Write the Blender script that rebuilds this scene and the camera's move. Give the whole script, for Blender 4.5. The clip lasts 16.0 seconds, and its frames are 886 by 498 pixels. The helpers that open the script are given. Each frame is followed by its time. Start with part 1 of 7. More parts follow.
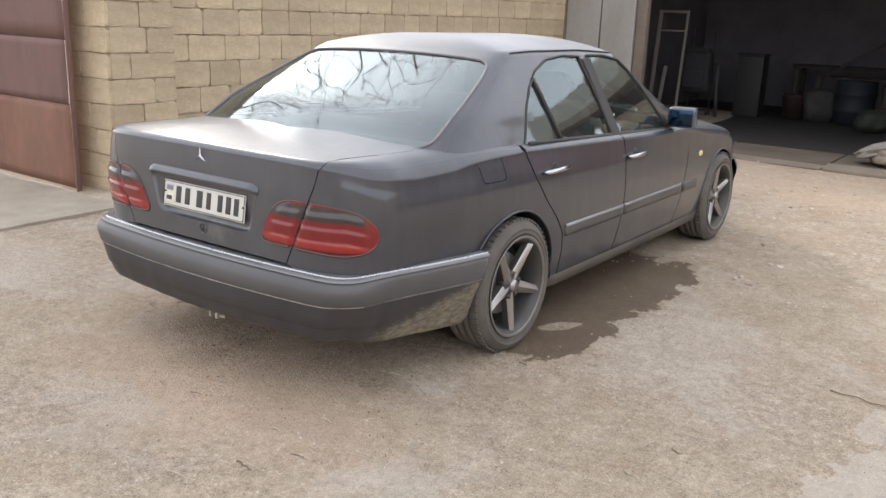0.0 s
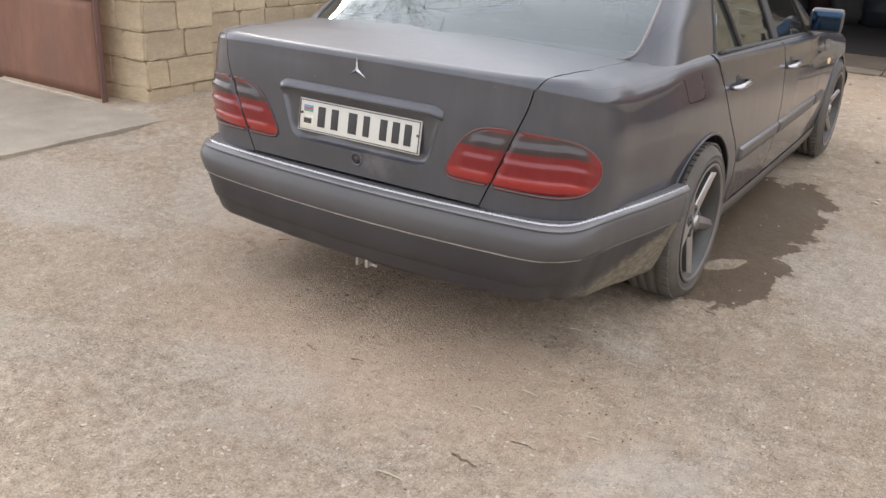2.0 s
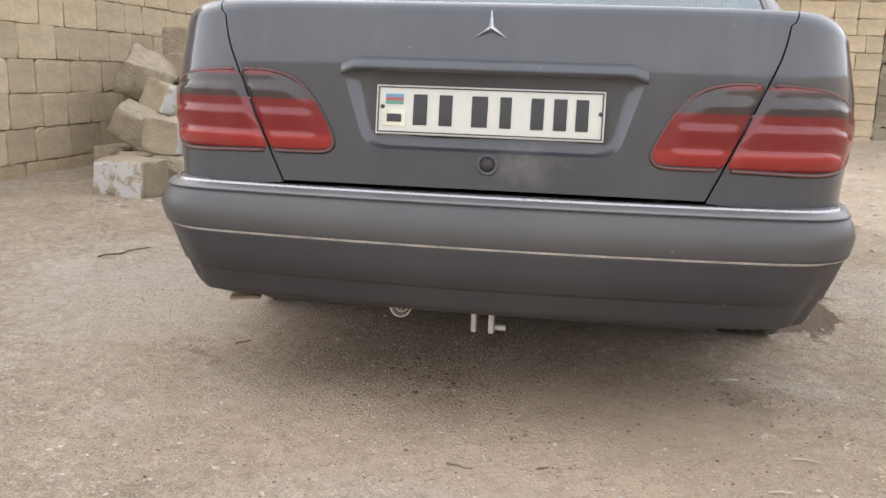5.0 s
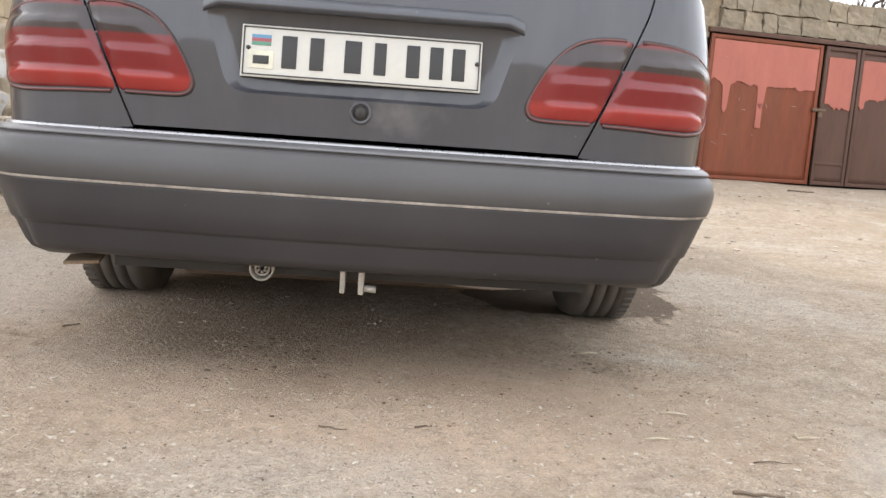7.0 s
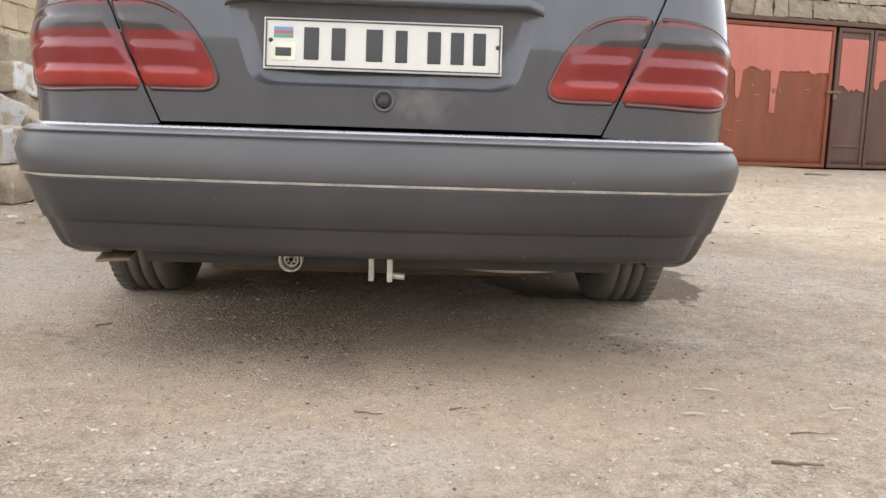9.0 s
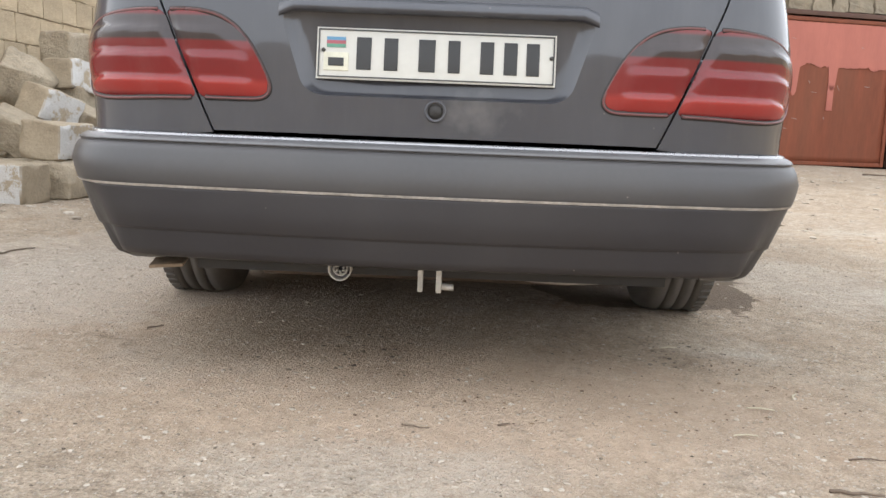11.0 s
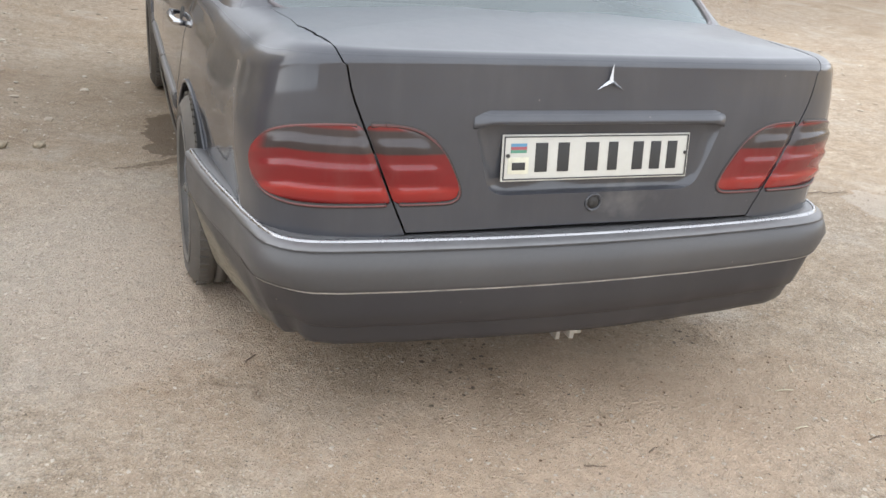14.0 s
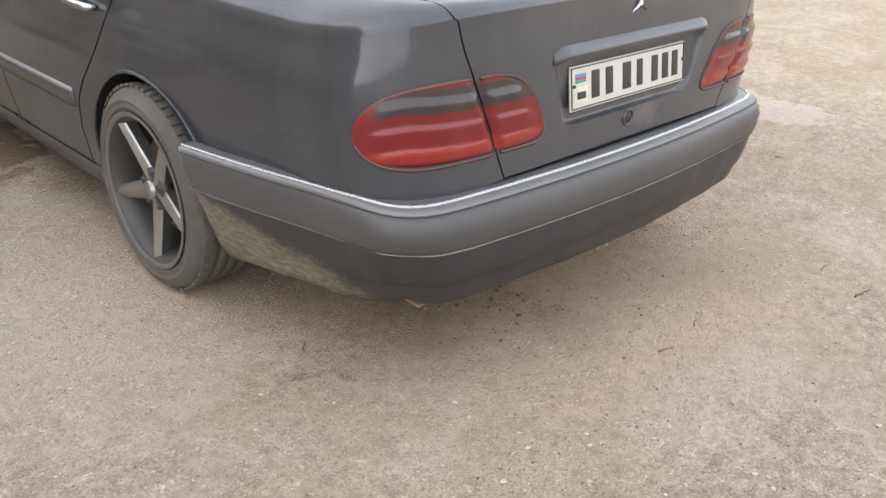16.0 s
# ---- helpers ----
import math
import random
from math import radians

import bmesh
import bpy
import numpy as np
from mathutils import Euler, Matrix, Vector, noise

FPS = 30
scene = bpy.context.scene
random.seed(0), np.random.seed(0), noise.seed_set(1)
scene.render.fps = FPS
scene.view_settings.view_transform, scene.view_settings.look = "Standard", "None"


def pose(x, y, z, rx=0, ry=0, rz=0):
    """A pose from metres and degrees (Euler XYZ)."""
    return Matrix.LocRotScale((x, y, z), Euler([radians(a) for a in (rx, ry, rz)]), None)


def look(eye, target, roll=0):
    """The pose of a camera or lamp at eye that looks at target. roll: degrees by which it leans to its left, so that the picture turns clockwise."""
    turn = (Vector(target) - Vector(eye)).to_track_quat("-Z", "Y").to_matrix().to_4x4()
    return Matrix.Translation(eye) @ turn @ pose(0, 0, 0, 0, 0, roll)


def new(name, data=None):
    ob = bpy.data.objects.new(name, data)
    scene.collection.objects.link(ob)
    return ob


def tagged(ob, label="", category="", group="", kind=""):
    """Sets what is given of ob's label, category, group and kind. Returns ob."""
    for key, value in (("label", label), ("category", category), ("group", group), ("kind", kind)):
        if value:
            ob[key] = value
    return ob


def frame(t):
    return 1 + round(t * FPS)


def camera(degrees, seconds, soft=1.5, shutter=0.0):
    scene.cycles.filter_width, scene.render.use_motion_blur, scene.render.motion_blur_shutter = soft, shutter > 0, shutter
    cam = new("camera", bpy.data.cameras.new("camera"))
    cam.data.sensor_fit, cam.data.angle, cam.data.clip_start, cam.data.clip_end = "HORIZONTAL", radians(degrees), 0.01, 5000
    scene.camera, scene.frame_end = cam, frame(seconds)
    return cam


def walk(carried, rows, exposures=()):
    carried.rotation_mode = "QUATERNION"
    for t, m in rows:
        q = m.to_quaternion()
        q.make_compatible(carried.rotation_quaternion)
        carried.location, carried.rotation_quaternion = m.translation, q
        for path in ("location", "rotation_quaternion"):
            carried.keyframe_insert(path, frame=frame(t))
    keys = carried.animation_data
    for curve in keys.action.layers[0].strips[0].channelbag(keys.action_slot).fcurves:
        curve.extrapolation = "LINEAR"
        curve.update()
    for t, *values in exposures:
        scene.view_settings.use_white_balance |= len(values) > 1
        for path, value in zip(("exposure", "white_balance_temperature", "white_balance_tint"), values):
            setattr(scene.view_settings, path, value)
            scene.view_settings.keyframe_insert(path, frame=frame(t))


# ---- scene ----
# Yard in the car's own frame: x to the car's right, y ahead, rear bumper near y = 0, ground z = 0.
cam = camera(54.7, 16.0)
PATH = [
    (0, (2.852, -2.136, 1.535), (1.73, -0.567, 1.005), 2.1),
    (0.5, (2.608, -2.213, 1.535), (1.51, -0.628, 1.003), 2.0),
    (1, (2.399, -2.221, 1.51), (1.33, -0.644, 0.9), 2.2),
    (1.5, (2.083, -2.131, 1.481), (1.041, -0.55, 0.835), 2.9),
    (2, (1.772, -2.12, 1.446), (0.783, -0.548, 0.705), 2.8),
    (2.5, (1.46, -2.141, 1.431), (0.556, -0.574, 0.578), 1.4),
    (3, (1.146, -2.02, 1.362), (0.36, -0.391, 0.508), 2.0),
    (3.2, (1.033, -1.984, 1.353), (0.267, -0.346, 0.498), 2.0),
    (5.3, (0.125, -1.795, 0.804), (-0.061, 0.163, 0.439), 1.4),
    (5.4, (0.107, -1.779, 0.806), (-0.043, 0.182, 0.443), 1.3),
    (5.5, (0.099, -1.768, 0.81), (-0.015, 0.195, 0.446), 1.3),
    (6, (0.087, -1.777, 0.712), (0.085, 0.2, 0.409), 0.4),
    (6.5, (0.102, -1.777, 0.648), (0.158, 0.2, 0.349), 2.8),
    (7, (0.087, -1.786, 0.609), (0.206, 0.191, 0.333), 4.1),
    (7.5, (0.085, -1.785, 0.57), (0.244, 0.191, 0.305), 4.3),
    (8, (0.08, -1.79, 0.569), (0.201, 0.189, 0.307), 3.2),
    (8.5, (0.07, -1.792, 0.572), (0.164, 0.187, 0.301), 2.3),
    (9, (0.06, -1.8, 0.576), (0.144, 0.179, 0.297), 1.9),
    (9.2, (0.054, -1.804, 0.579), (0.083, 0.176, 0.3), 1.6),
    (11.3, (0.048, -1.765, 0.636), (0.02, 0.211, 0.325), 2.5),
    (11.5, (0.045, -1.753, 0.708), (0.045, 0.182, 0.202), 3.4),
    (12, (-0.031, -1.792, 1.041), (0.043, 0.077, 0.333), 5.5),
    (12.5, (-0.301, -1.935, 1.263), (-0.127, -0.074, 0.551), 3.4),
    (13, (-0.532, -1.869, 1.281), (-0.205, -0.047, 0.524), 4.5),
    (13.5, (-0.768, -1.743, 1.301), (-0.317, 0.035, 0.505), 6.0),
    (14, (-1.096, -1.634, 1.329), (-0.408, 0.072, 0.546), 5.5),
    (14.5, (-1.294, -1.482, 1.316), (-0.421, 0.104, 0.467), 4.7),
    (15, (-1.467, -1.257, 1.302), (-0.526, 0.273, 0.423), 3.6),
    (15.5, (-1.685, -1.155, 1.298), (-0.524, 0.224, 0.432), 2.2),
    (16, (-1.946, -1.157, 1.312), (-0.683, 0.124, 0.441), 1.8),
]
walk(cam, [(t, look(eye, target, roll)) for t, eye, target, roll in PATH],
     [(0, 1.66, 6500, 12), (1.5, 1.68, 6520, 13), (3, 1.52, 6720, 14), (5.5, 1.86, 6600, 11), (9, 1.96, 6600, 11), (12.5, 1.86, 6450, 9), (16, 1.86, 6500, 10)])

# ---------------------------------------------------------------- light
SUN_EL, SUN_AZ = 29.0, -61.0          # degrees; azimuth from +y towards +x
world = bpy.data.worlds.new("sky")
scene.world = world
world.use_nodes = True
wn, wl = world.node_tree.nodes, world.node_tree.links
sky = wn.new("ShaderNodeTexSky")
sky.sky_type, sky.sun_disc = "NISHITA", False
sky.sun_elevation, sky.sun_rotation = radians(SUN_EL), radians(SUN_AZ)
sky.air_density, sky.dust_density, sky.ozone_density = 1.0, 2.0, 1.0
haze = wn.new("ShaderNodeHueSaturation")
haze.inputs["Saturation"].default_value = 0.25
wl.new(sky.outputs[0], haze.inputs["Color"])
veil = wn.new("ShaderNodeMixRGB")     # thin cloud evens out the sky
veil.inputs[0].default_value, veil.inputs[2].default_value = 0.76, (4.45, 4.66, 5.02, 1)
wl.new(haze.outputs[0], veil.inputs[1])
wl.new(veil.outputs[0], wn["Background"].inputs["Color"])
wn["Background"].inputs["Strength"].default_value = 0.15
sun = new("sun", bpy.data.lights.new("sun", "SUN"))
sun.data.energy, sun.data.angle, sun.data.color = 0.6, radians(6), (1.0, 0.95, 0.87)
az, el = radians(SUN_AZ), radians(SUN_EL)
sun.matrix_world = look((math.sin(az) * math.cos(el) * 30, math.cos(az) * math.cos(el) * 30, math.sin(el) * 30), (0, 0, 0))
scene.view_settings.exposure = 1.9

# ---------------------------------------------------------------- materials
def mat(name, color, rough=0.6, metal=0.0, vary=0.25, scale=6.0, fine=60.0, bump=0.15, dist=0.004, dust=None, dust_amt=0.0,
        coat=0.0, rand=0.0, spec=0.5, coat_rough=0.08, stretch=None):
    """A surface with coarse and fine variation, bump, and a film of dust in patches."""
    m = bpy.data.materials.new(name)
    m.use_nodes = True
    n, l = m.node_tree.nodes, m.node_tree.links
    b = n["Principled BSDF"]
    co = n.new("ShaderNodeTexCoord")
    if stretch:
        mp = n.new("ShaderNodeMapping"); mp.inputs["Scale"].default_value = stretch
        l.new(co.outputs["Object"], mp.inputs["Vector"])
    where = mp.outputs[0] if stretch else co.outputs["Object"]
    a, f = n.new("ShaderNodeTexNoise"), n.new("ShaderNodeTexNoise")
    for t, sc, det in ((a, scale, 5), (f, fine, 4)):
        t.inputs["Scale"].default_value, t.inputs["Detail"].default_value, t.inputs["Roughness"].default_value = sc, det, 0.6
        l.new(where, t.inputs["Vector"])
    mixn = n.new("ShaderNodeMath"); mixn.operation = "MULTIPLY_ADD"
    l.new(a.outputs["Fac"], mixn.inputs[0]); mixn.inputs[1].default_value = 0.65
    half = n.new("ShaderNodeMath"); half.operation = "MULTIPLY"; half.inputs[1].default_value = 0.35
    l.new(f.outputs["Fac"], half.inputs[0]); l.new(half.outputs[0], mixn.inputs[2])
    ramp = n.new("ShaderNodeValToRGB")
    lo = [c * (1 - vary) for c in color]; hi = [min(1, c * (1 + vary)) for c in color]
    ramp.color_ramp.elements[0].position, ramp.color_ramp.elements[1].position = 0.3, 0.7
    ramp.color_ramp.elements[0].color, ramp.color_ramp.elements[1].color = (*lo, 1), (*hi, 1)
    l.new(mixn.outputs[0], ramp.inputs[0])
    out = ramp.outputs[0]
    if rand:
        info = n.new("ShaderNodeObjectInfo")
        val = n.new("ShaderNodeMapRange"); val.inputs[3].default_value, val.inputs[4].default_value = 1 - rand, 1 + rand
        l.new(info.outputs["Random"], val.inputs[0])
        hs = n.new("ShaderNodeHueSaturation"); l.new(out, hs.inputs["Color"]); l.new(val.outputs[0], hs.inputs["Value"])
        out = hs.outputs[0]
    if dust:
        d = n.new("ShaderNodeTexNoise"); d.inputs["Scale"].default_value, d.inputs["Detail"].default_value = scale * 0.6, 7
        l.new(where, d.inputs["Vector"])
        mr = n.new("ShaderNodeMapRange"); mr.inputs[1].default_value, mr.inputs[2].default_value = 0.35, 0.75
        mr.inputs[3].default_value, mr.inputs[4].default_value = dust_amt * 0.4, dust_amt
        l.new(d.outputs["Fac"], mr.inputs[0])
        mx = n.new("ShaderNodeMixRGB"); mx.inputs[2].default_value = (*dust, 1)
        l.new(mr.outputs[0], mx.inputs[0]); l.new(out, mx.inputs[1]); out = mx.outputs[0]
    l.new(out, b.inputs["Base Color"])
    rr = n.new("ShaderNodeMapRange"); rr.inputs[3].default_value, rr.inputs[4].default_value = max(0.02, rough - 0.12), min(1, rough + 0.12)
    l.new(mixn.outputs[0], rr.inputs[0]); l.new(rr.outputs[0], b.inputs["Roughness"])
    b.inputs["Metallic"].default_value, b.inputs["Coat Weight"].default_value = metal, coat
    b.inputs["Coat Roughness"].default_value = coat_rough
    b.inputs["Specular IOR Level"].default_value = spec
    if bump:
        bp = n.new("ShaderNodeBump"); bp.inputs["Strength"].default_value, bp.inputs["Distance"].default_value = bump, dist
        l.new(mixn.outputs[0], bp.inputs["Height"]); l.new(bp.outputs[0], b.inputs["Normal"])
    return m


def glass(name, tint, rough=0.02, dust=0.06):
    """A thin pane: clear with a tint, a mirror sheen by Fresnel and a film of dust."""
    m = bpy.data.materials.new(name)
    m.use_nodes = True
    n, l = m.node_tree.nodes, m.node_tree.links
    for x in list(n):
        if x.type == "BSDF_PRINCIPLED":
            n.remove(x)
    tr, gl, df = n.new("ShaderNodeBsdfTransparent"), n.new("ShaderNodeBsdfGlossy"), n.new("ShaderNodeBsdfDiffuse")
    tr.inputs[0].default_value = (*tint, 1)
    gl.inputs["Roughness"].default_value = rough
    gl.inputs["Color"].default_value = (0.86, 0.97, 1.0, 1)
    df.inputs[0].default_value = (0.35, 0.33, 0.3, 1)
    fr = n.new("ShaderNodeFresnel"); fr.inputs[0].default_value = 1.95
    co, no, mr = n.new("ShaderNodeTexCoord"), n.new("ShaderNodeTexNoise"), n.new("ShaderNodeMapRange")
    no.inputs["Scale"].default_value, no.inputs["Detail"].default_value = 5, 6
    l.new(co.outputs["Object"], no.inputs["Vector"]); l.new(no.outputs["Fac"], mr.inputs[0])
    mr.inputs[3].default_value, mr.inputs[4].default_value = dust * 0.3, dust * 1.7
    m1, m2 = n.new("ShaderNodeMixShader"), n.new("ShaderNodeMixShader")
    l.new(mr.outputs[0], m1.inputs[0]); l.new(tr.outputs[0], m1.inputs[1]); l.new(df.outputs[0], m1.inputs[2])
    l.new(fr.outputs[0], m2.inputs[0]); l.new(m1.outputs[0], m2.inputs[1]); l.new(gl.outputs[0], m2.inputs[2])
    l.new(m2.outputs[0], n["Material Output"].inputs["Surface"])
    return m


def over(m, color, mask):
    """Lay a colour over a material's base colour; mask builds the amount from (nodes, links, object coordinates)."""
    n, l = m.node_tree.nodes, m.node_tree.links
    b = n["Principled BSDF"]
    old = b.inputs["Base Color"].links[0].from_socket
    co = n.new("ShaderNodeTexCoord")
    mx = n.new("ShaderNodeMixRGB"); mx.inputs[2].default_value = (*color, 1)
    l.new(mask(n, l, co.outputs["Object"]), mx.inputs[0]); l.new(old, mx.inputs[1]); l.new(mx.outputs[0], b.inputs["Base Color"])


def specks(scale, size, share, amount):
    """Sparse small spots, as of splashed mud."""
    def mask(n, l, co):
        v = n.new("ShaderNodeTexVoronoi"); v.inputs["Scale"].default_value = scale
        l.new(co, v.inputs["Vector"])
        pick = n.new("ShaderNodeSeparateColor"); l.new(v.outputs["Color"], pick.inputs[0])
        a, c, x = n.new("ShaderNodeMapRange"), n.new("ShaderNodeMapRange"), n.new("ShaderNodeMath")
        a.inputs[1].default_value, a.inputs[2].default_value, a.inputs[4].default_value = size, size * 0.5, amount
        c.inputs[1].default_value, c.inputs[2].default_value = 1 - share, 1 - share + 0.01
        l.new(v.outputs["Distance"], a.inputs[0]); l.new(pick.outputs[0], c.inputs[0])
        x.operation = "MULTIPLY"; l.new(a.outputs[0], x.inputs[0]); l.new(c.outputs[0], x.inputs[1])
        return x.outputs[0]
    return mask


def smudge(cx, cz, rx, rz, amount):
    """A rubbed pale patch with a cloudy edge about a place on the rear face."""
    def mask(n, l, co):
        mp = n.new("ShaderNodeMapping"); mp.inputs["Location"].default_value, mp.inputs["Scale"].default_value = (-cx / rx, -0.11 / 0.2, -cz / rz), (1 / rx, 5, 1 / rz)
        l.new(co, mp.inputs["Vector"])
        ln = n.new("ShaderNodeVectorMath"); ln.operation = "LENGTH"; l.new(mp.outputs[0], ln.inputs[0])
        no = n.new("ShaderNodeTexNoise"); no.inputs["Scale"].default_value, no.inputs["Detail"].default_value = 30, 5
        l.new(co, no.inputs["Vector"])
        ad = n.new("ShaderNodeMath"); ad.operation = "MULTIPLY_ADD"; ad.inputs[1].default_value = 1.6
        l.new(no.outputs["Fac"], ad.inputs[0]); l.new(ln.outputs["Value"], ad.inputs[2])
        mr = n.new("ShaderNodeMapRange"); mr.inputs[1].default_value, mr.inputs[2].default_value, mr.inputs[4].default_value = 1.8, 0.9, amount
        l.new(ad.outputs[0], mr.inputs[0])
        return mr.outputs[0]
    return mask


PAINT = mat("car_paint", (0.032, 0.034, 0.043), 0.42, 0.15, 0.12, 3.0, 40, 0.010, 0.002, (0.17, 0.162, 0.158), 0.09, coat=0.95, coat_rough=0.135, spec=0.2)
def settled_dust(m, side, top):
    """Clear coat: glossy on upright panels, dulled by settled dust where the metal faces up."""
    n, l = m.node_tree.nodes, m.node_tree.links
    g, sp, mr = n.new("ShaderNodeNewGeometry"), n.new("ShaderNodeSeparateXYZ"), n.new("ShaderNodeMapRange")
    mr.inputs[1].default_value, mr.inputs[2].default_value, mr.inputs[3].default_value, mr.inputs[4].default_value = 0.30, 0.90, side, top
    l.new(g.outputs["Normal"], sp.inputs[0]); l.new(sp.outputs[2], mr.inputs[0])
    l.new(mr.outputs[0], n["Principled BSDF"].inputs["Coat Roughness"])
    cw = n.new("ShaderNodeMapRange")
    cw.inputs[1].default_value, cw.inputs[2].default_value, cw.inputs[3].default_value, cw.inputs[4].default_value = 0.55, 0.97, 0.95, 0.62
    l.new(sp.outputs[2], cw.inputs[0]); l.new(cw.outputs[0], n["Principled BSDF"].inputs["Coat Weight"])


settled_dust(PAINT, 0.055, 0.36)
over(PAINT, (0.22, 0.21, 0.20), smudge(0.075, 0.632, 0.10, 0.05, 0.35))
def streaks(amount):
    """Faint rain-washed streaks of dust, running downwards."""
    def mask(n, l, co):
        mp, no, mr = n.new("ShaderNodeMapping"), n.new("ShaderNodeTexNoise"), n.new("ShaderNodeMapRange")
        mp.inputs["Scale"].default_value = (9, 9, 1.6)
        no.inputs["Scale"].default_value, no.inputs["Detail"].default_value, no.inputs["Roughness"].default_value = 1.0, 6, 0.65
        mr.inputs[1].default_value, mr.inputs[2].default_value, mr.inputs[4].default_value = 0.48, 0.75, amount
        l.new(co, mp.inputs["Vector"]); l.new(mp.outputs[0], no.inputs["Vector"]); l.new(no.outputs["Fac"], mr.inputs[0])
        return mr.outputs[0]
    return mask


over(PAINT, (0.20, 0.19, 0.18), streaks(0.09))


def tail_lift(n, l, co):
    """Brighter tail painted into the colour, ending in clouds where the flanks begin."""
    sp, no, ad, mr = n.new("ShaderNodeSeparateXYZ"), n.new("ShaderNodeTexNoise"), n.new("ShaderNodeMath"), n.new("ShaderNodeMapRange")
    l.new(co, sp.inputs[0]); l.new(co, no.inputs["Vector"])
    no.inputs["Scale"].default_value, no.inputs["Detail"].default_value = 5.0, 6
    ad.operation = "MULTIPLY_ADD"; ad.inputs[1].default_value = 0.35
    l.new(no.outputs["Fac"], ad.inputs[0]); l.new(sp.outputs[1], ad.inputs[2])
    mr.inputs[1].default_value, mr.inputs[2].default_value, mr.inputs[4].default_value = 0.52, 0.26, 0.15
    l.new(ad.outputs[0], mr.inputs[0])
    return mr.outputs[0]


# Lifts the tail's tone against the darker flanks, in place of light.
over(PAINT, (0.178, 0.184, 0.198), tail_lift)
over(PAINT, (0.30, 0.27, 0.24), specks(27, 0.08, 0.09, 0.35))
BUMPER = mat("bumper_plastic", (0.060, 0.057, 0.057), 0.42, 0.0, 0.12, 4, 90, 0.06, 0.002, (0.20, 0.18, 0.155), 0.16)
def rear_bumper_material(name, base, rough):
    """Grey plastic with dried mud thrown up by the wheels on its lower flanks."""
    m = mat(name, base, rough, 0.0, 0.12, 4, 90, 0.06, 0.002, (0.20, 0.18, 0.155), 0.16)
    n, l = m.node_tree.nodes, m.node_tree.links
    b = n["Principled BSDF"]
    old = b.inputs["Base Color"].links[0].from_socket
    co, sp = n.new("ShaderNodeTexCoord"), n.new("ShaderNodeSeparateXYZ")
    l.new(co.outputs["Object"], sp.inputs[0])
    no = n.new("ShaderNodeTexNoise"); no.inputs["Scale"].default_value, no.inputs["Detail"].default_value, no.inputs["Roughness"].default_value = 24, 11, 0.85
    st = n.new("ShaderNodeMapping"); st.inputs["Scale"].default_value = (1, 0.45, 1.3)
    l.new(co.outputs["Object"], st.inputs["Vector"]); l.new(st.outputs[0], no.inputs["Vector"])

    def span(v, a, c):
        x = n.new("ShaderNodeMapRange"); x.inputs[1].default_value, x.inputs[2].default_value = a, c
        l.new(v, x.inputs[0]); return x.outputs[0]

    def op(kind, a, c):
        x = n.new("ShaderNodeMath"); x.operation = kind
        for s, v in zip(x.inputs, (a, c)):
            if isinstance(v, (int, float)):
                s.default_value = v
            else:
                l.new(v, s)
        return x.outputs[0]
    rise = op("MULTIPLY", op("MAXIMUM", op("SUBTRACT", sp.outputs[1], 0.55), 0.0), 0.20)
    fine = n.new("ShaderNodeTexNoise"); fine.inputs["Scale"].default_value, fine.inputs["Detail"].default_value, fine.inputs["Roughness"].default_value = 1.0, 8, 0.75
    lean = n.new("ShaderNodeMapping"); lean.inputs["Rotation"].default_value, lean.inputs["Scale"].default_value = (radians(34), 0, 0), (100, 55, 210)
    l.new(co.outputs["Object"], lean.inputs["Vector"]); l.new(lean.outputs[0], fine.inputs["Vector"])
    reach = op("MULTIPLY", span(sp.outputs[1], 0.05, 0.60), span(op("SUBTRACT", sp.outputs[2], rise), 0.44, 0.28))
    mask = op("MULTIPLY", span(op("ADD", op("ADD", op("MULTIPLY", no.outputs["Fac"], 0.45), op("MULTIPLY", fine.outputs["Fac"], 0.55)), op("MULTIPLY", reach, 0.56)), 0.74, 0.85), 0.74)
    foot = op("MULTIPLY", op("MULTIPLY", span(op("SUBTRACT", op("ADD", sp.outputs[2], op("MULTIPLY", no.outputs["Fac"], 0.03)), rise), 0.312, 0.292), span(sp.outputs[1], 0.28, 0.50)), 0.75)
    mask = op("MAXIMUM", mask, foot)
    tone = n.new("ShaderNodeTexNoise"); tone.inputs["Scale"].default_value, tone.inputs["Detail"].default_value = 60, 6
    l.new(st.outputs[0], tone.inputs["Vector"])
    mud = n.new("ShaderNodeValToRGB")
    mud.color_ramp.elements[0].position, mud.color_ramp.elements[1].position = 0.38, 0.64
    mud.color_ramp.elements[0].color, mud.color_ramp.elements[1].color = (0.13, 0.112, 0.078, 1), (0.27, 0.238, 0.178, 1)
    l.new(tone.outputs["Fac"], mud.inputs[0])
    mx = n.new("ShaderNodeMixRGB"); l.new(mud.outputs[0], mx.inputs[2])
    l.new(mask, mx.inputs[0]); l.new(old, mx.inputs[1]); l.new(mx.outputs[0], b.inputs["Base Color"])
    return m


def splashed(m):
    over(m, (0.36, 0.32, 0.27), specks(31, 0.085, 0.13, 0.55))
    return m


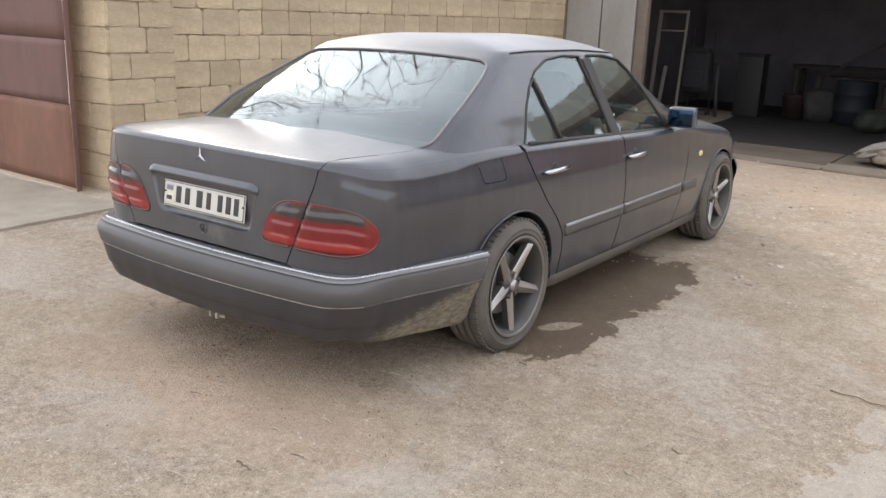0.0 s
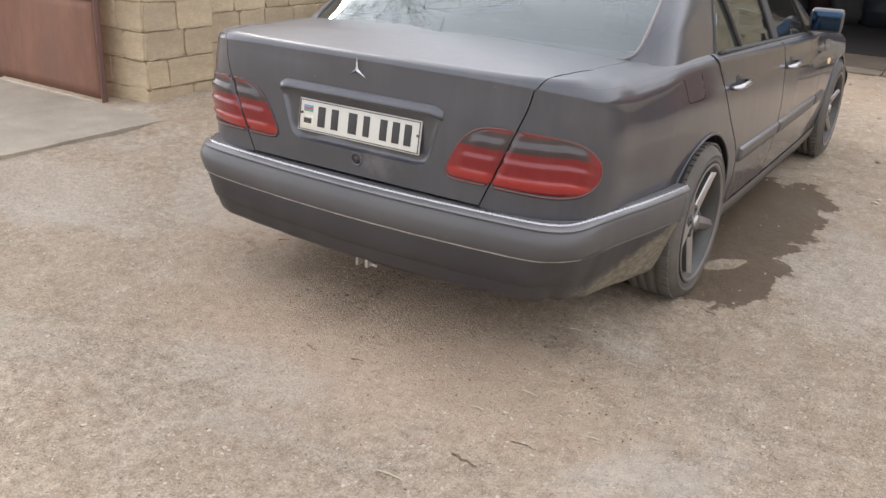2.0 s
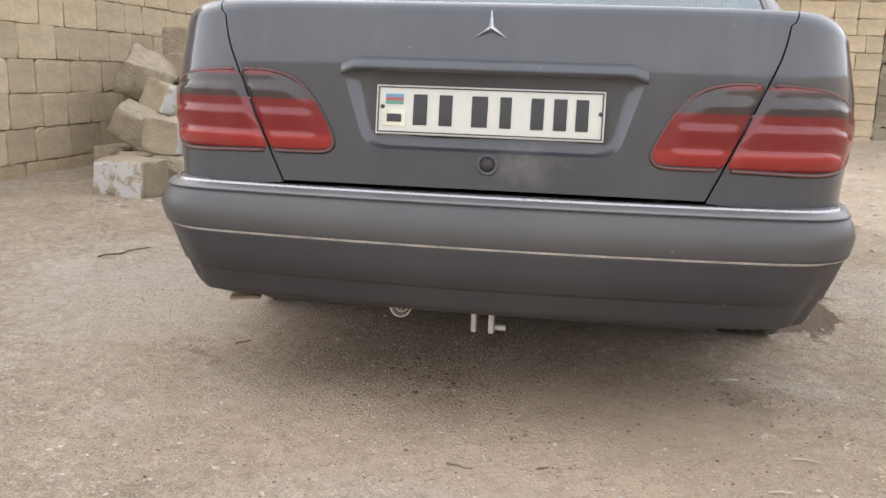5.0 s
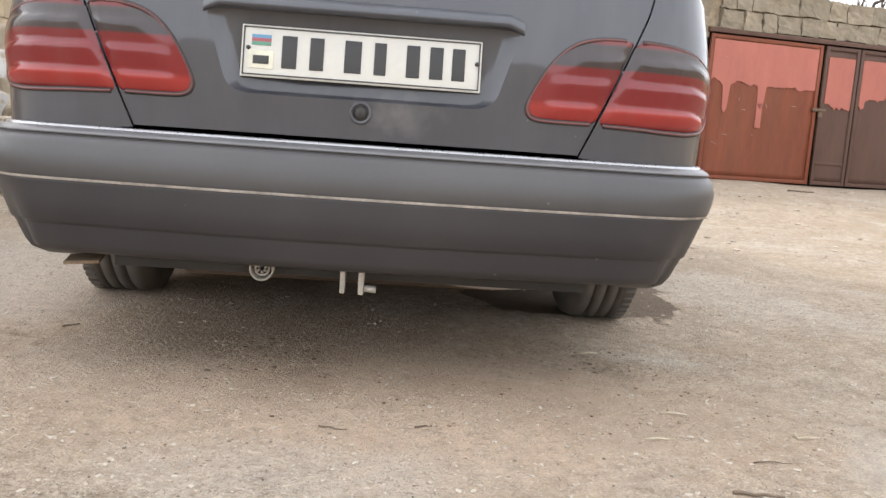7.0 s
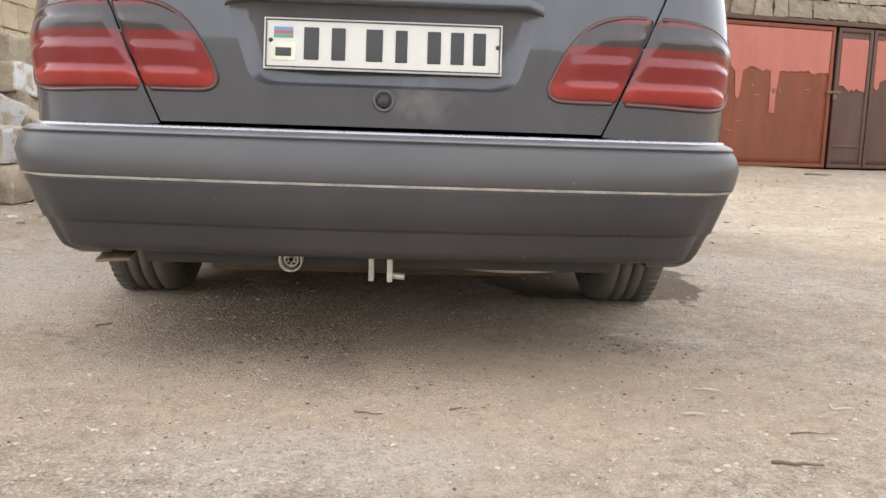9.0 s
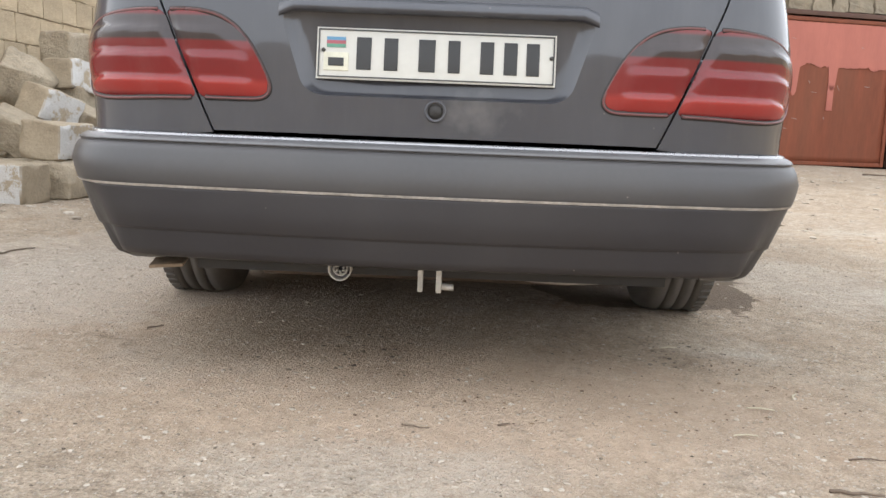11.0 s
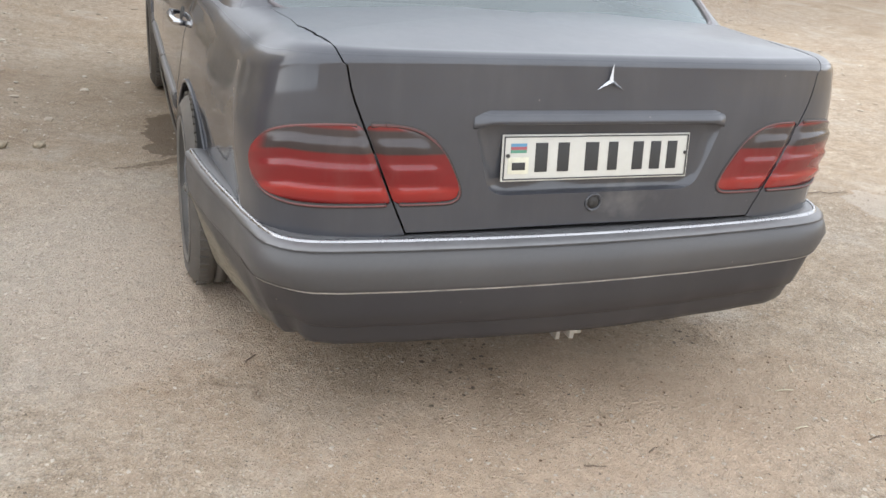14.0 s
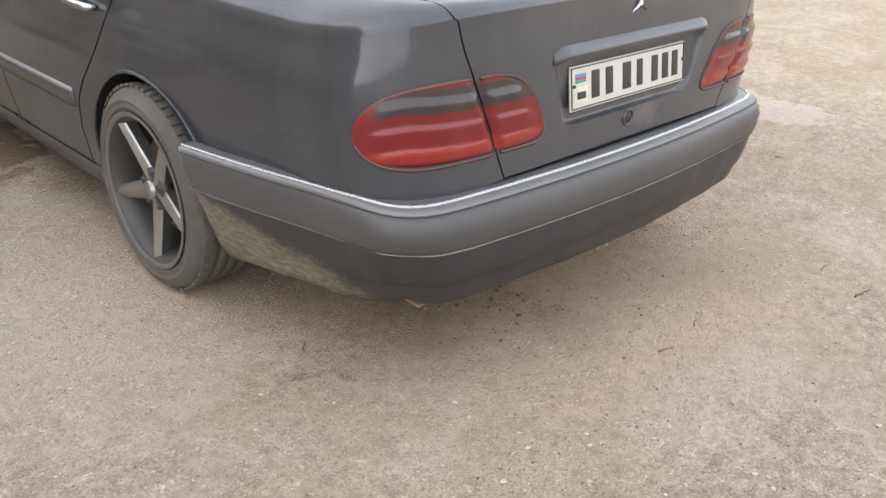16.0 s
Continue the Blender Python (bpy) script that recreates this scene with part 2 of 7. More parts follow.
BUMPER_REAR = rear_bumper_material("rear_bumper_plastic", (0.052, 0.051, 0.054), 0.40)
splashed(BUMPER_REAR)
# Darker tone below the bumper's moulded edge.
APRON_DARK = rear_bumper_material("bumper_apron_dark", (0.028, 0.027, 0.031), 0.42)
APRON_DARK.node_tree.nodes["Principled BSDF"].inputs["Specular IOR Level"].default_value = 0.3
splashed(APRON_DARK)
BLACK = mat("black_rubber", (0.018, 0.018, 0.018), 0.7, 0, 0.3, 8, 80, 0.1, dust=(0.16, 0.14, 0.12), dust_amt=0.2)
# Near-black for hollows and gaps: their shade is put into the colour.
VOID = mat("cavity_shade", (0.012, 0.012, 0.012), 0.9, 0, 0.2, 5, 30, 0)
TYRE = mat("tyre_rubber", (0.055, 0.05, 0.046), 0.88, 0, 0.35, 10, 120, 0.4, 0.004, (0.20, 0.175, 0.145), 0.5)
SILL = mat("sill_plastic", (0.034, 0.033, 0.034), 0.6, 0, 0.2, 5, 80, 0.15, 0.003, (0.24, 0.20, 0.15), 0.34)
FADED = mat("faded_seal", (0.13, 0.12, 0.125), 0.6, 0, 0.25, 10, 80, 0.05)
LEDGE = mat("satin_ledge", (0.15, 0.15, 0.155), 0.38, 0.35, 0.15, 8, 60, 0.03, dust=(0.22, 0.2, 0.18), dust_amt=0.2)
DULL = mat("dull_strip", (0.38, 0.38, 0.39), 0.28, 0.95, 0.15, 10, 60, 0.03, dust=(0.3, 0.28, 0.25), dust_amt=0.12)
CHROME = mat("chrome", (0.45, 0.45, 0.46), 0.25, 1.0, 0.1, 10, 60, 0.02)
ALLOY = mat("alloy", (0.40, 0.39, 0.38), 0.35, 0.85, 0.15, 12, 80, 0.05, dust=(0.25, 0.22, 0.19), dust_amt=0.35)
LIP = mat("rim_lip_metal", (0.20, 0.195, 0.19), 0.45, 0.6, 0.2, 12, 80, 0.05, dust=(0.22, 0.19, 0.16), dust_amt=0.45)
ALLOY_DARK = mat("alloy_dark", (0.045, 0.045, 0.045), 0.5, 0.3, 0.25, 12, 80, 0.05, dust=(0.16, 0.14, 0.115), dust_amt=0.25)
SIDE_STRIP = mat("side_strip", (0.24, 0.24, 0.245), 0.4, 0.7, 0.15, 10, 60, 0.03, dust=(0.2, 0.18, 0.16), dust_amt=0.3)
RUST = mat("rusty_steel", (0.16, 0.11, 0.075), 0.85, 0.2, 0.4, 20, 120, 0.4)
STEEL = mat("worn_steel", (0.50, 0.48, 0.44), 0.5, 0.6, 0.25, 20, 120, 0.2)
def lens_material():
    """Tail-lamp plastic: moulded-in bands, smoked above, red below, paler at the foot."""
    m = mat("tail_lamp_lens", (0.4, 0.03, 0.03), 0.22, 0, 0.1, 10, 80, 0.02, coat=0.3, spec=0.4)
    n, l = m.node_tree.nodes, m.node_tree.links
    co, sp, mr, r = n.new("ShaderNodeTexCoord"), n.new("ShaderNodeSeparateXYZ"), n.new("ShaderNodeMapRange"), n.new("ShaderNodeValToRGB")
    l.new(co.outputs["Object"], sp.inputs[0])

    def op(kind, a, c):
        x = n.new("ShaderNodeMath"); x.operation = kind
        for s, v in zip(x.inputs, (a, c)):
            if isinstance(v, (int, float)):
                s.default_value = v
            else:
                l.new(v, s)
        return x.outputs[0]
    # the bands bend down with the lamp's upper edge where it wraps the corner
    bend = op("ADD", op("MULTIPLY", op("MAXIMUM", op("SUBTRACT", sp.outputs[1], 0.18), 0.0), 0.30),
              op("MULTIPLY", op("POWER", op("MAXIMUM", op("SUBTRACT", sp.outputs[1], 0.24), 0.0), 2.0), 3.2))
    l.new(op("ADD", sp.outputs[2], bend), mr.inputs[0])
    mr.inputs[1].default_value, mr.inputs[2].default_value = 0.642, 0.834
    stops = [(0.0, (0.15, 0.014, 0.013)), (0.05, (0.27, 0.024, 0.021)), (0.17, (0.30, 0.028, 0.023)), (0.24, (0.19, 0.015, 0.016)), (0.46, (0.17, 0.014, 0.016)),
             (0.625, (0.15, 0.014, 0.015)), (0.655, (0.038, 0.029, 0.029)), (0.90, (0.046, 0.036, 0.036)), (0.935, (0.15, 0.018, 0.018)), (1.0, (0.20, 0.018, 0.019))]
    while len(r.color_ramp.elements) < len(stops):
        r.color_ramp.elements.new(0.5)
    for e, (p, c) in zip(r.color_ramp.elements, stops):
        e.position, e.color = p, (*c, 1)
    l.new(mr.outputs[0], r.inputs[0])
    # the smoked band ends in plain red before the lamp's tip
    tip, sm = n.new("ShaderNodeMapRange"), n.new("ShaderNodeMath")
    tip.inputs[1].default_value, tip.inputs[2].default_value = 0.215, 0.25
    l.new(sp.outputs[1], tip.inputs[0])
    band = n.new("ShaderNodeMapRange"); band.inputs[1].default_value, band.inputs[2].default_value = 0.58, 0.62
    l.new(mr.outputs[0], band.inputs[0])
    sm.operation = "MULTIPLY"; l.new(tip.outputs[0], sm.inputs[0]); l.new(band.outputs[0], sm.inputs[1])
    red = n.new("ShaderNodeMixRGB"); red.inputs[2].default_value = (0.20, 0.016, 0.016, 1)
    l.new(sm.outputs[0], red.inputs[0]); l.new(r.outputs[0], red.inputs[1])
    l.new(red.outputs[0], n["Principled BSDF"].inputs["Base Color"])
    over(m, (0.26, 0.20, 0.18), streaks(0.09))
    return m


LENS = lens_material()
LAMP_RIM = mat("lamp_rim", (0.135, 0.048, 0.045), 0.35, 0, 0.15, 20, 90, 0.03)
AMBER = mat("amber_lens", (0.68, 0.52, 0.27), 0.25, 0, 0.1, 10, 80, 0.02)
PLATE = mat("plate_white", (0.58, 0.57, 0.52), 0.4, 0, 0.06, 8, 60, 0.03, dust=(0.4, 0.36, 0.3), dust_amt=0.12)
PLATE_INK = mat("plate_black", (0.03, 0.03, 0.03), 0.5, 0, 0.1, 8, 60, 0)
FLAG_B = mat("flag_blue", (0.11, 0.27, 0.42), 0.5, 0, 0.1); FLAG_R = mat("flag_red", (0.36, 0.09, 0.11), 0.5, 0, 0.1)
FLAG_G = mat("flag_green", (0.10, 0.27, 0.19), 0.5, 0, 0.1)
SEAT = mat("seat_cloth", (0.07, 0.07, 0.075), 0.9, 0, 0.2, 20, 150, 0.2)
TRIM = mat("dash_plastic", (0.03, 0.03, 0.032), 0.6, 0, 0.15)
GLASS = glass("window_glass", (0.66, 0.74, 0.70), 0.02, 0.05)
GLASS_REAR = glass("rear_glass", (0.45, 0.56, 0.56), 0.03, 0.10)
MIRROR = mat("mirror_glass", (0.022, 0.042, 0.075), 0.05, 1.0, 0.02, bump=0)
LIMESTONE = mat("limestone", (0.47, 0.372, 0.243), 0.93, 0, 0.30, 7, 60, 0.9, 0.016, (0.36, 0.29, 0.205), 0.5, rand=0.14, stretch=(1.0, 0.45, 1.5))
MORTAR = mat("mortar", (0.29, 0.23, 0.155), 0.95, 0, 0.45, 11, 90, 0.6, 0.012)
RUBBLE = mat("rubble_stone", (0.315, 0.25, 0.17), 0.95, 0, 0.55, 7, 45, 1.0, 0.035, (0.37, 0.325, 0.25), 0.6, rand=0.18)
PARAPET = mat("parapet_stone", (0.25, 0.208, 0.148), 0.95, 0, 0.4, 7, 60, 0.7, 0.02, (0.20, 0.17, 0.125), 0.6, rand=0.25)
BROWN_GATE = mat("brown_gate_paint", (0.155, 0.086, 0.076), 0.6, 0, 0.28, 4.5, 40, 0.1, 0.004, (0.16, 0.108, 0.092), 0.4, spec=0.15, stretch=(1, 1, 0.18))
BROWN_LOW = mat("brown_gate_lower_paint", (0.195, 0.094, 0.066), 0.65, 0, 0.34, 3.5, 40, 0.12, 0.004, (0.21, 0.135, 0.098), 0.45, spec=0.15, stretch=(1, 1, 0.25))
RED_GATE = mat("red_gate_paint", (0.20, 0.056, 0.030), 0.62, 0, 0.30, 5, 40, 0.1, 0.004, (0.15, 0.07, 0.042), 0.5, spec=0.2, stretch=(1, 1, 0.15))
PINK = mat("pink_primer", (0.42, 0.15, 0.115), 0.7, 0, 0.15, 5, 50, 0.08, 0.004, (0.28, 0.105, 0.08), 0.4, spec=0.2, stretch=(1, 1, 0.2))
DARK_GATE = mat("brown_red_paint", (0.088, 0.046, 0.036), 0.6, 0, 0.30, 5, 40, 0.1, 0.004, (0.125, 0.085, 0.062), 0.45, spec=0.2, stretch=(1, 1, 0.15))
CONCRETE = mat("concrete", (0.35, 0.30, 0.235), 0.92, 0, 0.3, 3, 60, 0.4, 0.006, (0.28, 0.24, 0.19), 0.4)
PAVING = mat("paving_concrete", (0.33, 0.285, 0.225), 0.93, 0, 0.42, 2.4, 70, 0.5, 0.008, (0.25, 0.208, 0.16), 0.55)
PLASTER = mat("grey_panel", (0.28, 0.272, 0.255), 0.8, 0, 0.2, 3, 40, 0.2, 0.004, (0.25, 0.22, 0.2), 0.4)
WHITE_BRICK = mat("white_brick", (0.66, 0.62, 0.54), 0.9, 0, 0.15, 6, 60, 0.3, rand=0.15)
BARK = mat("bark", (0.10, 0.082, 0.065), 0.95, 0, 0.3, 12, 60, 0.5, 0.02)

# ---------------------------------------------------------------- mesh helpers
def empty(name, m=None, **tags):
    ob = new(name)
    ob.empty_display_size = 0.1
    if m is not None:
        ob.matrix_basis = m
    return tagged(ob, **tags)


def part(name, bm, material, parent=None, label="", smooth=True, kind="", m=None):
    """Link a bmesh as one mesh object under a thing or a part."""
    me = bpy.data.meshes.new(name)
    bm.to_mesh(me)
    bm.free()
    for x in (material if isinstance(material, (list, tuple)) else [material]):
        me.materials.append(x)
    if smooth:
        for p in me.polygons:
            p.use_smooth = True
    ob = new(name, me)
    if parent is not None:
        ob.parent = parent
    if m is not None:
        ob.matrix_basis = m
    return tagged(ob, label=label, kind=kind)


def box(bm, x0, x1, y0, y1, z0, z1, bevel=0.0, seg=2, m=None):
    r = bmesh.ops.create_cube(bm, size=1.0)
    vs = r["verts"]
    bmesh.ops.scale(bm, vec=(x1 - x0, y1 - y0, z1 - z0), verts=vs)
    bmesh.ops.translate(bm, vec=((x0 + x1) / 2, (y0 + y1) / 2, (z0 + z1) / 2), verts=vs)
    if bevel:
        es = list({e for v in vs for e in v.link_edges})
        rb = bmesh.ops.bevel(bm, geom=es, offset=bevel, segments=seg, profile=0.6, affect="EDGES")
        vs = list({v for f in rb["faces"] for v in f.verts} | {v for v in vs if v.is_valid})
    if m is not None:
        bmesh.ops.transform(bm, matrix=m, verts=vs)
    return vs


def new_box(*a, **k):
    bm = bmesh.new()
    box(bm, *a, **k)
    return bm


def tube(bm, pts, r, n=8, cap=True):
    """A round bar along the points; r is one radius or one for each point."""
    pts = [Vector(p) for p in pts]
    rs = r if isinstance(r, (list, tuple)) else [r] * len(pts)
    rings = []
    side = None
    for i, p in enumerate(pts):
        d = (pts[min(i + 1, len(pts) - 1)] - pts[max(i - 1, 0)]).normalized()
        if side is None:
            side = d.orthogonal().normalized()
        side = (side - d * side.dot(d)).normalized()
        up = d.cross(side)
        rings.append([bm.verts.new(p + (side * math.cos(2 * math.pi * k / n) + up * math.sin(2 * math.pi * k / n)) * rs[i]) for k in range(n)])
    for a, b in zip(rings, rings[1:]):
        for k in range(n):
            bm.faces.new((a[k], a[(k + 1) % n], b[(k + 1) % n], b[k]))
    if cap:
        bm.faces.new(rings[0][::-1]); bm.faces.new(rings[-1])


def ribbon(bm, rows, closed=False):
    """A sheet through rows of points."""
    vs = [[bm.verts.new(p) for p in row] for row in rows]
    for a, b in zip(vs, vs[1:]):
        for i in range(len(a) - (0 if closed else 1)):
            j = (i + 1) % len(a)
            bm.faces.new((a[i], a[j], b[j], b[i]))
    return vs


# ---------------------------------------------------------------- ground
def ground_material():
    m = bpy.data.materials.new("yard_dirt")
    m.use_nodes = True
    n, l = m.node_tree.nodes, m.node_tree.links
    b = n["Principled BSDF"]
    co = n.new("ShaderNodeTexCoord")

    def noise_tex(scale, detail=6, rough=0.6, dist=0.0):
        t = n.new("ShaderNodeTexNoise")
        t.inputs["Scale"].default_value, t.inputs["Detail"].default_value = scale, detail
        t.inputs["Roughness"].default_value, t.inputs["Distortion"].default_value = rough, dist
        l.new(co.outputs["Object"], t.inputs["Vector"])
        return t.outputs["Fac"]

    def ramp(fac, stops):
        r = n.new("ShaderNodeValToRGB")
        while len(r.color_ramp.elements) < len(stops):
            r.color_ramp.elements.new(0.5)
        for e, (p, c) in zip(r.color_ramp.elements, stops):
            e.position, e.color = p, (*c, 1)
        l.new(fac, r.inputs[0])
        return r.outputs[0]

    def mix(fac, a, c, mode="MIX"):
        x = n.new("ShaderNodeMixRGB"); x.blend_type = mode
        for s, v in zip(x.inputs, (fac, a, c)):
            if isinstance(v, (int, float)):
                s.default_value = v
            elif isinstance(v, tuple):
                s.default_value = (*v, 1)
            else:
                l.new(v, s)
        return x.outputs[0]

    def math_(op, a, c=0.0, d=0.0):
        x = n.new("ShaderNodeMath"); x.operation = op
        for s, v in zip(x.inputs, (a, c, d)):
            if isinstance(v, (int, float)):
                s.default_value = v
            else:
                l.new(v, s)
        return x.outputs[0]

    def span(v, a, c, lo=0.0, hi=1.0):
        x = n.new("ShaderNodeMapRange"); x.interpolation_type = "SMOOTHSTEP"
        for s, q in zip(x.inputs, (v, a, c, lo, hi)):
            if isinstance(q, (int, float)):
                s.default_value = q
            else:
                l.new(q, s)
        return x.outputs[0]

    big, mid, small, grit = noise_tex(0.55, 5), noise_tex(2.6, 7, 0.65), noise_tex(22, 6, 0.7), noise_tex(160, 3, 0.7)
    base = ramp(mid, [(0.28, (0.378, 0.293, 0.207)), (0.52, (0.458, 0.370, 0.276)), (0.75, (0.531, 0.448, 0.350))])
    grey = ramp(small, [(0.3, (0.390, 0.315, 0.234)), (0.7, (0.512, 0.427, 0.336))])
    col = mix(span(big, 0.42, 0.62), base, grey)
    col = mix(0.55, col, ramp(small, [(0.32, (0.52, 0.50, 0.48)), (0.66, (1.12, 1.12, 1.12))]), "MULTIPLY")
    col = mix(0.62, col, ramp(grit, [(0.36, (0.48, 0.46, 0.44)), (0.62, (1.08, 1.08, 1.08))]), "MULTIPLY")
    mott = noise_tex(7.5, 8, 0.72)
    col = mix(0.45, col, ramp(mott, [(0.34, (0.66, 0.64, 0.62)), (0.50, (0.98, 0.98, 0.98)), (0.66, (1.22, 1.21, 1.20))]), "MULTIPLY")
    fine = noise_tex(70, 5, 0.8)
    col = mix(0.5, col, ramp(fine, [(0.38, (0.60, 0.59, 0.58)), (0.48, (1.0, 1.0, 1.0)), (0.60, (1.30, 1.30, 1.30))]), "MULTIPLY")
    pale = noise_tex(1.25, 8, 0.68, 0.4)
    col = mix(span(pale, 0.52, 0.68, 0.0, 0.42), col, (0.505, 0.462, 0.402))
    col = mix(span(noise_tex(0.9, 7, 0.65, 0.3), 0.50, 0.66, 0.0, 0.34), col, (0.33, 0.245, 0.17))
    col = mix(span(noise_tex(3.1, 8, 0.7, 0.5), 0.56, 0.68, 0.0, 0.30), col, (0.30, 0.185, 0.105))
    # pale crushed stone pressed into the dirt
    lumps = None
    for sc, thr, c in ((34, 0.15, (0.56, 0.52, 0.46)), (75, 0.24, (0.54, 0.50, 0.44)), (130, 0.28, (0.55, 0.51, 0.45)), (55, 0.18, (0.17, 0.135, 0.10))):
        v = n.new("ShaderNodeTexVoronoi"); v.inputs["Scale"].default_value = sc
        l.new(co.outputs["Object"], v.inputs["Vector"])
        pick = n.new("ShaderNodeSeparateColor"); l.new(v.outputs["Color"], pick.inputs[0])
        keep = math_("MULTIPLY", span(v.outputs["Distance"], thr * 1.6, thr), span(pick.outputs[0], 0.62, 0.72))
        col = mix(math_("MULTIPLY", keep, 0.30), col, c)
        lumps = keep if lumps is None else math_("ADD", lumps, keep)
    # wet earth: a spill beside and under the car, with a ragged edge
    sep = n.new("ShaderNodeSeparateXYZ"); l.new(co.outputs["Object"], sep.inputs[0])
    ragx = math_("MULTIPLY_ADD", noise_tex(4.6, 6), 0.5, -0.25)
    ragy = math_("MULTIPLY_ADD", noise_tex(5.3, 6, 0.6, 0.6), 0.5, -0.25)
    px, py = math_("ADD", sep.outputs[0], ragx), math_("ADD", sep.outputs[1], ragy)
    wet = None
    for cx, cy, rx, ry, amt in WET:
        d = math_("SQRT", math_("ADD", math_("POWER", math_("DIVIDE", math_("SUBTRACT", px, cx), rx), 2.0),
                                math_("POWER", math_("DIVIDE", math_("SUBTRACT", py, cy), ry), 2.0)))
        w = span(d, 1.04, 0.97, 0.0, amt)
        wet = w if wet is None else math_("MAXIMUM", wet, w)
    brownish = None
    for cx, cy, rx, ry, amt in DARK_EARTH:
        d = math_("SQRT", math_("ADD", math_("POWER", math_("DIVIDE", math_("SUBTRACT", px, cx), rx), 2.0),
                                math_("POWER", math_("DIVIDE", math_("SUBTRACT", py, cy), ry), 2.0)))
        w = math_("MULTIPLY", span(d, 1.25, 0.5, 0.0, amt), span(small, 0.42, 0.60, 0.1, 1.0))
        brownish = w if brownish is None else math_("MAXIMUM", brownish, w)
    earth = None
    for cx, cy, rx, ry, amt in LIFTED_EARTH:
        d = math_("SQRT", math_("ADD", math_("POWER", math_("DIVIDE", math_("SUBTRACT", px, cx), rx), 2.0),
                                math_("POWER", math_("DIVIDE", math_("SUBTRACT", py, cy), ry), 2.0)))
        w = math_("MULTIPLY", span(d, 1.3, 0.4, 0.0, amt), span(small, 0.25, 0.6, 0.5, 1.0))
        earth = w if earth is None else math_("MAXIMUM", earth, w)
    # Brown earth, brightened to make up for too dark shade behind the car.
    col = mix(math_("MULTIPLY", earth, 0.8), col, (0.53, 0.392, 0.28))
    dust = None
    for cx, cy, rx, ry, amt in PALE_DUST:
        d = math_("SQRT", math_("ADD", math_("POWER", math_("DIVIDE", math_("SUBTRACT", px, cx), rx), 2.0),
                                math_("POWER", math_("DIVIDE", math_("SUBTRACT", py, cy), ry), 2.0)))
        w = math_("MULTIPLY", span(d, 1.25, 0.55, 0.0, amt), span(fine, 0.40, 0.56, 0.25, 1.0))
        dust = w if dust is None else math_("MAXIMUM", dust, w)
    col = mix(dust, col, (0.52, 0.47, 0.40))
    crust = None                                # remains of a thin concrete skin, with a clear broken edge
    for cx, cy, rx, ry, amt in CRUST:
        d = math_("SQRT", math_("ADD", math_("POWER", math_("DIVIDE", math_("SUBTRACT", px, cx), rx), 2.0),
                                math_("POWER", math_("DIVIDE", math_("SUBTRACT", py, cy), ry), 2.0)))
        w = span(d, 1.06, 0.98, 0.0, amt)
        crust = w if crust is None else math_("MAXIMUM", crust, w)
    col = mix(crust, col, mix(0.35, (0.53, 0.47, 0.405), col))
    col = mix(brownish, col, (0.13, 0.092, 0.06))
    # a dry island in the spill
    iso = math_("SQRT", math_("ADD", math_("POWER", math_("DIVIDE", math_("ADD", math_("SUBTRACT", math_("ADD", math_("MULTIPLY", sep.outputs[0], 0.81), math_("MULTIPLY", sep.outputs[1], -0.585)), -0.185), math_("MULTIPLY", ragx, 0.22)), 0.045), 2.0),
                             math_("POWER", math_("DIVIDE", math_("ADD", math_("SUBTRACT", math_("ADD", math_("MULTIPLY", sep.outputs[0], 0.585), math_("MULTIPLY", sep.outputs[1], 0.81)), 1.851), math_("MULTIPLY", ragy, 0.3)), 0.125), 2.0)))
    wet = math_("MULTIPLY", wet, span(iso, 0.9, 1.05))
    col = mix(wet, col, mix(0.12, (0.096, 0.064, 0.038), col))
    l.new(col, b.inputs["Base Color"])
    l.new(math_("SUBTRACT", 0.95, math_("MULTIPLY", wet, 0.22)), b.inputs["Roughness"])
    b.inputs["Specular IOR Level"].default_value = 0.25
    h = math_("ADD", math_("ADD", math_("MULTIPLY", small, 0.6), math_("MULTIPLY", fine, 0.6)), math_("MULTIPLY", lumps, 0.25))
    bp = n.new("ShaderNodeBump"); bp.inputs["Strength"].default_value, bp.inputs["Distance"].default_value = 1.0, 0.016
    l.new(h, bp.inputs["Height"]); l.new(bp.outputs[0], b.inputs["Normal"])
    return m


WET = [(1.01, 1.51, 0.20, 0.39, 0.95), (0.97, 2.45, 0.23, 0.80, 0.95), (0.62, 2.2, 0.42, 1.05, 0.95), (-0.84, 2.92, 0.17, 0.42, 0.8), (-0.95, 2.40, 0.17, 0.05, 0.6)]
# Darker brown places: drips, spots, the pile's foot, a faint one behind the bumper.
DARK_EARTH = [(-0.18, 0.42, 0.12, 0.12, 0.42), (-0.30, 0.56, 0.06, 0.08, 0.35), (-0.11, 0.25, 0.05, 0.05, 0.45), (-0.84, 0.44, 0.05, 0.035, 0.75), (0.68, 0.47, 0.10, 0.08, 0.5), (-0.41, 0.40, 0.14, 0.08, 0.25), (1.51, 0.18, 0.03, 0.02, 0.9), (0.05, 0.28, 0.8, 0.35, 0.05), (0.62, 0.02, 0.3, 0.16, 0.3), (-0.12, 0.14, 0.10, 0.16, 0.3), (-0.82, 0.43, 0.06, 0.05, 0.5), (-1.45, 3.45, 0.85, 1.15, 0.42), (0.33, 0.18, 0.25, 0.10, 0.2)]
CRUST = [(-1.25, 1.42, 0.62, 0.92, 0.34), (2.56, 0.78, 0.22, 0.20, 0.8), (2.60, 1.08, 0.20, 0.16, 0.75), (2.62, 1.46, 0.22, 0.20, 0.7)]
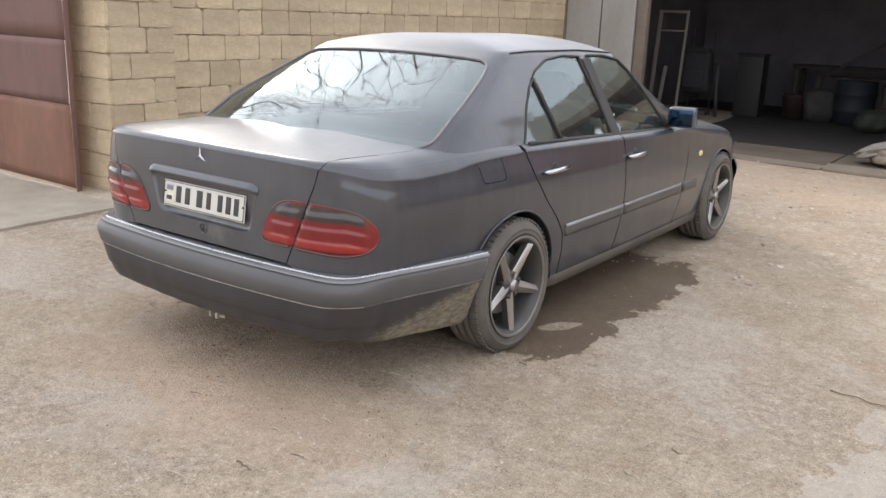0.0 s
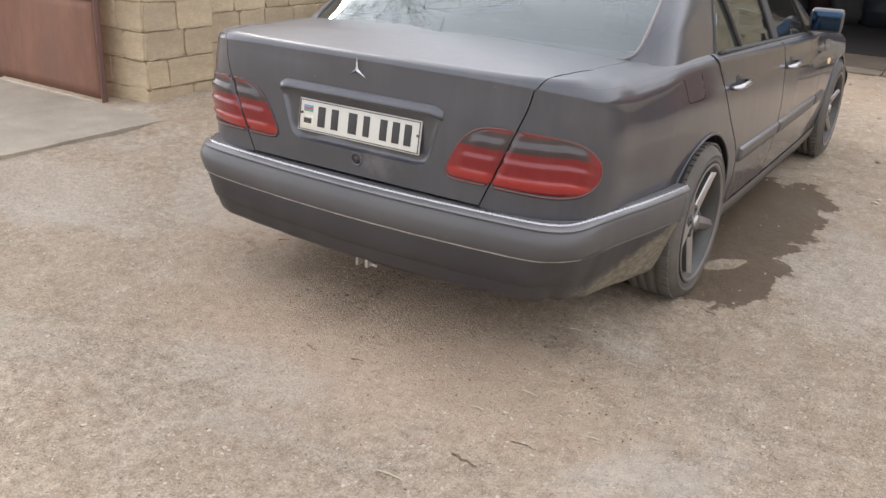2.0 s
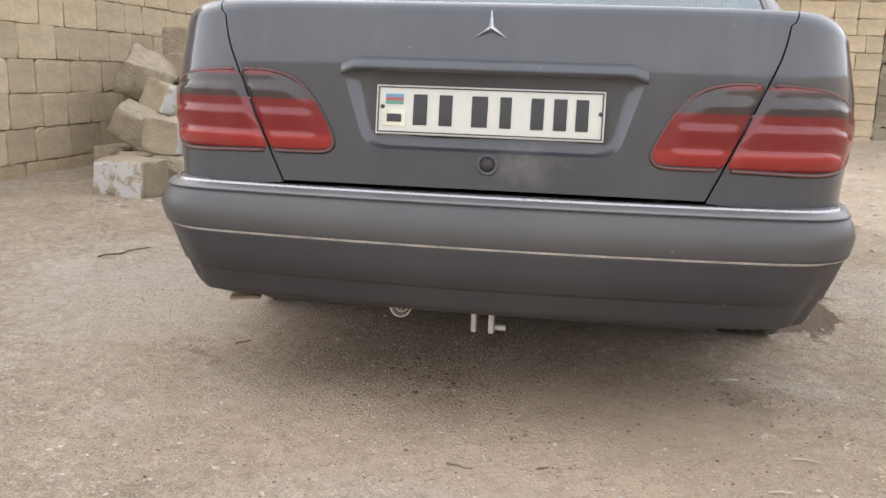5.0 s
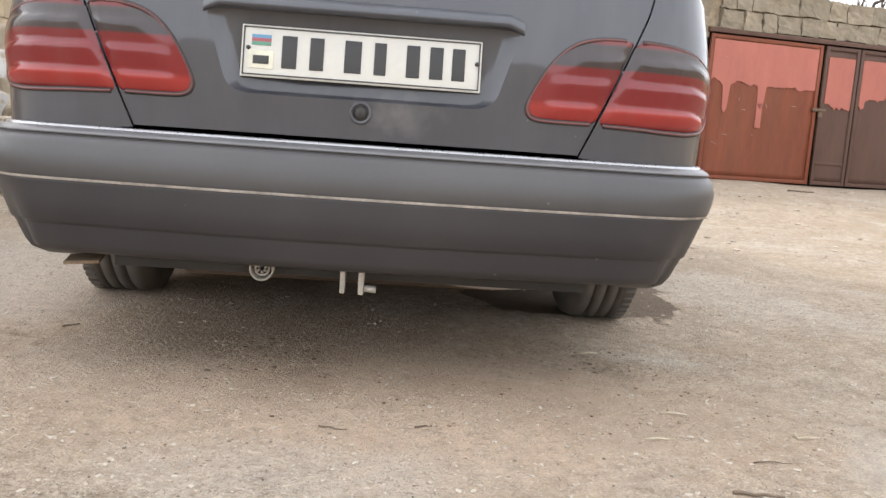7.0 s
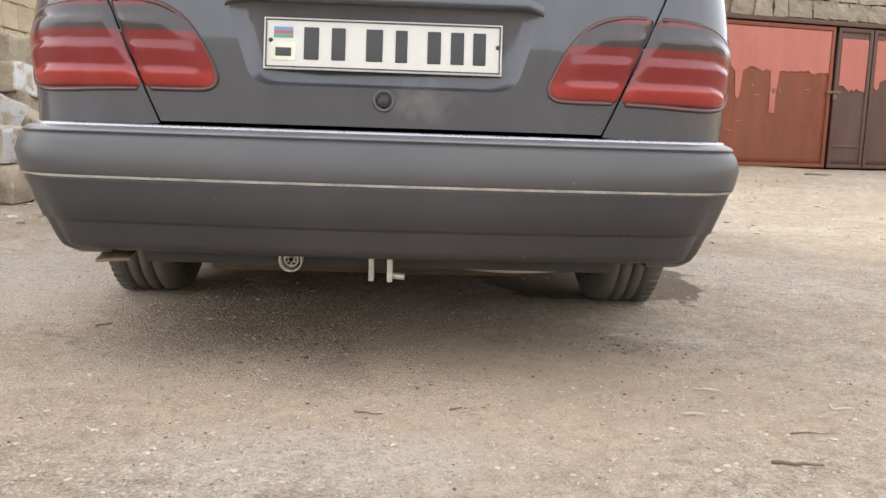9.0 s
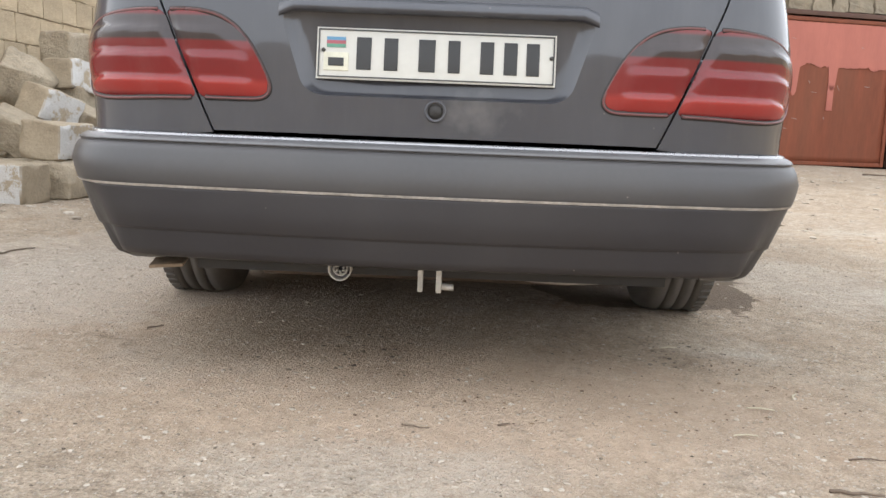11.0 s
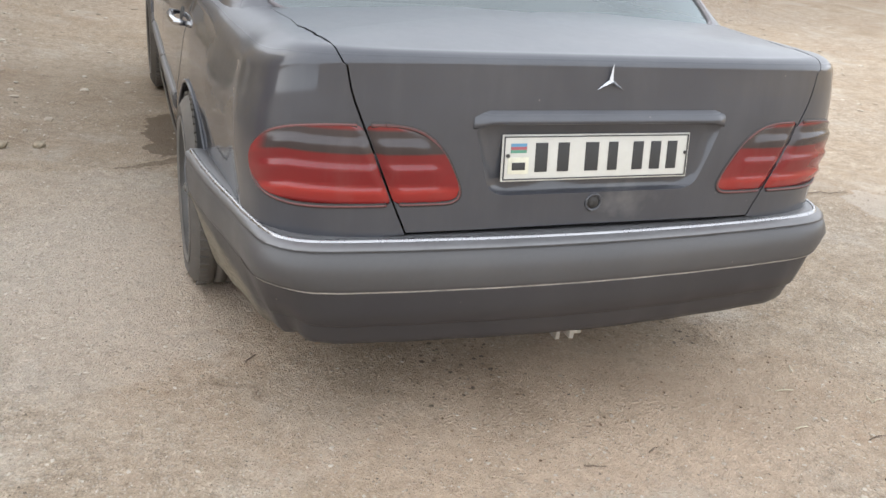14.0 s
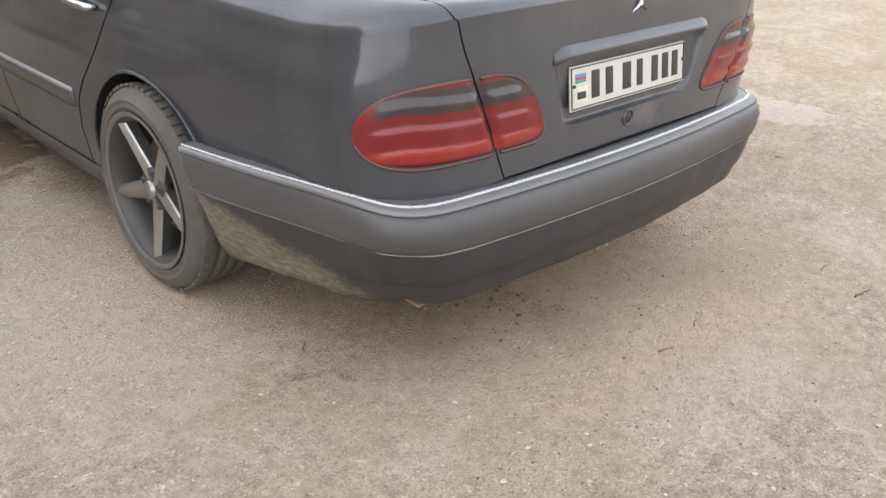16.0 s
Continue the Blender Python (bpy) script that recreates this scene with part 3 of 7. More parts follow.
LIFTED_EARTH = [(0.1, 0.05, 1.0, 0.5, 0.85), (-0.9, 1.0, 0.5, 1.0, 0.5), (1.3, -0.6, 0.6, 0.4, 0.4), (1.2, 6.9, 2.2, 1.2, 0.6)]   # dry brown earth, its tone raised to offset deep shade at the car's tail
PALE_DUST = [(-0.11, -0.36, 0.32, 0.15, 0.42), (-2.3, 0.3, 0.7, 0.45, 0.4), (1.55, 1.8, 0.35, 0.6, 0.35), (-1.25, 1.3, 0.35, 0.6, 0.35), (-1.0, -0.7, 0.4, 0.15, 0.3)]   # pale crushed stone and dust
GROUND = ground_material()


def ground_z(x, y):
    far = max(0.0, min(1.0, (math.hypot(x, y - 1.5) - 1.5) / 3.0))
    bank = lambda v: min(1.0, max(0.0, v)) ** 2 * (3 - 2 * min(1.0, max(0.0, v)))
    rise = 0.20 * bank((x - 1.8) / 2.2) * bank((y - 4.3) / 5.0) + 0.085 * bank((-x - 1.25) / 0.8) * bank((y - 1.2) / 1.5)
    return rise + (0.010 * noise.noise((x * 1.3, y * 1.3, 0.0)) + 0.004 * noise.noise((x * 5, y * 5, 3.0)) + 0.03 * far * noise.noise((x * 0.4, y * 0.4, 7.0)))


def build_ground():
    xs = np.concatenate([[-400, -120, -50, -25, -14], np.arange(-9, -3.2, 0.3), np.arange(-3.2, 3.2, 0.06), np.arange(3.2, 9, 0.3), [12, 18, 30, 60, 150, 400]])
    ys = np.concatenate([[-400, -120, -50, -25, -14], np.arange(-8, -2.2, 0.3), np.arange(-2.2, 4.2, 0.06), np.arange(4.2, 12, 0.3), [15, 20, 30, 60, 150, 400]])
    vs = [(float(x), float(y), ground_z(x, y) if abs(x) < 14 and -10 < y < 14 else -0.01) for y in ys for x in xs]
    k = len(xs)
    fs = [(j * k + i, j * k + i + 1, (j + 1) * k + i + 1, (j + 1) * k + i) for j in range(len(ys) - 1) for i in range(k - 1)]
    me = bpy.data.meshes.new("ground")
    me.from_pydata(vs, [], fs)
    me.materials.append(GROUND)
    for p in me.polygons:
        p.use_smooth = True
    tagged(new("ground", me), "trodden yard dirt with pressed-in pale gravel and damp stains", "ground", kind="structure")


build_ground()

# ---------------------------------------------------------------- walls and garages
COURSE, TALL = 0.2005, 0.2205
WALL_X, PILLAR_X, PILLAR_Y0, PILLAR_Y1, FRONT_Y = -3.32, -3.26, 1.84, 2.47, 9.40


def setting(name, bm, material, label, category, smooth=False):
    return tagged(part(name, bm, material, smooth=smooth), label, category, kind="structure")


wall_west = setting("wall_west", new_box(WALL_X - 0.36, WALL_X - 0.013, PILLAR_Y1, FRONT_Y - 0.005, -0.1, 2.66), MORTAR, "mortar-bedded wall of sawn yellow limestone blocks", "wall")
pillar = setting("wall_pillar", new_box(-3.815, PILLAR_X - 0.013, PILLAR_Y0 + 0.013, PILLAR_Y1 - 0.002, -0.1, 2.74), MORTAR, "limestone block gate pillar at the wall's end", "wall")
setting("wall_gate_side", new_box(-9.0, -6.06, 1.62, 2.05, -0.1, 2.95), MORTAR, "limestone wall beside the brown gate", "wall")
setting("wall_gate_lintel", new_box(-6.06, -3.42, 1.62, 1.83, 2.46, 2.95), CONCRETE, "concrete lintel over the brown gate", "wall")

# ---------------------------------------------------------------- the car: surfaces
from mathutils.geometry import delaunay_2d_cdt

HUB_R, HUB_F, HUB_Z, ARCH_R = 1.20, 4.035, 0.318, 0.350


def contour(nn=5.8, b=0.66):
    """Half plan outline of the lower body from the rear centre round the side to the nose, by length."""
    pts = []
    a, y0 = 0.865, 0.115
    for t in np.linspace(0, 1, 80):
        x = a * t ** 0.8
        if x > a * 0.995:
            break
        pts.append((x, y0 + b * (1 - (1 - (x / a) ** nn) ** (1 / nn))))
    ys = np.linspace(pts[-1][1] + 0.03, 3.9, 130)
    pts += [(float(np.interp(y, [0.5, 0.8, 1.2, 2.2, 3.2, 3.9], [0.855, 0.878, 0.893, 0.900, 0.897, 0.880])), float(y)) for y in ys]
    a2, b2, yf = 0.880, 0.80, 4.82
    for t in np.linspace(0.02, 1, 60):
        x = a2 * (1 - t ** 1.3)
        pts.append((x, yf - b2 * (1 - (1 - (x / a2) ** 3.0) ** (1 / 3.0))))
    p = np.array(pts)
    p = p[np.concatenate([[True], np.hypot(*np.diff(p, axis=0).T) > 1e-5])]
    # even the spacing and soften
    u = np.concatenate([[0], np.cumsum(np.hypot(*np.diff(p, axis=0).T))])
    uu = np.linspace(0, u[-1], 500)
    q = np.stack([np.interp(uu, u, p[:, 0]), np.interp(uu, u, p[:, 1])], 1)
    for _ in range(25):
        q[1:-1] = (q[:-2] + 2 * q[1:-1] + q[2:]) / 4
    return uu, q


CU, CP = contour()


def bumper_line():
    """Half plan line behind the rear bumper: gently bowed at the rear, a tight corner, a straight tapering flank."""
    p = np.array([(0, 0.122), (0.15, 0.124), (0.30, 0.129), (0.50, 0.142), (0.65, 0.156), (0.718, 0.168), (0.752, 0.194), (0.770, 0.250), (0.790, 0.33), (0.808, 0.45), (0.830, 0.58), (0.852, 0.75), (0.870, 0.95), (0.876, 1.10), (0.88, 1.40)])
    u = np.concatenate([[0], np.cumsum(np.hypot(*np.diff(p, axis=0).T))])
    uu = np.linspace(0, u[-1], 500)
    q = np.stack([np.interp(uu, u, p[:, 0]), np.interp(uu, u, p[:, 1])], 1)
    for _ in range(30):
        q[1:-1] = (q[:-2] + 2 * q[1:-1] + q[2:]) / 4
    return uu, q


BU, BP = bumper_line()
BT = np.gradient(BP, axis=0)
BN = np.stack([BT[:, 1], -BT[:, 0]], 1) / np.hypot(BT[:, 0], BT[:, 1])[:, None]
CT = np.gradient(CP, axis=0)
CN = np.stack([CT[:, 1], -CT[:, 0]], 1) / np.hypot(CT[:, 0], CT[:, 1])[:, None]
MID = len(CU) // 2
U_END = float(CU[-1])


def u_at_y(y):
    return float(np.interp(y, CP[60:, 1], CU[60:]))


def u_at_x(x):
    k = int(np.argmax(CP[:, 0] > 0.86)) or MID
    return float(np.interp(abs(x), CP[:k, 0], CU[:k])) * (1 if x >= 0 else -1)


def at_u(table, u):
    return float(np.interp(u, CU, table))


def edge_height(y, nx):
    """Height of the deck at the shoulder, and the radius of the shoulder, by length and facing."""
    zt = np.interp(y, [0.1, 0.5, 0.85, 1.15, 1.3, 2.3, 3.1, 3.5, 4.2, 4.82], [0.992, 0.998, 0.996, 0.976, 0.966, 0.925, 0.893, 0.897, 0.825, 0.69])
    r = np.interp(y, [0.1, 0.16, 0.25, 0.5, 0.75, 1.0, 1.3, 3.2, 3.6, 4.8], [0.022, 0.045, 0.08, 0.115, 0.105, 0.07, 0.045, 0.045, 0.09, 0.12])
    return float(zt), float(r)


def side_offset(z, y, nx):
    """How far the flank lies outside the outline, by height."""
    side = np.interp(z, [0.15, 0.25, 0.40, 0.52, 0.66, 0.80, 0.90, 1.0], [-0.05, -0.028, -0.004, 0.004, 0.0, -0.012, -0.034, -0.07])
    rear = np.interp(z, [0.3, 0.60, 0.75, 0.87, 0.95, 1.0], [0.0, 0.0, 0.004, 0.002, -0.006, -0.014])
    tuck = np.interp(z, [0.48, 0.60, 0.76], [0.028, 0.020, 0.0]) * np.interp(y, [0.12, 0.30, 0.90, 1.60], [0.3, 1.0, 1.0, 0.0])
    k = nx * nx
    return float((side - tuck) * k + rear * (1 - k))


def body(u, q):
    """A point of the lower body: u along the outline (minus: left), q from -1 at the sill to 0 at the shoulder, 1 at the deck's edge, 2 at the deck's middle."""
    s, w = (1 if u >= 0 else -1), min(abs(u), U_END)
    x, y, nx, ny = (at_u(c, w) for c in (CP[:, 0], CP[:, 1], CN[:, 0], CN[:, 1]))
    zt, r = edge_height(y, nx)
    zs, zb = zt - r, 0.20
    if q <= 0:
        z = zb + (q + 1) * (zs - zb)
        o = side_offset(z, y, nx)
        return Vector((s * (x + nx * o), y + ny * o, z))
    o = side_offset(zs, y, nx)
    if q <= 1:
        a = q * math.pi / 2
        o -= r * 1.25 * (1 - math.cos(a))
        return Vector((s * (x + nx * o), y + ny * o, zs + r * math.sin(a) * 0.92))
    o -= r * 1.25
    ex, ey, ez = x + nx * o, y + ny * o, zs + r * 0.92
    t = q - 1
    py = 0.60 if y < 2.2 else 3.55
    pz = 1.017 if y < 2.2 else 0.955
    return Vector((s * ex * (1 - t), ey + (py - ey) * t, ez + (pz - ez) * (1 - (1 - t) ** 1.9)))


def q_at(u, z):
    y, nx = at_u(CP[:, 1], abs(u)), at_u(CN[:, 0], abs(u))
    zt, r = edge_height(y, nx)
    return (z - 0.20) / (zt - r - 0.20) - 1


def yz(y, z):
    u = u_at_y(y)
    return (u, q_at(u, z))


def inside(p, poly):
    c = False
    for (x0, y0), (x1, y1) in zip(poly, poly[1:] + poly[:1]):
        if (y0 > p[1]) != (y1 > p[1]) and p[0] < (x1 - x0) * (p[1] - y0) / (y1 - y0) + x0:
            c = not c
    return c


def dense(poly, step):
    out = []
    for (x0, y0), (x1, y1) in zip(poly, poly[1:] + poly[:1]):
        k = max(1, int(math.hypot(x1 - x0, (y1 - y0) * 0.6) / step))
        out += [(x0 + (x1 - x0) * i / k, y0 + (y1 - y0) * i / k) for i in range(k)]
    return out


def rounded(poly, r=0.03, n=4):
    """Round a polygon's corners."""
    out = []
    for a, b, c in zip(poly[-1:] + poly[:-1], poly, poly[1:] + poly[:1]):
        a, b, c = Vector(a), Vector(b), Vector(c)
        da, dc = (a - b), (c - b)
        ra, rc = min(r, da.length * 0.45), min(r, dc.length * 0.45)
        p, e = b + da.normalized() * ra, b + dc.normalized() * rc
        for i in range(n + 1):
            t = i / n
            out.append(tuple(p * (1 - t) ** 2 + b * 2 * t * (1 - t) + e * t * t))
    return out


def chaikin(pts, times=2):
    """Smooth an open line, keeping its ends."""
    for _ in range(times):
        new_ = [pts[0]]
        for (x0, y0), (x1, y1) in zip(pts, pts[1:]):
            new_ += [(x0 * 0.75 + x1 * 0.25, y0 * 0.75 + y1 * 0.25), (x0 * 0.25 + x1 * 0.75, y0 * 0.25 + y1 * 0.75)]
        pts = new_ + [pts[-1]]
    return pts


def offset(pts, d):
    """Shift a line in (u, q) sideways by d metres."""
    out = []
    for i in range(len(pts)):
        a, b = pts[max(i - 1, 0)], pts[min(i + 1, len(pts) - 1)]
        t = Vector((b[0] - a[0], (b[1] - a[1]) * 0.4)).normalized()
        out.append((pts[i][0] - t.y * d, pts[i][1] + t.x * d / 0.4))
    return out


def panel(outline, surface, holes=(), step=0.03, lift=0.0, flange=0.02, qs=0.6, out=None):
    """A sheet of the surface inside an outline, less its holes, with its edges turned inward."""
    loops = [dense(list(outline), step)] + [dense(list(h), step) for h in holes]
    pts, edges = [], []
    for lp in loops:
        k = len(pts)
        pts += lp
        edges += [(k + i, k + (i + 1) % len(lp)) for i in range(len(lp))]
    u0, u1 = min(p[0] for p in loops[0]), max(p[0] for p in loops[0])
    v0, v1 = min(p[1] for p in loops[0]), max(p[1] for p in loops[0])
    sv = step / qs
    for i in range(1, int((u1 - u0) / step) + 1):
        for j in range(1, int((v1 - v0) / sv) + 1):
            p = (u0 + i * step, v0 + j * sv)
            if inside(p, loops[0]) and not any(inside(p, h) for h in loops[1:]):
                pts.append(p)
    vs, _, fs, *_ = delaunay_2d_cdt([Vector((p[0], p[1] * qs)) for p in pts], edges, [], 0, 1e-5)
    bm = bmesh.new()
    flat = [(v[0], v[1] / qs) for v in vs]

    def place(p):
        a = surface(*p)
        if not lift:
            return a
        e = 1e-3
        nrm = (surface(p[0] + e, p[1]) - a).cross(surface(p[0], p[1] + e) - a)
        return a + (nrm.normalized() * lift if nrm.length > 0 else Vector())
    bv = [bm.verts.new(place(p)) for p in flat]
    for f in fs:
        c = (sum(flat[i][0] for i in f) / len(f), sum(flat[i][1] for i in f) / len(f))
        if inside(c, loops[0]) and not any(inside(c, h) for h in loops[1:]):
            try:
                bm.faces.new([bv[i] for i in f])
            except ValueError:
                pass
    bmesh.ops.delete(bm, geom=[v for v in bm.verts if not v.link_faces], context="VERTS")
    bmesh.ops.remove_doubles(bm, verts=bm.verts, dist=2e-4)
    bmesh.ops.recalc_face_normals(bm, faces=bm.faces)
    bm.normal_update()
    if bm.faces and sum(f.normal.dot(f.calc_center_median() - Vector((0, 2.2, 0.6))) for f in bm.faces) < 0:
        bmesh.ops.reverse_faces(bm, faces=bm.faces)
        bm.normal_update()
    if flange:
        rim = [e for e in bm.edges if len(e.link_faces) == 1 and max(abs(v.co.x) for v in e.verts) > 2e-3]
        for e in rim:
            a, b = e.verts
            d = [bm.verts.new(v.co) for v in (a, b)] + [bm.verts.new(v.co - v.normal * flange) for v in (b, a)]
            f = e.link_faces[0]
            try:
                bm.faces.new(d)
            except ValueError:
                pass
    return bm


def mirrored(bm):
    b2 = bm.copy()
    bmesh.ops.scale(b2, vec=(-1, 1, 1), verts=b2.verts)
    bmesh.ops.reverse_faces(b2, faces=b2.faces)
    return b2


car = empty("car", label="dark grey four-door saloon car, dusty and scuffed, parked on dirt", category="car")


def both(name, make, material, parent=None, label=""):
    """The right-hand part and its mirror image on the left."""
    bm = make()
    b2 = mirrored(bm)
    return part(name, bm, material, parent or car, label), part(name, b2, material, parent or car, label)


def arc(yc, z0, z1, n=18, r=ARCH_R, rev=False):
    """Points on a wheel arch from height z0 behind the wheel over the top to z1 before it."""
    a0, a1 = math.pi - math.asin((z0 - HUB_Z) / r), math.asin((z1 - HUB_Z) / r)
    return [(yc + r * math.cos(a0 + (a1 - a0) * i / n), HUB_Z + r * math.sin(a0 + (a1 - a0) * i / n)) for i in range(n + 1)]


# lamps: outlines in (x, z) on the rear face and (y, z) where they wrap round the side


def ru(x, y, z):
    """Outline coordinate from x on the rear, or from y when x is None."""
    u = u_at_x(x) if x is not None else u_at_y(y)
    return (u, q_at(u, z))


lamp_in = [(u, q_at(u, z)) for u, z in ((0.596, 0.829), (0.5185, 0.642), (0.44, 0.642), (0.383, 0.643), (0.366, 0.654), (0.362, 0.672), (0.379, 0.711), (0.404, 0.757), (0.431, 0.790), (0.456, 0.809), (0.485, 0.822), (0.527, 0.829))]
lamp_out = [(u, q_at(u, z)) for u, z in ((0.602, 0.829), (0.650, 0.828), (0.708, 0.823), (0.762, 0.814), (0.812, 0.797), (0.850, 0.772), (0.879, 0.742), (0.890, 0.709), (0.881, 0.677), (0.850, 0.653), (0.812, 0.640),
                                         (0.754, 0.634), (0.692, 0.635), (0.635, 0.638), (0.5245, 0.641))]

# boot lid
def deck_at(x, y):
    """Outline coordinates of a place on the shoulder or the deck, by search."""
    u0, u1, q0, q1 = 0.58, 1.60, 0.0, 1.3
    for _ in range(4):
        grid = [((body(u, q).x - x) ** 2 + (body(u, q).y - y) ** 2, u, q) for u in np.linspace(u0, u1, 18) for q in np.linspace(q0, q1, 14)]
        _, u, q = min(grid)
        du, dq = (u1 - u0) / 9, (q1 - q0) / 7
        u0, u1, q0, q1 = u - du, u + du, q - dq, q + dq
    return (float(u), float(q))


SEAM = chaikin([ru(0.488, 0, 0.570), ru(0.523, 0, 0.648), ru(0.600, 0, 0.830), ru(0.634, 0, 0.915), (0.649, 0.10)], 2)
SEAM += [deck_at(float(np.interp(y, [0.16, 0.25, 0.48, 0.86], [0.654, 0.665, 0.690, 0.726])), y) for y in (0.172, 0.185, 0.205, 0.235, 0.27, 0.32, 0.39, 0.48, 0.58, 0.68, 0.78, 0.86)]
lid_r = offset(SEAM, 0.002)
lid_r[0] = (lid_r[0][0], q_at(lid_r[0][0], 0.572))
lid_r += [(u_at_y(0.86), 1.5), (u_at_y(0.86), 1.995)]
lid = lid_r + [(-a, b) for a, b in lid_r[::-1]]
lamp_in_l = [(-a, b) for a, b in lamp_in[::-1]]
RECESS = rounded([ru(-0.345, 0, 0.843), ru(0.345, 0, 0.843), ru(0.288, 0, 0.657), ru(-0.288, 0, 0.657)], 0.05, 6)
grow = lambda poly, k: [(a + (a - sum(p[0] for p in poly) / len(poly)) * k, b + (b - sum(p[1] for p in poly) / len(poly)) * k) for a, b in poly]
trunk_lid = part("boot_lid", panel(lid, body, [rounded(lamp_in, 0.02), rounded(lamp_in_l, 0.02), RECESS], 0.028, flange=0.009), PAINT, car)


rb = bmesh.new()
ring = dense(RECESS, 0.02)
ctr = (0.0, q_at(0.0, 0.755))
rows = []
for k, dpt in ((1.0, 0.0), (0.985, 0.004), (0.945, 0.014), (0.90, 0.017)):
    rows.append([body(ctr[0] + (u - ctr[0]) * k, ctr[1] + (q - ctr[1]) * k) + Vector((0, dpt, 0)) for u, q in ring])
vr = ribbon(rb, rows, closed=True)
rb.faces.new(vr[-1])
part("plate_recess", rb, PAINT, trunk_lid)
hb = bmesh.new()
hrows = []
for x in np.linspace(-0.345, 0.345, 40):
    e = max(0.0, (abs(x) - 0.31) / 0.035)
    p = body(u_at_x(x), q_at(u_at_x(x), 0.86))
    sh = 1 - 0.85 * e * e
    hrows.append([(p.x, p.y + a, z - 0.012 * e) for a, z in ((0.016, 0.834), (-0.014 * sh, 0.834), (-0.022 * sh, 0.839), (-0.022 * sh, 0.846), (-0.011 * sh, 0.859), (0.004, 0.867))])
ribbon(hb, hrows)
part("grip_bar", hb, PAINT, trunk_lid, "grip strip above the plate recess")
# star badge: three plain points
sb = bmesh.new()
pz = body(-0.004, q_at(0.0, 0.934))
for k in range(3):
    a = math.pi / 2 + k * 2 * math.pi / 3
    tip, l_, r_ = (0.043 * math.cos(a), 0.043 * math.sin(a)), (0.007 * math.cos(a + 1.05), 0.007 * math.sin(a + 1.05)), (0.007 * math.cos(a - 1.05), 0.007 * math.sin(a - 1.05))
    top = sb.verts.new((0, -0.012, 0))
    v = [sb.verts.new((p[0], -0.004, p[1])) for p in (tip, l_, (0, 0), r_)]
    sb.faces.new((v[0], v[1], top)); sb.faces.new((v[3], v[0], top))
part("badge", sb, CHROME, trunk_lid, "plain three-pointed chrome badge", smooth=False, m=pose(pz.x, pz.y, pz.z))
LOCK_AT = pose(0.0, 0.1135, 0.631, 90)
lk = bmesh.new()
ribbon(lk, [[(r * math.cos(a), r * math.sin(a), h) for a in np.linspace(0, 2 * math.pi, 32, endpoint=False)] for r, h in ((0.0245, -0.006), (0.0245, 0.002), (0.0225, 0.0042), (0.0195, 0.0042), (0.0180, 0.001), (0.0175, -0.005))], closed=True)
lk.transform(LOCK_AT)
lock = part("lock", lk, PAINT, trunk_lid, "dark painted lock surround")
lk = bmesh.new()
ribbon(lk, [[(r * math.cos(a), r * math.sin(a), h) for a in np.linspace(0, 2 * math.pi, 24, endpoint=False)] for r, h in ((0.0172, -0.004), (0.0165, -0.0005), (0.0125, 0.0015), (0.0115, 0.0035), (0.001, 0.0035))], closed=True)
box(lk, -0.0012, 0.0012, -0.006, 0.006, 0.003, 0.0042)
lk.transform(LOCK_AT)
part("lock_barrel", lk, BLACK, lock)

# number plate with plain bars for its characters
pl = empty("number_plate", pose(-0.003, 0.1205, 0.748, -8), label="white number plate with dark bars and a small flag")
pl.parent = car
part("plate_base", new_box(-0.26, 0.26, -0.002, 0.003, -0.056, 0.056, bevel=0.0015), PLATE, pl)
bb = bmesh.new()
for w, h, t in ((0.256, 0.052, 0.0025),):
    for x0, x1, z0, z1 in ((-w, w, h - t, h), (-w, w, -h, -h + t), (-w, -w + t, -h, h), (w - t, w, -h, h)):
        box(bb, x0, x1, -0.0045, -0.001, z0, z1)
part("plate_border", bb, PLATE_INK, pl, smooth=False)
for x0, wd in ((-0.165, 0.046), (-0.105, 0.044), (-0.030, 0.05), (0.034, 0.04), (0.104, 0.043), (0.155, 0.043), (0.204, 0.042)):
    part("character_bar", new_box(x0 - 0.008, x0 + wd - 0.022, -0.0045, -0.001, -0.034, 0.036, bevel=0.001), PLATE_INK, pl)
for i, f in enumerate((FLAG_B, FLAG_R, FLAG_G)):
    part("flag_stripe", new_box(-0.238, -0.197, -0.004, -0.001, 0.035 - 0.0075 * i - 0.0075, 0.035 - 0.0075 * i), f, pl, smooth=False)
part("plate_badge", new_box(-0.244, -0.190, -0.004, -0.001, -0.038, 0.002, bevel=0.001), mat("badge_cream", (0.62, 0.60, 0.48), 0.5), pl)
part("character_bar", new_box(-0.234, -0.200, -0.006, -0.003, -0.028, -0.010, bevel=0.001), PLATE_INK, pl)
for x in (-0.245, 0.25):
    sc = bmesh.new()
    bmesh.ops.create_cone(sc, cap_ends=True, segments=12, radius1=0.005, radius2=0.004, depth=0.006, matrix=pose(x, -0.004, 0.006, 90))
    part("screw", sc, ALLOY_DARK, pl)


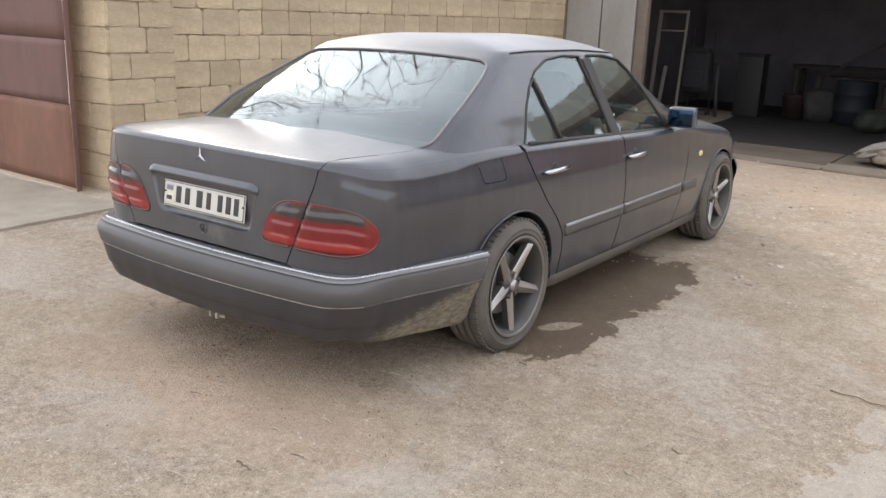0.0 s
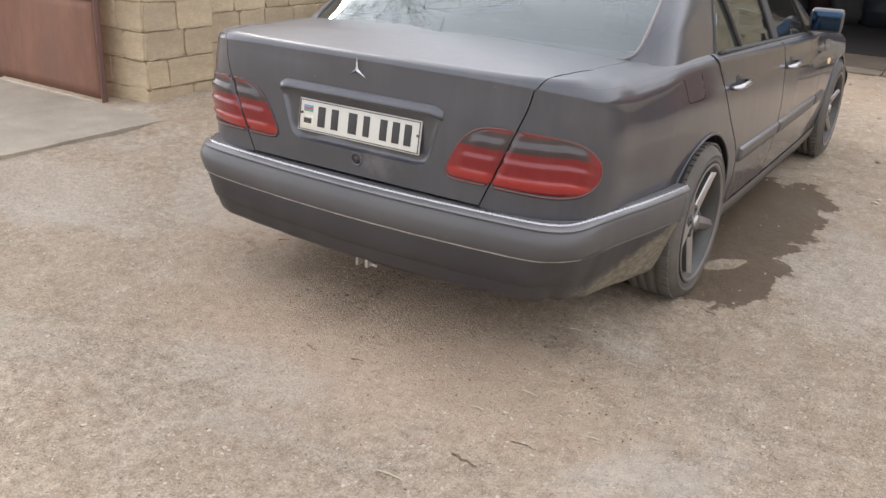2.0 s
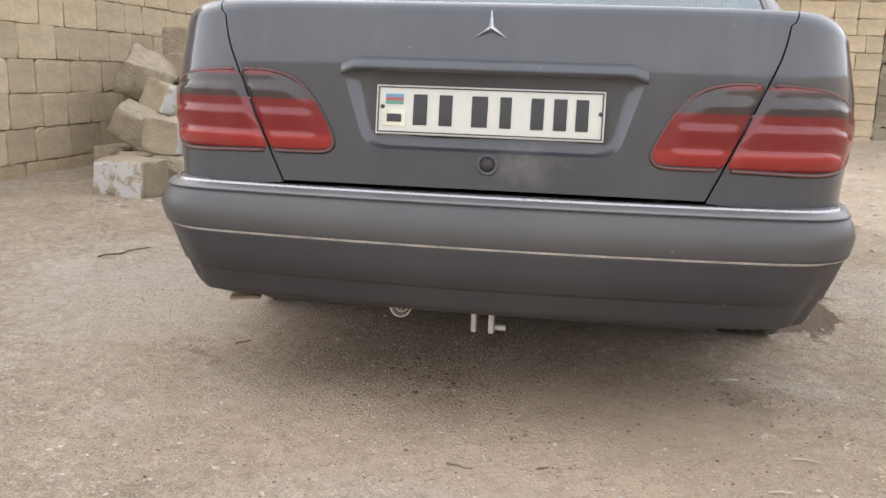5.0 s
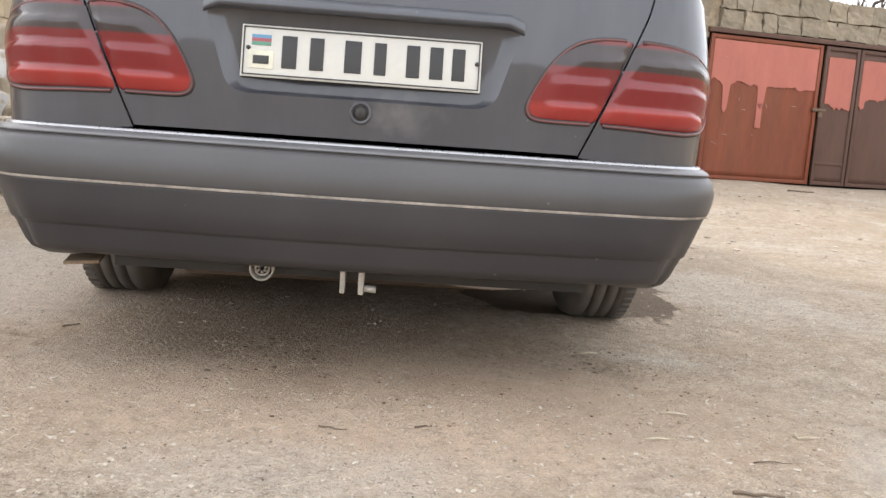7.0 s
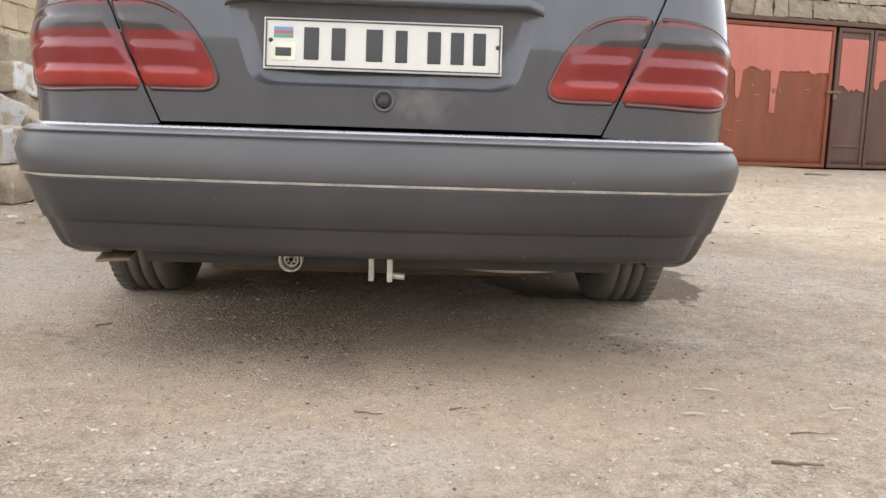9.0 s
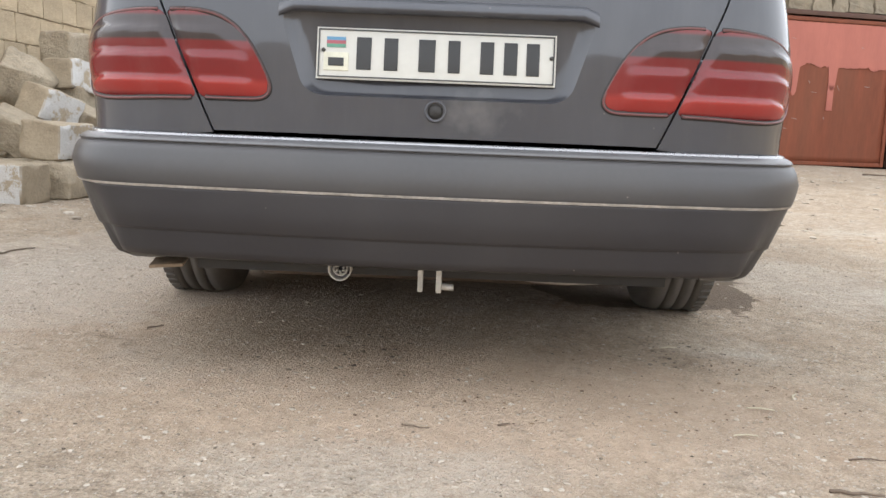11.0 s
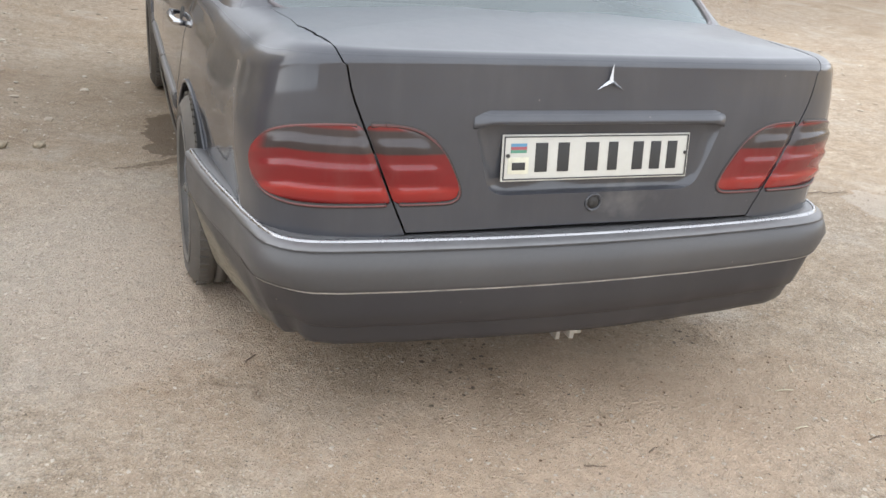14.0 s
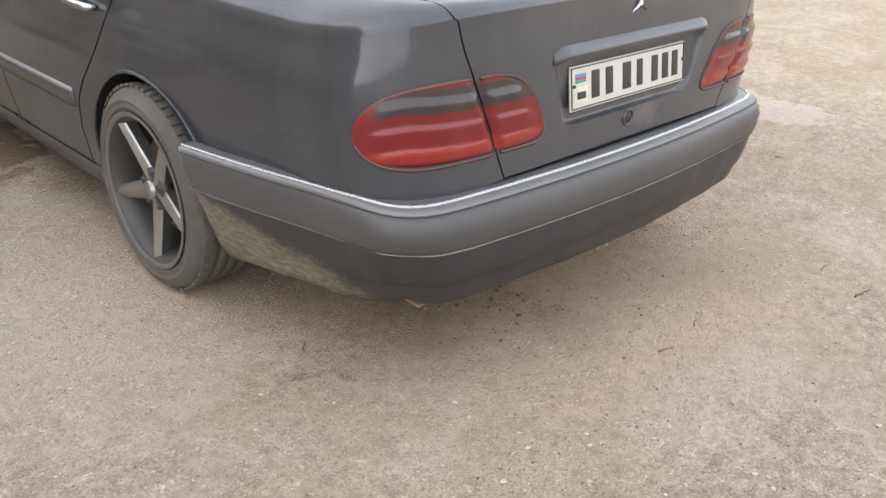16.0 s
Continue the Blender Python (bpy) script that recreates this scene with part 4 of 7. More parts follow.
def lamp(name, outline, sgn, label):
    """A tail lamp: ribbed lens with a smoked upper band and red bands, in a dark seat."""
    us = outline if sgn > 0 else [(-a, b) for a, b in outline[::-1]]
    zb, zt = 0.642, 0.833

    LEDGES, wide, rise = (0.18, 0.46, 0.755), 0.06, 0.0078

    def ribs(u, q):
        p = body(u, q)
        y = p.y
        t = (p.z + 0.30 * max(0.0, y - 0.18) + 3.2 * max(0.0, y - 0.24) ** 2 - zb) / (zt - zb)
        bulge = 0.013 * max(0.0, math.sin(math.pi * min(1, max(0, (p.z - zb) / (zt - zb))))) ** 0.5
        # three convex bands, each with a ledge that faces the sky
        steps = [LEDGES[0] - 0.30, *LEDGES, LEDGES[2] + 0.30]
        rib = 0.0
        for a, b in zip(steps, steps[1:]):
            if a <= t < b:
                d = (t - a) / (b - a)
                k = wide / (b - a)
                rib = rise * (d - k) / (1 - k) if d > k else rise * (1 - d / k)
        s_, w = (1 if u >= 0 else -1), abs(u)
        seam = 0.5205 + 0.080 * min(1, max(0, (p.z - zb) / (zt - zb)))
        rib *= min(1.0, abs(w - seam) / 0.03)
        # the ledges run out before the lamp's ends
        ends = (0.872 - 0.11 * max(0.0, t - 0.45) - w) / 0.07 if w > seam else (w - 0.378 - 0.11 * max(0.0, t) ** 2) / 0.05
        ends = min(1.0, max(0.0, ends))
        rib *= ends * ends * (3 - 2 * ends)
        bulge *= min(1.0, 0.3 + abs(w - seam) / 0.03)
        n_ = Vector((s_ * at_u(CN[:, 0], w), at_u(CN[:, 1], w), 0))
        return p + n_ * (bulge + rib - 0.006)
    bm = panel(rounded(us, 0.022), ribs, step=0.0055, flange=0.03)
    ob = part(name, bm, LENS, car, label)
    rim, gap = bmesh.new(), bmesh.new()
    out = lambda u: Vector(((1 if u >= 0 else -1) * at_u(CN[:, 0], abs(u)), at_u(CN[:, 1], abs(u)), 0))
    lp = dense(rounded(us, 0.022), 0.012)
    runs, run = [], []
    for u, q in lp + lp[:1]:
        z = body(u, q).z
        if abs(abs(u) - (0.5205 + 0.080 * (z - zb) / (zt - zb))) < 0.012:
            runs.append(run); run = []
        else:
            run.append((u, q))
    runs.append(run)
    for run in runs:
        if len(run) > 2:
            tube(rim, [body(u, q) + out(u) * 0.0015 for u, q in run], 0.0038, 5)
            tube(gap, [body(u, q) - out(u) * 0.0015 for u, q in run], 0.0062, 6)
    part("lamp_rim", rim, LAMP_RIM, ob, "thin dull red lamp rim")
    # Black line added where a dark gap surrounds the lamp.
    part("lamp_gap", gap, BLACK, ob, "black line for the gap round the lamp")
    return ob


for sgn in (1, -1):
    lamp("tail_lamp", lamp_in, sgn, "ribbed red and smoked tail lamp on the boot lid")
    lamp("tail_lamp", lamp_out, sgn, "ribbed red and smoked tail lamp wrapping the rear corner")

# quarter panels, doors, wings
door_edge = [(1.275, 0.955), (1.30, 0.905), (1.36, 0.80), (1.46, 0.68), (1.56, 0.58), (1.625, 0.49), (1.645, 0.40), (1.645, 0.30)]
door_mid = [(2.345, 0.90), (2.345, 0.6), (2.325, 0.45), (2.295, 0.30)]
door_front = [(3.36, 0.86), (3.33, 0.7), (3.27, 0.5), (3.235, 0.38), (3.20, 0.30)]
u_door = u_at_y(1.265)
quarter = offset(SEAM, -0.002) + [(u_at_y(0.88), 1.15), (u_at_y(1.0), 1.15), (u_door, 1.15), (u_door, 0.3)]
quarter += [yz(y - 0.005, z) for y, z in door_edge[1:]] + [yz(1.64, 0.235), yz(1.56, 0.235)]
quarter += [yz(y, z) for y, z in arc(HUB_R, 0.44, 0.27)[::-1]] + [yz(0.86, 0.44), yz(0.6, 0.48)]
FUEL = rounded([yz(0.885, 0.968), yz(1.08, 0.962), yz(1.112, 0.822), yz(0.935, 0.824)], 0.035)
q_r = part("rear_wing", panel(quarter, body, [rounded(lamp_out, 0.022), FUEL], 0.03, flange=0.009), PAINT, car)
ql = mirrored(panel(quarter, body, [rounded(lamp_out, 0.022)], 0.03, flange=0.009))
part("rear_wing", ql, PAINT, car)
part("fuel_flap", panel(grow(FUEL, -0.05), body, step=0.03, flange=0.01), PAINT, q_r)
rd = [yz(y + 0.005, z) for y, z in door_edge] + [yz(1.65, 0.25), yz(2.285, 0.25)] + [yz(y - 0.005, z) for y, z in door_mid[::-1]]
rd = [(u_at_y(1.285), 0.9)] + rd[1:-1] + [(u_at_y(2.34), -0.05), (u_at_y(2.34), 0.9)]
fd = [(u_at_y(2.35), 0.9), (u_at_y(2.35), -0.05)] + [yz(y + 0.005, z) for y, z in door_mid[1:]] + [yz(2.295, 0.25), yz(3.19, 0.25)] + [yz(y - 0.005, z) for y, z in door_front[::-1]] + [(u_at_y(3.36), 0.9)]
fw = [(u_at_y(3.37), 0.9)] + [yz(y + 0.005, z) for y, z in door_front[1:]] + [yz(3.21, 0.25), yz(3.66, 0.25)] + [yz(y, z) for y, z in arc(HUB_F, 0.27, 0.46)] + [yz(4.5, 0.46), yz(4.78, 0.5), yz(4.78, 0.62), (u_at_y(4.7), 0.3), (u_at_y(4.3), 0.6)]
rear_doors = both("rear_door", lambda: panel(rd, body, step=0.035), PAINT)
front_doors = both("front_door", lambda: panel(fd, body, step=0.035), PAINT)
both("front_wing", lambda: panel(fw, body, step=0.035), PAINT)
bon = [(u_at_y(3.42), 0.92), (u_at_y(4.3), 0.62), (u_at_y(4.72), 0.3), (U_END, 0.2), (U_END, 1.99), (u_at_y(3.42), 1.99)]
both("bonnet", lambda: panel(bon, body, step=0.05), PAINT)

# sills, mouldings, handles
def strip(y0, y1, prof, n=30):
    bm = bmesh.new()
    rws = []
    for i in range(n + 1):
        y = y0 + (y1 - y0) * i / n
        e = 1.0 if 0 < i < n else 0.4
        rws.append([body(*yz(y, z)) + Vector((o * e, 0, 0)) for o, z in prof])
    vs = ribbon(bm, rws)
    bm.faces.new([r for r in vs[0]][::-1]); bm.faces.new([r for r in vs[-1]])
    bmesh.ops.recalc_face_normals(bm, faces=bm.faces)
    return bm


SILL_P = [(0.004, 0.268), (0.011, 0.252), (0.008, 0.205), (-0.03, 0.185)]
both("sill", lambda: strip(1.56, 3.68, SILL_P), SILL, label="scuffed plastic sill with road dirt")
MOULD = [(0.0, 0.464), (0.009, 0.467), (0.0125, 0.485), (0.0115, 0.508), (0.007, 0.523), (0.0, 0.526)]
MOULD_TOP = [(0.0, 0.5265), (0.008, 0.5235), (0.0122, 0.515), (0.0138, 0.5185), (0.009, 0.5275), (0.0, 0.5305)]
for doors, a, b in ((rear_doors, 1.655, 2.330), (front_doors, 2.348, 3.22)):
    bm, bt = strip(a, b, MOULD), strip(a, b, MOULD_TOP)
    for d, sgn in zip(doors, (1, -1)):
        mo = part("moulding", bm.copy() if sgn > 0 else mirrored(bm), BUMPER, d, "plastic rubbing strip")
        part("chrome_strip", bt.copy() if sgn > 0 else mirrored(bt), SIDE_STRIP, mo, "thin bright strip")
for sgn in (1, -1):
    f = strip(3.27, 3.52, MOULD)
    part("moulding", f if sgn > 0 else mirrored(f), BUMPER, car, "plastic rubbing strip")


def handle(y, z, doors):
    for d, sgn in zip(doors, (1, -1)):
        p = body(*yz(y, z))
        cup = bmesh.new()
        bmesh.ops.create_uvsphere(cup, u_segments=20, v_segments=10, radius=1.0, matrix=Matrix.Translation((sgn * (p.x - 0.006), y, z - 0.004)) @ Matrix.Diagonal((0.009, 0.048, 0.045, 1)))
        # Black cup: the shade of the handle's recess is put into its colour.
        cu = part("handle_cup", cup, BLACK, d)
        g = bmesh.new()
        tube(g, [(sgn * (p.x + o), y + dy, z + dz) for o, dy, dz in ((0.0, -0.115, 0.002), (0.026, -0.10, 0.004), (0.034, -0.05, 0.006), (0.035, 0.02, 0.008), (0.028, 0.085, 0.008), (0.002, 0.1, 0.006))], [0.009, 0.012, 0.0125, 0.0125, 0.011, 0.007], 10)
        part("handle", g, CHROME, cu, "chrome-faced door handle")


handle(1.535, 0.818, rear_doors)
handle(2.475, 0.792, front_doors)
for sgn in (1, -1):
    p = body(*yz(3.575, 0.69))
    ind = bmesh.new()
    bmesh.ops.create_uvsphere(ind, u_segments=16, v_segments=8, radius=1.0, matrix=Matrix.Translation((sgn * (p.x + 0.001), 3.575, 0.685)) @ Matrix.Diagonal((0.008, 0.036, 0.02, 1)))
    part("side_indicator", ind, AMBER, car, "small amber side indicator")

# rear bumper: profile (offset, height), narrower where it wraps the flanks
BPROF = [(-0.03, 0.560), (0.018, 0.560), (0.034, 0.5585), (0.050, 0.554), (0.063, 0.5485), (0.068, 0.5445), (0.063, 0.543), (0.063, 0.540), (0.069, 0.538), (0.079, 0.524), (0.0865, 0.500), (0.0895, 0.476),
         (0.0890, 0.456), (0.0865, 0.4485), (0.081, 0.4465), (0.02, 0.4465)]
APRON_P = [(0.05, 0.450), (0.0840, 0.4455), (0.0845, 0.440), (0.082, 0.40), (0.0765, 0.354), (0.0735, 0.3515), (0.0695, 0.3495), (0.068, 0.344), (0.060, 0.306), (0.051, 0.290), (0.03, 0.282), (-0.12, 0.279)]
CHROME_P = [(0.032, 0.5590), (0.0325, 0.5625), (0.036, 0.5640), (0.0415, 0.5622), (0.0435, 0.5580)]
LEDGE_P = [(0.000, 0.5600), (0.004, 0.5622), (0.018, 0.5624), (0.033, 0.5608), (0.048, 0.5568), (0.060, 0.5518), (0.0650, 0.5478), (0.0662, 0.5450)]
U_B1 = float(np.interp(0.935, BP[:, 1], BU))


def bumper_rows(prof, n=150, u1=U_B1, lift=0.0):
    rws = []
    for i in range(n + 1):
        u = u1 * (2 * i / n - 1)
        w, s = abs(u), (1 if u >= 0 else -1)
        x, y, nx, ny = (float(np.interp(w, BU, c)) for c in (BP[:, 0], BP[:, 1], BN[:, 0], BN[:, 1]))
        k = min(1.0, max(0.0, (y - 0.13) / 0.26))
        k = k * k * (3 - 2 * k)
        side = min(1.0, max(0.0, (y - 0.15) / 0.18))
        side = side * side * (3 - 2 * side)
        row = []
        for o, z in prof:
            low = max(0.0, min(1.0, (0.45 - z) / 0.16))
            oo = min(o, 0.05) + max(0.0, o - 0.05) * (1 - 0.74 * k) - low * (0.060 * side * (1 - 0.3 * k) + 0.054 * abs(nx * ny) * 2) - 0.022 * max(0.0, min(1.0, (0.50 - z) / 0.06)) * abs(nx * ny) * 2
            if o < 0:
                oo = o
            dz = -0.026 * max(0.0, (y - 0.3) / 0.6) - 0.036 * low * side - 0.014 * low * max(0.0, (y - 0.3) / 0.5) + 0.11 * low * max(0.0, (y - 0.80) / 0.135) ** 1.6
            yy, zz = y + ny * oo, z + dz
            yy = min(yy, HUB_R - math.sqrt(max(0.0, 0.349 ** 2 - (zz - HUB_Z) ** 2)))     # the ends follow the wheel arch
            row.append((s * (x + nx * oo), yy, zz))
        rws.append(row)
    return rws


bm = bmesh.new()
vs = ribbon(bm, bumper_rows(BPROF))
bm.faces.new(vs[0]); bm.faces.new(vs[-1][::-1])
rear_bumper = part("rear_bumper", bm, BUMPER_REAR, car, "dusty grey plastic rear bumper with worn paint")
bm = bmesh.new()
ribbon(bm, bumper_rows(APRON_P))
bmesh.ops.recalc_face_normals(bm, faces=bm.faces)
part("bumper_apron", bm, APRON_DARK, rear_bumper, "darker lower apron with mud dried on its flanks")
bm = bmesh.new()
ribbon(bm, bumper_rows(CHROME_P, u1=U_B1 - 0.01))
part("chrome_strip", bm, DULL, rear_bumper, "dull bright strip along the bumper")
bm = bmesh.new()
ribbon(bm, bumper_rows(LEDGE_P, u1=U_B1 - 0.005))
part("ledge", bm, LEDGE, rear_bumper, "satin grey moulding on the bumper's upper edge")
WORN = mat("worn_edge", (0.46, 0.43, 0.40), 0.6, 0, 0.55, 18, 120, 0.1)
bm = bmesh.new()
ribbon(bm, bumper_rows([(0.0893, 0.4515), (0.0875, 0.4472), (0.0845, 0.4452)], u1=float(np.interp(0.22, BP[:, 1], BU))))
part("worn_edge", bm, WORN, rear_bumper, "paint worn pale along the moulded edge")
RUBBED = mat("rubbed_edge", (0.17, 0.162, 0.155), 0.6, 0, 0.45, 18, 120, 0.1)
for sgn in (1, -1):
    bm = bmesh.new()
    crease = [r for r in bumper_rows([(0.0893, 0.4512), (0.0872, 0.4475), (0.0845, 0.4455)], n=220) if r[0][0] * sgn > 0 and r[1][1] > 0.20]
    ribbon(bm, crease)
    part("worn_edge", bm, RUBBED, rear_bumper, "moulded edge rubbed grey along the flank")
# front bumper
bm = bmesh.new()
rws = []
for i in range(81):
    u = U_END - (U_END - u_at_y(4.36)) * abs(2 * i / 80 - 1)
    s = -1 if i < 40 else 1
    x, y, nx, ny = (at_u(c, u) for c in (CP[:, 0], CP[:, 1], CN[:, 0], CN[:, 1]))
    rws.append([(s * (x + nx * o), y + ny * o, z) for o, z in ((-0.02, 0.56), (0.02, 0.55), (0.045, 0.50), (0.045, 0.45), (0.03, 0.38), (0.01, 0.27), (-0.1, 0.23))])
ribbon(bm, rws)
bmesh.ops.recalc_face_normals(bm, faces=bm.faces)
part("front_bumper", bm, BUMPER, car)
for sgn in (1, -1):
    hl = bmesh.new()
    bmesh.ops.create_uvsphere(hl, u_segments=24, v_segments=12, radius=1.0, matrix=Matrix.Translation((sgn * 0.58, 4.62, 0.64)) @ Matrix.Diagonal((0.13, 0.12, 0.10, 1)))
    part("headlamp", hl, mat("headlamp_glass", (0.5, 0.52, 0.54), 0.1, 0, 0.05, coat=0.8), car, "oval headlamp")

# unseen shell, near black to stand for shade in the gaps; floor pan
def inner(u, q):
    p = body(u, q)
    c = Vector((0, min(max(p.y, 0.9), 3.9), 0.6))
    return p + (c - p).normalized() * 0.028


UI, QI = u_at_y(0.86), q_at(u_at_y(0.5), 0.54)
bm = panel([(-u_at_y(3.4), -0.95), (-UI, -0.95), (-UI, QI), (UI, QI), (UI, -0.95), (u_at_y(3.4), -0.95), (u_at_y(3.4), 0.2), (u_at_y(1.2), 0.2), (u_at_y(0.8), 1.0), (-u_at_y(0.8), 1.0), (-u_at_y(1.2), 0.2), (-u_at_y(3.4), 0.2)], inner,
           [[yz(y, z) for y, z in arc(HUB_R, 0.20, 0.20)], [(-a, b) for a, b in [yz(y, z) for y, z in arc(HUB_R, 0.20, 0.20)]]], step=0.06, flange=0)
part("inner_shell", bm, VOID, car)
bm = bmesh.new()
for x0, x1, y0, y1 in ((-0.56, 0.56, 0.24, 4.3), (-0.84, 0.84, 1.62, 3.6)):
    box(bm, x0, x1, y0, y1, 0.245 if x1 > 0.6 else 0.24, 0.30)
box(bm, -0.60, 0.60, 0.30, 0.84, 0.30, 0.33)
part("floor_pan", bm, BLACK, car, smooth=False)
for yc in (HUB_R, HUB_F):
    for sgn in (1, -1):
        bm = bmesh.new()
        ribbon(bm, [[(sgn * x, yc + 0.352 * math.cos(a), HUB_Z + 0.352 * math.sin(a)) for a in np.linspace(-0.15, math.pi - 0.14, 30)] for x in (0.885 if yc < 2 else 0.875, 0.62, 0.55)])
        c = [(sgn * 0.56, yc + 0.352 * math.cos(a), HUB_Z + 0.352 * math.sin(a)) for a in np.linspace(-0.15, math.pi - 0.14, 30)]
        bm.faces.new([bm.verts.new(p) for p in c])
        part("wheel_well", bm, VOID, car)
        lip = bmesh.new()
        z0 = 0.46 if yc < 2 else 0.27
        pts = []
        for y, z in (arc(yc, 0.47, 0.26) if yc < 2 else arc(yc, 0.27, 0.48)):
            p = body(*yz(y, z))
            pts.append((sgn * (p.x + 0.002), p.y, p.z))
        tube(lip, pts, 0.006, 8)
        part("arch_lip", lip, PAINT, car)


# ---------------------------------------------------------------- glasshouse
def ring_half(h):
    """Half plan ring of the glasshouse at a level: h = 0 at the waist, 1 at the roof's edge."""
    e = h ** 1.08
    X = 0.822 - 0.215 * e
    yr, yf = 0.562 + 0.838 * h ** 0.96, 3.62 - 0.80 * h ** 0.97
    yc, b = (yr + yf) / 2, (yf - yr) / 2
    t = np.linspace(0, math.pi, 241)
    nr = 14.0
    x = X * np.abs(np.sin(t)) ** (2 / nr)
    y = yc - b * np.sign(np.cos(t)) * np.abs(np.cos(t)) ** (2 / nr)
    # bow the rear and front panes
    bow = 0.14 * (1 - h) ** 1.3 + 0.035 * h
    k = np.clip((yc - y) / b, 0, 1) ** 6
    y = y + bow * k * (x / X) ** 2.5
    k = np.clip((y - yc) / b, 0, 1) ** 6
    y = y - 0.20 * k * (x / X) ** 2
    d = np.concatenate([[0], np.cumsum(np.hypot(np.diff(x), np.diff(y)))])
    w = np.linspace(0, 1, 240)
    return np.interp(w, d / d[-1], x), np.interp(w, d / d[-1], y)


LEVELS = np.linspace(0, 1, 41)
RINGS = [ring_half(h) for h in LEVELS]
RX, RY = np.array([r[0] for r in RINGS]), np.array([r[1] for r in RINGS])
WS = np.linspace(0, 1, 240)


def ring_pt(w, h):
    h = min(max(h, 0), 1)
    i = min(int(h * 40), 39)
    f = h * 40 - i
    a = abs(w)
    x = np.interp(a, WS, RX[i]) * (1 - f) + np.interp(a, WS, RX[i + 1]) * f
    y = np.interp(a, WS, RY[i]) * (1 - f) + np.interp(a, WS, RY[i + 1]) * f
    return float(x), float(y)


def waist(y):
    return float(np.interp(y, [0.56, 0.9, 1.3, 2.3, 3.1, 3.6], [1.010, 0.992, 0.958, 0.915, 0.878, 0.92]))


def roof_edge(y):
    return float(np.interp(y, [1.3, 1.7, 2.2, 2.85], [1.352, 1.368, 1.368, 1.338]))


def shoulder_z(x, y):
    u = u_at_y(max(y, 0.5))
    zt, r = edge_height(y, 1.0)
    xe = at_u(CP[:, 0], u) + side_offset(zt - r, y, 1.0) - 1.25 * r
    return zt - 0.08 * r if x < xe else zt - r + 0.92 * r * math.sqrt(max(0.0, 1 - ((x - xe) / (1.25 * r)) ** 2))


def house(w, h):
    s = 1 if w >= 0 else -1
    x, y = ring_pt(w, min(h, 1))
    if h <= 1:
        y0 = ring_pt(w, 0)[1]
        y1 = ring_pt(w, 1)[1]
        z = waist(y0) + (roof_edge(y1) - waist(y0)) * h
        # the foot drapes onto the rear wing's shoulder
        if y0 < 1.6 and h < 0.3:
            k = (1 - h / 0.3) ** 2 * min(1.0, max(0, (1.6 - y0) / 0.35))
            z += (min(z, shoulder_z(x, y) - 0.012) - z) * k
        return Vector((s * x, y, z))
    t = h - 1
    cy = min(max(y, 1.75), 2.45)
    z = roof_edge(y) + (1.432 - roof_edge(y)) * (1 - (1 - t) ** 2.4)
    return Vector((s * x * (1 - t), y + (cy - y) * t, z))


def wh(y, z):
    """Glasshouse coordinates of a side point from its length and height."""
    h, w = 0.5, 0.5
    for _ in range(12):
        i = min(max(h, 0), 1) * 40
        a = int(round(i))
        lo, hi = 55, 190
        w = float(np.interp(y, RY[a][lo:hi], WS[lo:hi]))
        z0, z1 = waist(ring_pt(w, 0)[1]), roof_edge(ring_pt(w, 1)[1])
        h = (z - z0) / (z1 - z0)
    return (w, h)


def wx(x, h):
    """Coordinates on the rear pane from x and level."""
    a = int(round(min(max(h, 0), 1) * 40))
    k = int(np.argmax(RX[a] > RX[a].max() * 0.985))
    return (float(np.interp(abs(x), RX[a][:k], WS[:k])) * (1 if x >= 0 else -1), h)


REAR_H = [(0.0, 0.024), (0.25, 0.022), (0.5, 0.018), (0.625, 0.018), (0.700, 0.050), (0.712, 0.14), (0.657, 0.55), (0.609, 0.80), (0.578, 0.885), (0.51, 0.925), (0.25, 0.955), (0.0, 0.962)]
rear_r = chaikin([wx(x, h) for x, h in REAR_H])
rear_pane = rear_r + [(-a, b) for a, b in rear_r[-2:0:-1]]
side_rear = [wh(1.335, 0.965), wh(1.74, 0.945), wh(2.275, 0.923), wh(2.245, 1.1), wh(2.185, 1.335), wh(2.0, 1.342), wh(1.81, 1.325), wh(1.66, 1.275), wh(1.55, 1.20), wh(1.45, 1.11)]
side_front = [wh(2.375, 0.919), wh(3.09, 0.888), wh(3.01, 1.0), wh(2.88, 1.15), wh(2.77, 1.255), wh(2.68, 1.31), wh(2.50, 1.335), wh(2.27, 1.338), wh(2.32, 1.1)]
side_rear, side_front = rounded(side_rear, 0.012), rounded(side_front, 0.012)
wind_r = [(1.0, 0.03), (0.905, 0.05), (0.89, 0.10), (0.905, 0.85), (0.92, 0.93), (1.0, 0.95)]
flip = lambda poly: [(-a, b) for a, b in poly[::-1]]
bm = panel([(0.0, 0.0)] + [(w, 0.0) for w in np.linspace(0.05, 0.95, 19)] + [(1.0, 0.0), (1.0, 0.03)] + wind_r[1:-1] + [(1.0, 0.95), (1.0, 1.995), (0.0, 1.995), (0.0, 0.962)] + rear_r[1:-1][::-1] + [(0.0, 0.024)],
           house, [side_rear, side_front], step=0.012, qs=0.18, flange=0.012)
b2 = mirrored(bm)
me_tmp = bpy.data.meshes.new("tmp")
b2.to_mesh(me_tmp); b2.free()
bm.from_mesh(me_tmp)
bpy.data.meshes.remove(me_tmp)
bmesh.ops.remove_doubles(bm, verts=[v for v in bm.verts if abs(v.co.x) < 1e-3], dist=1e-3)
bmesh.ops.recalc_face_normals(bm, faces=bm.faces)
part("roof_shell", bm, PAINT, car)


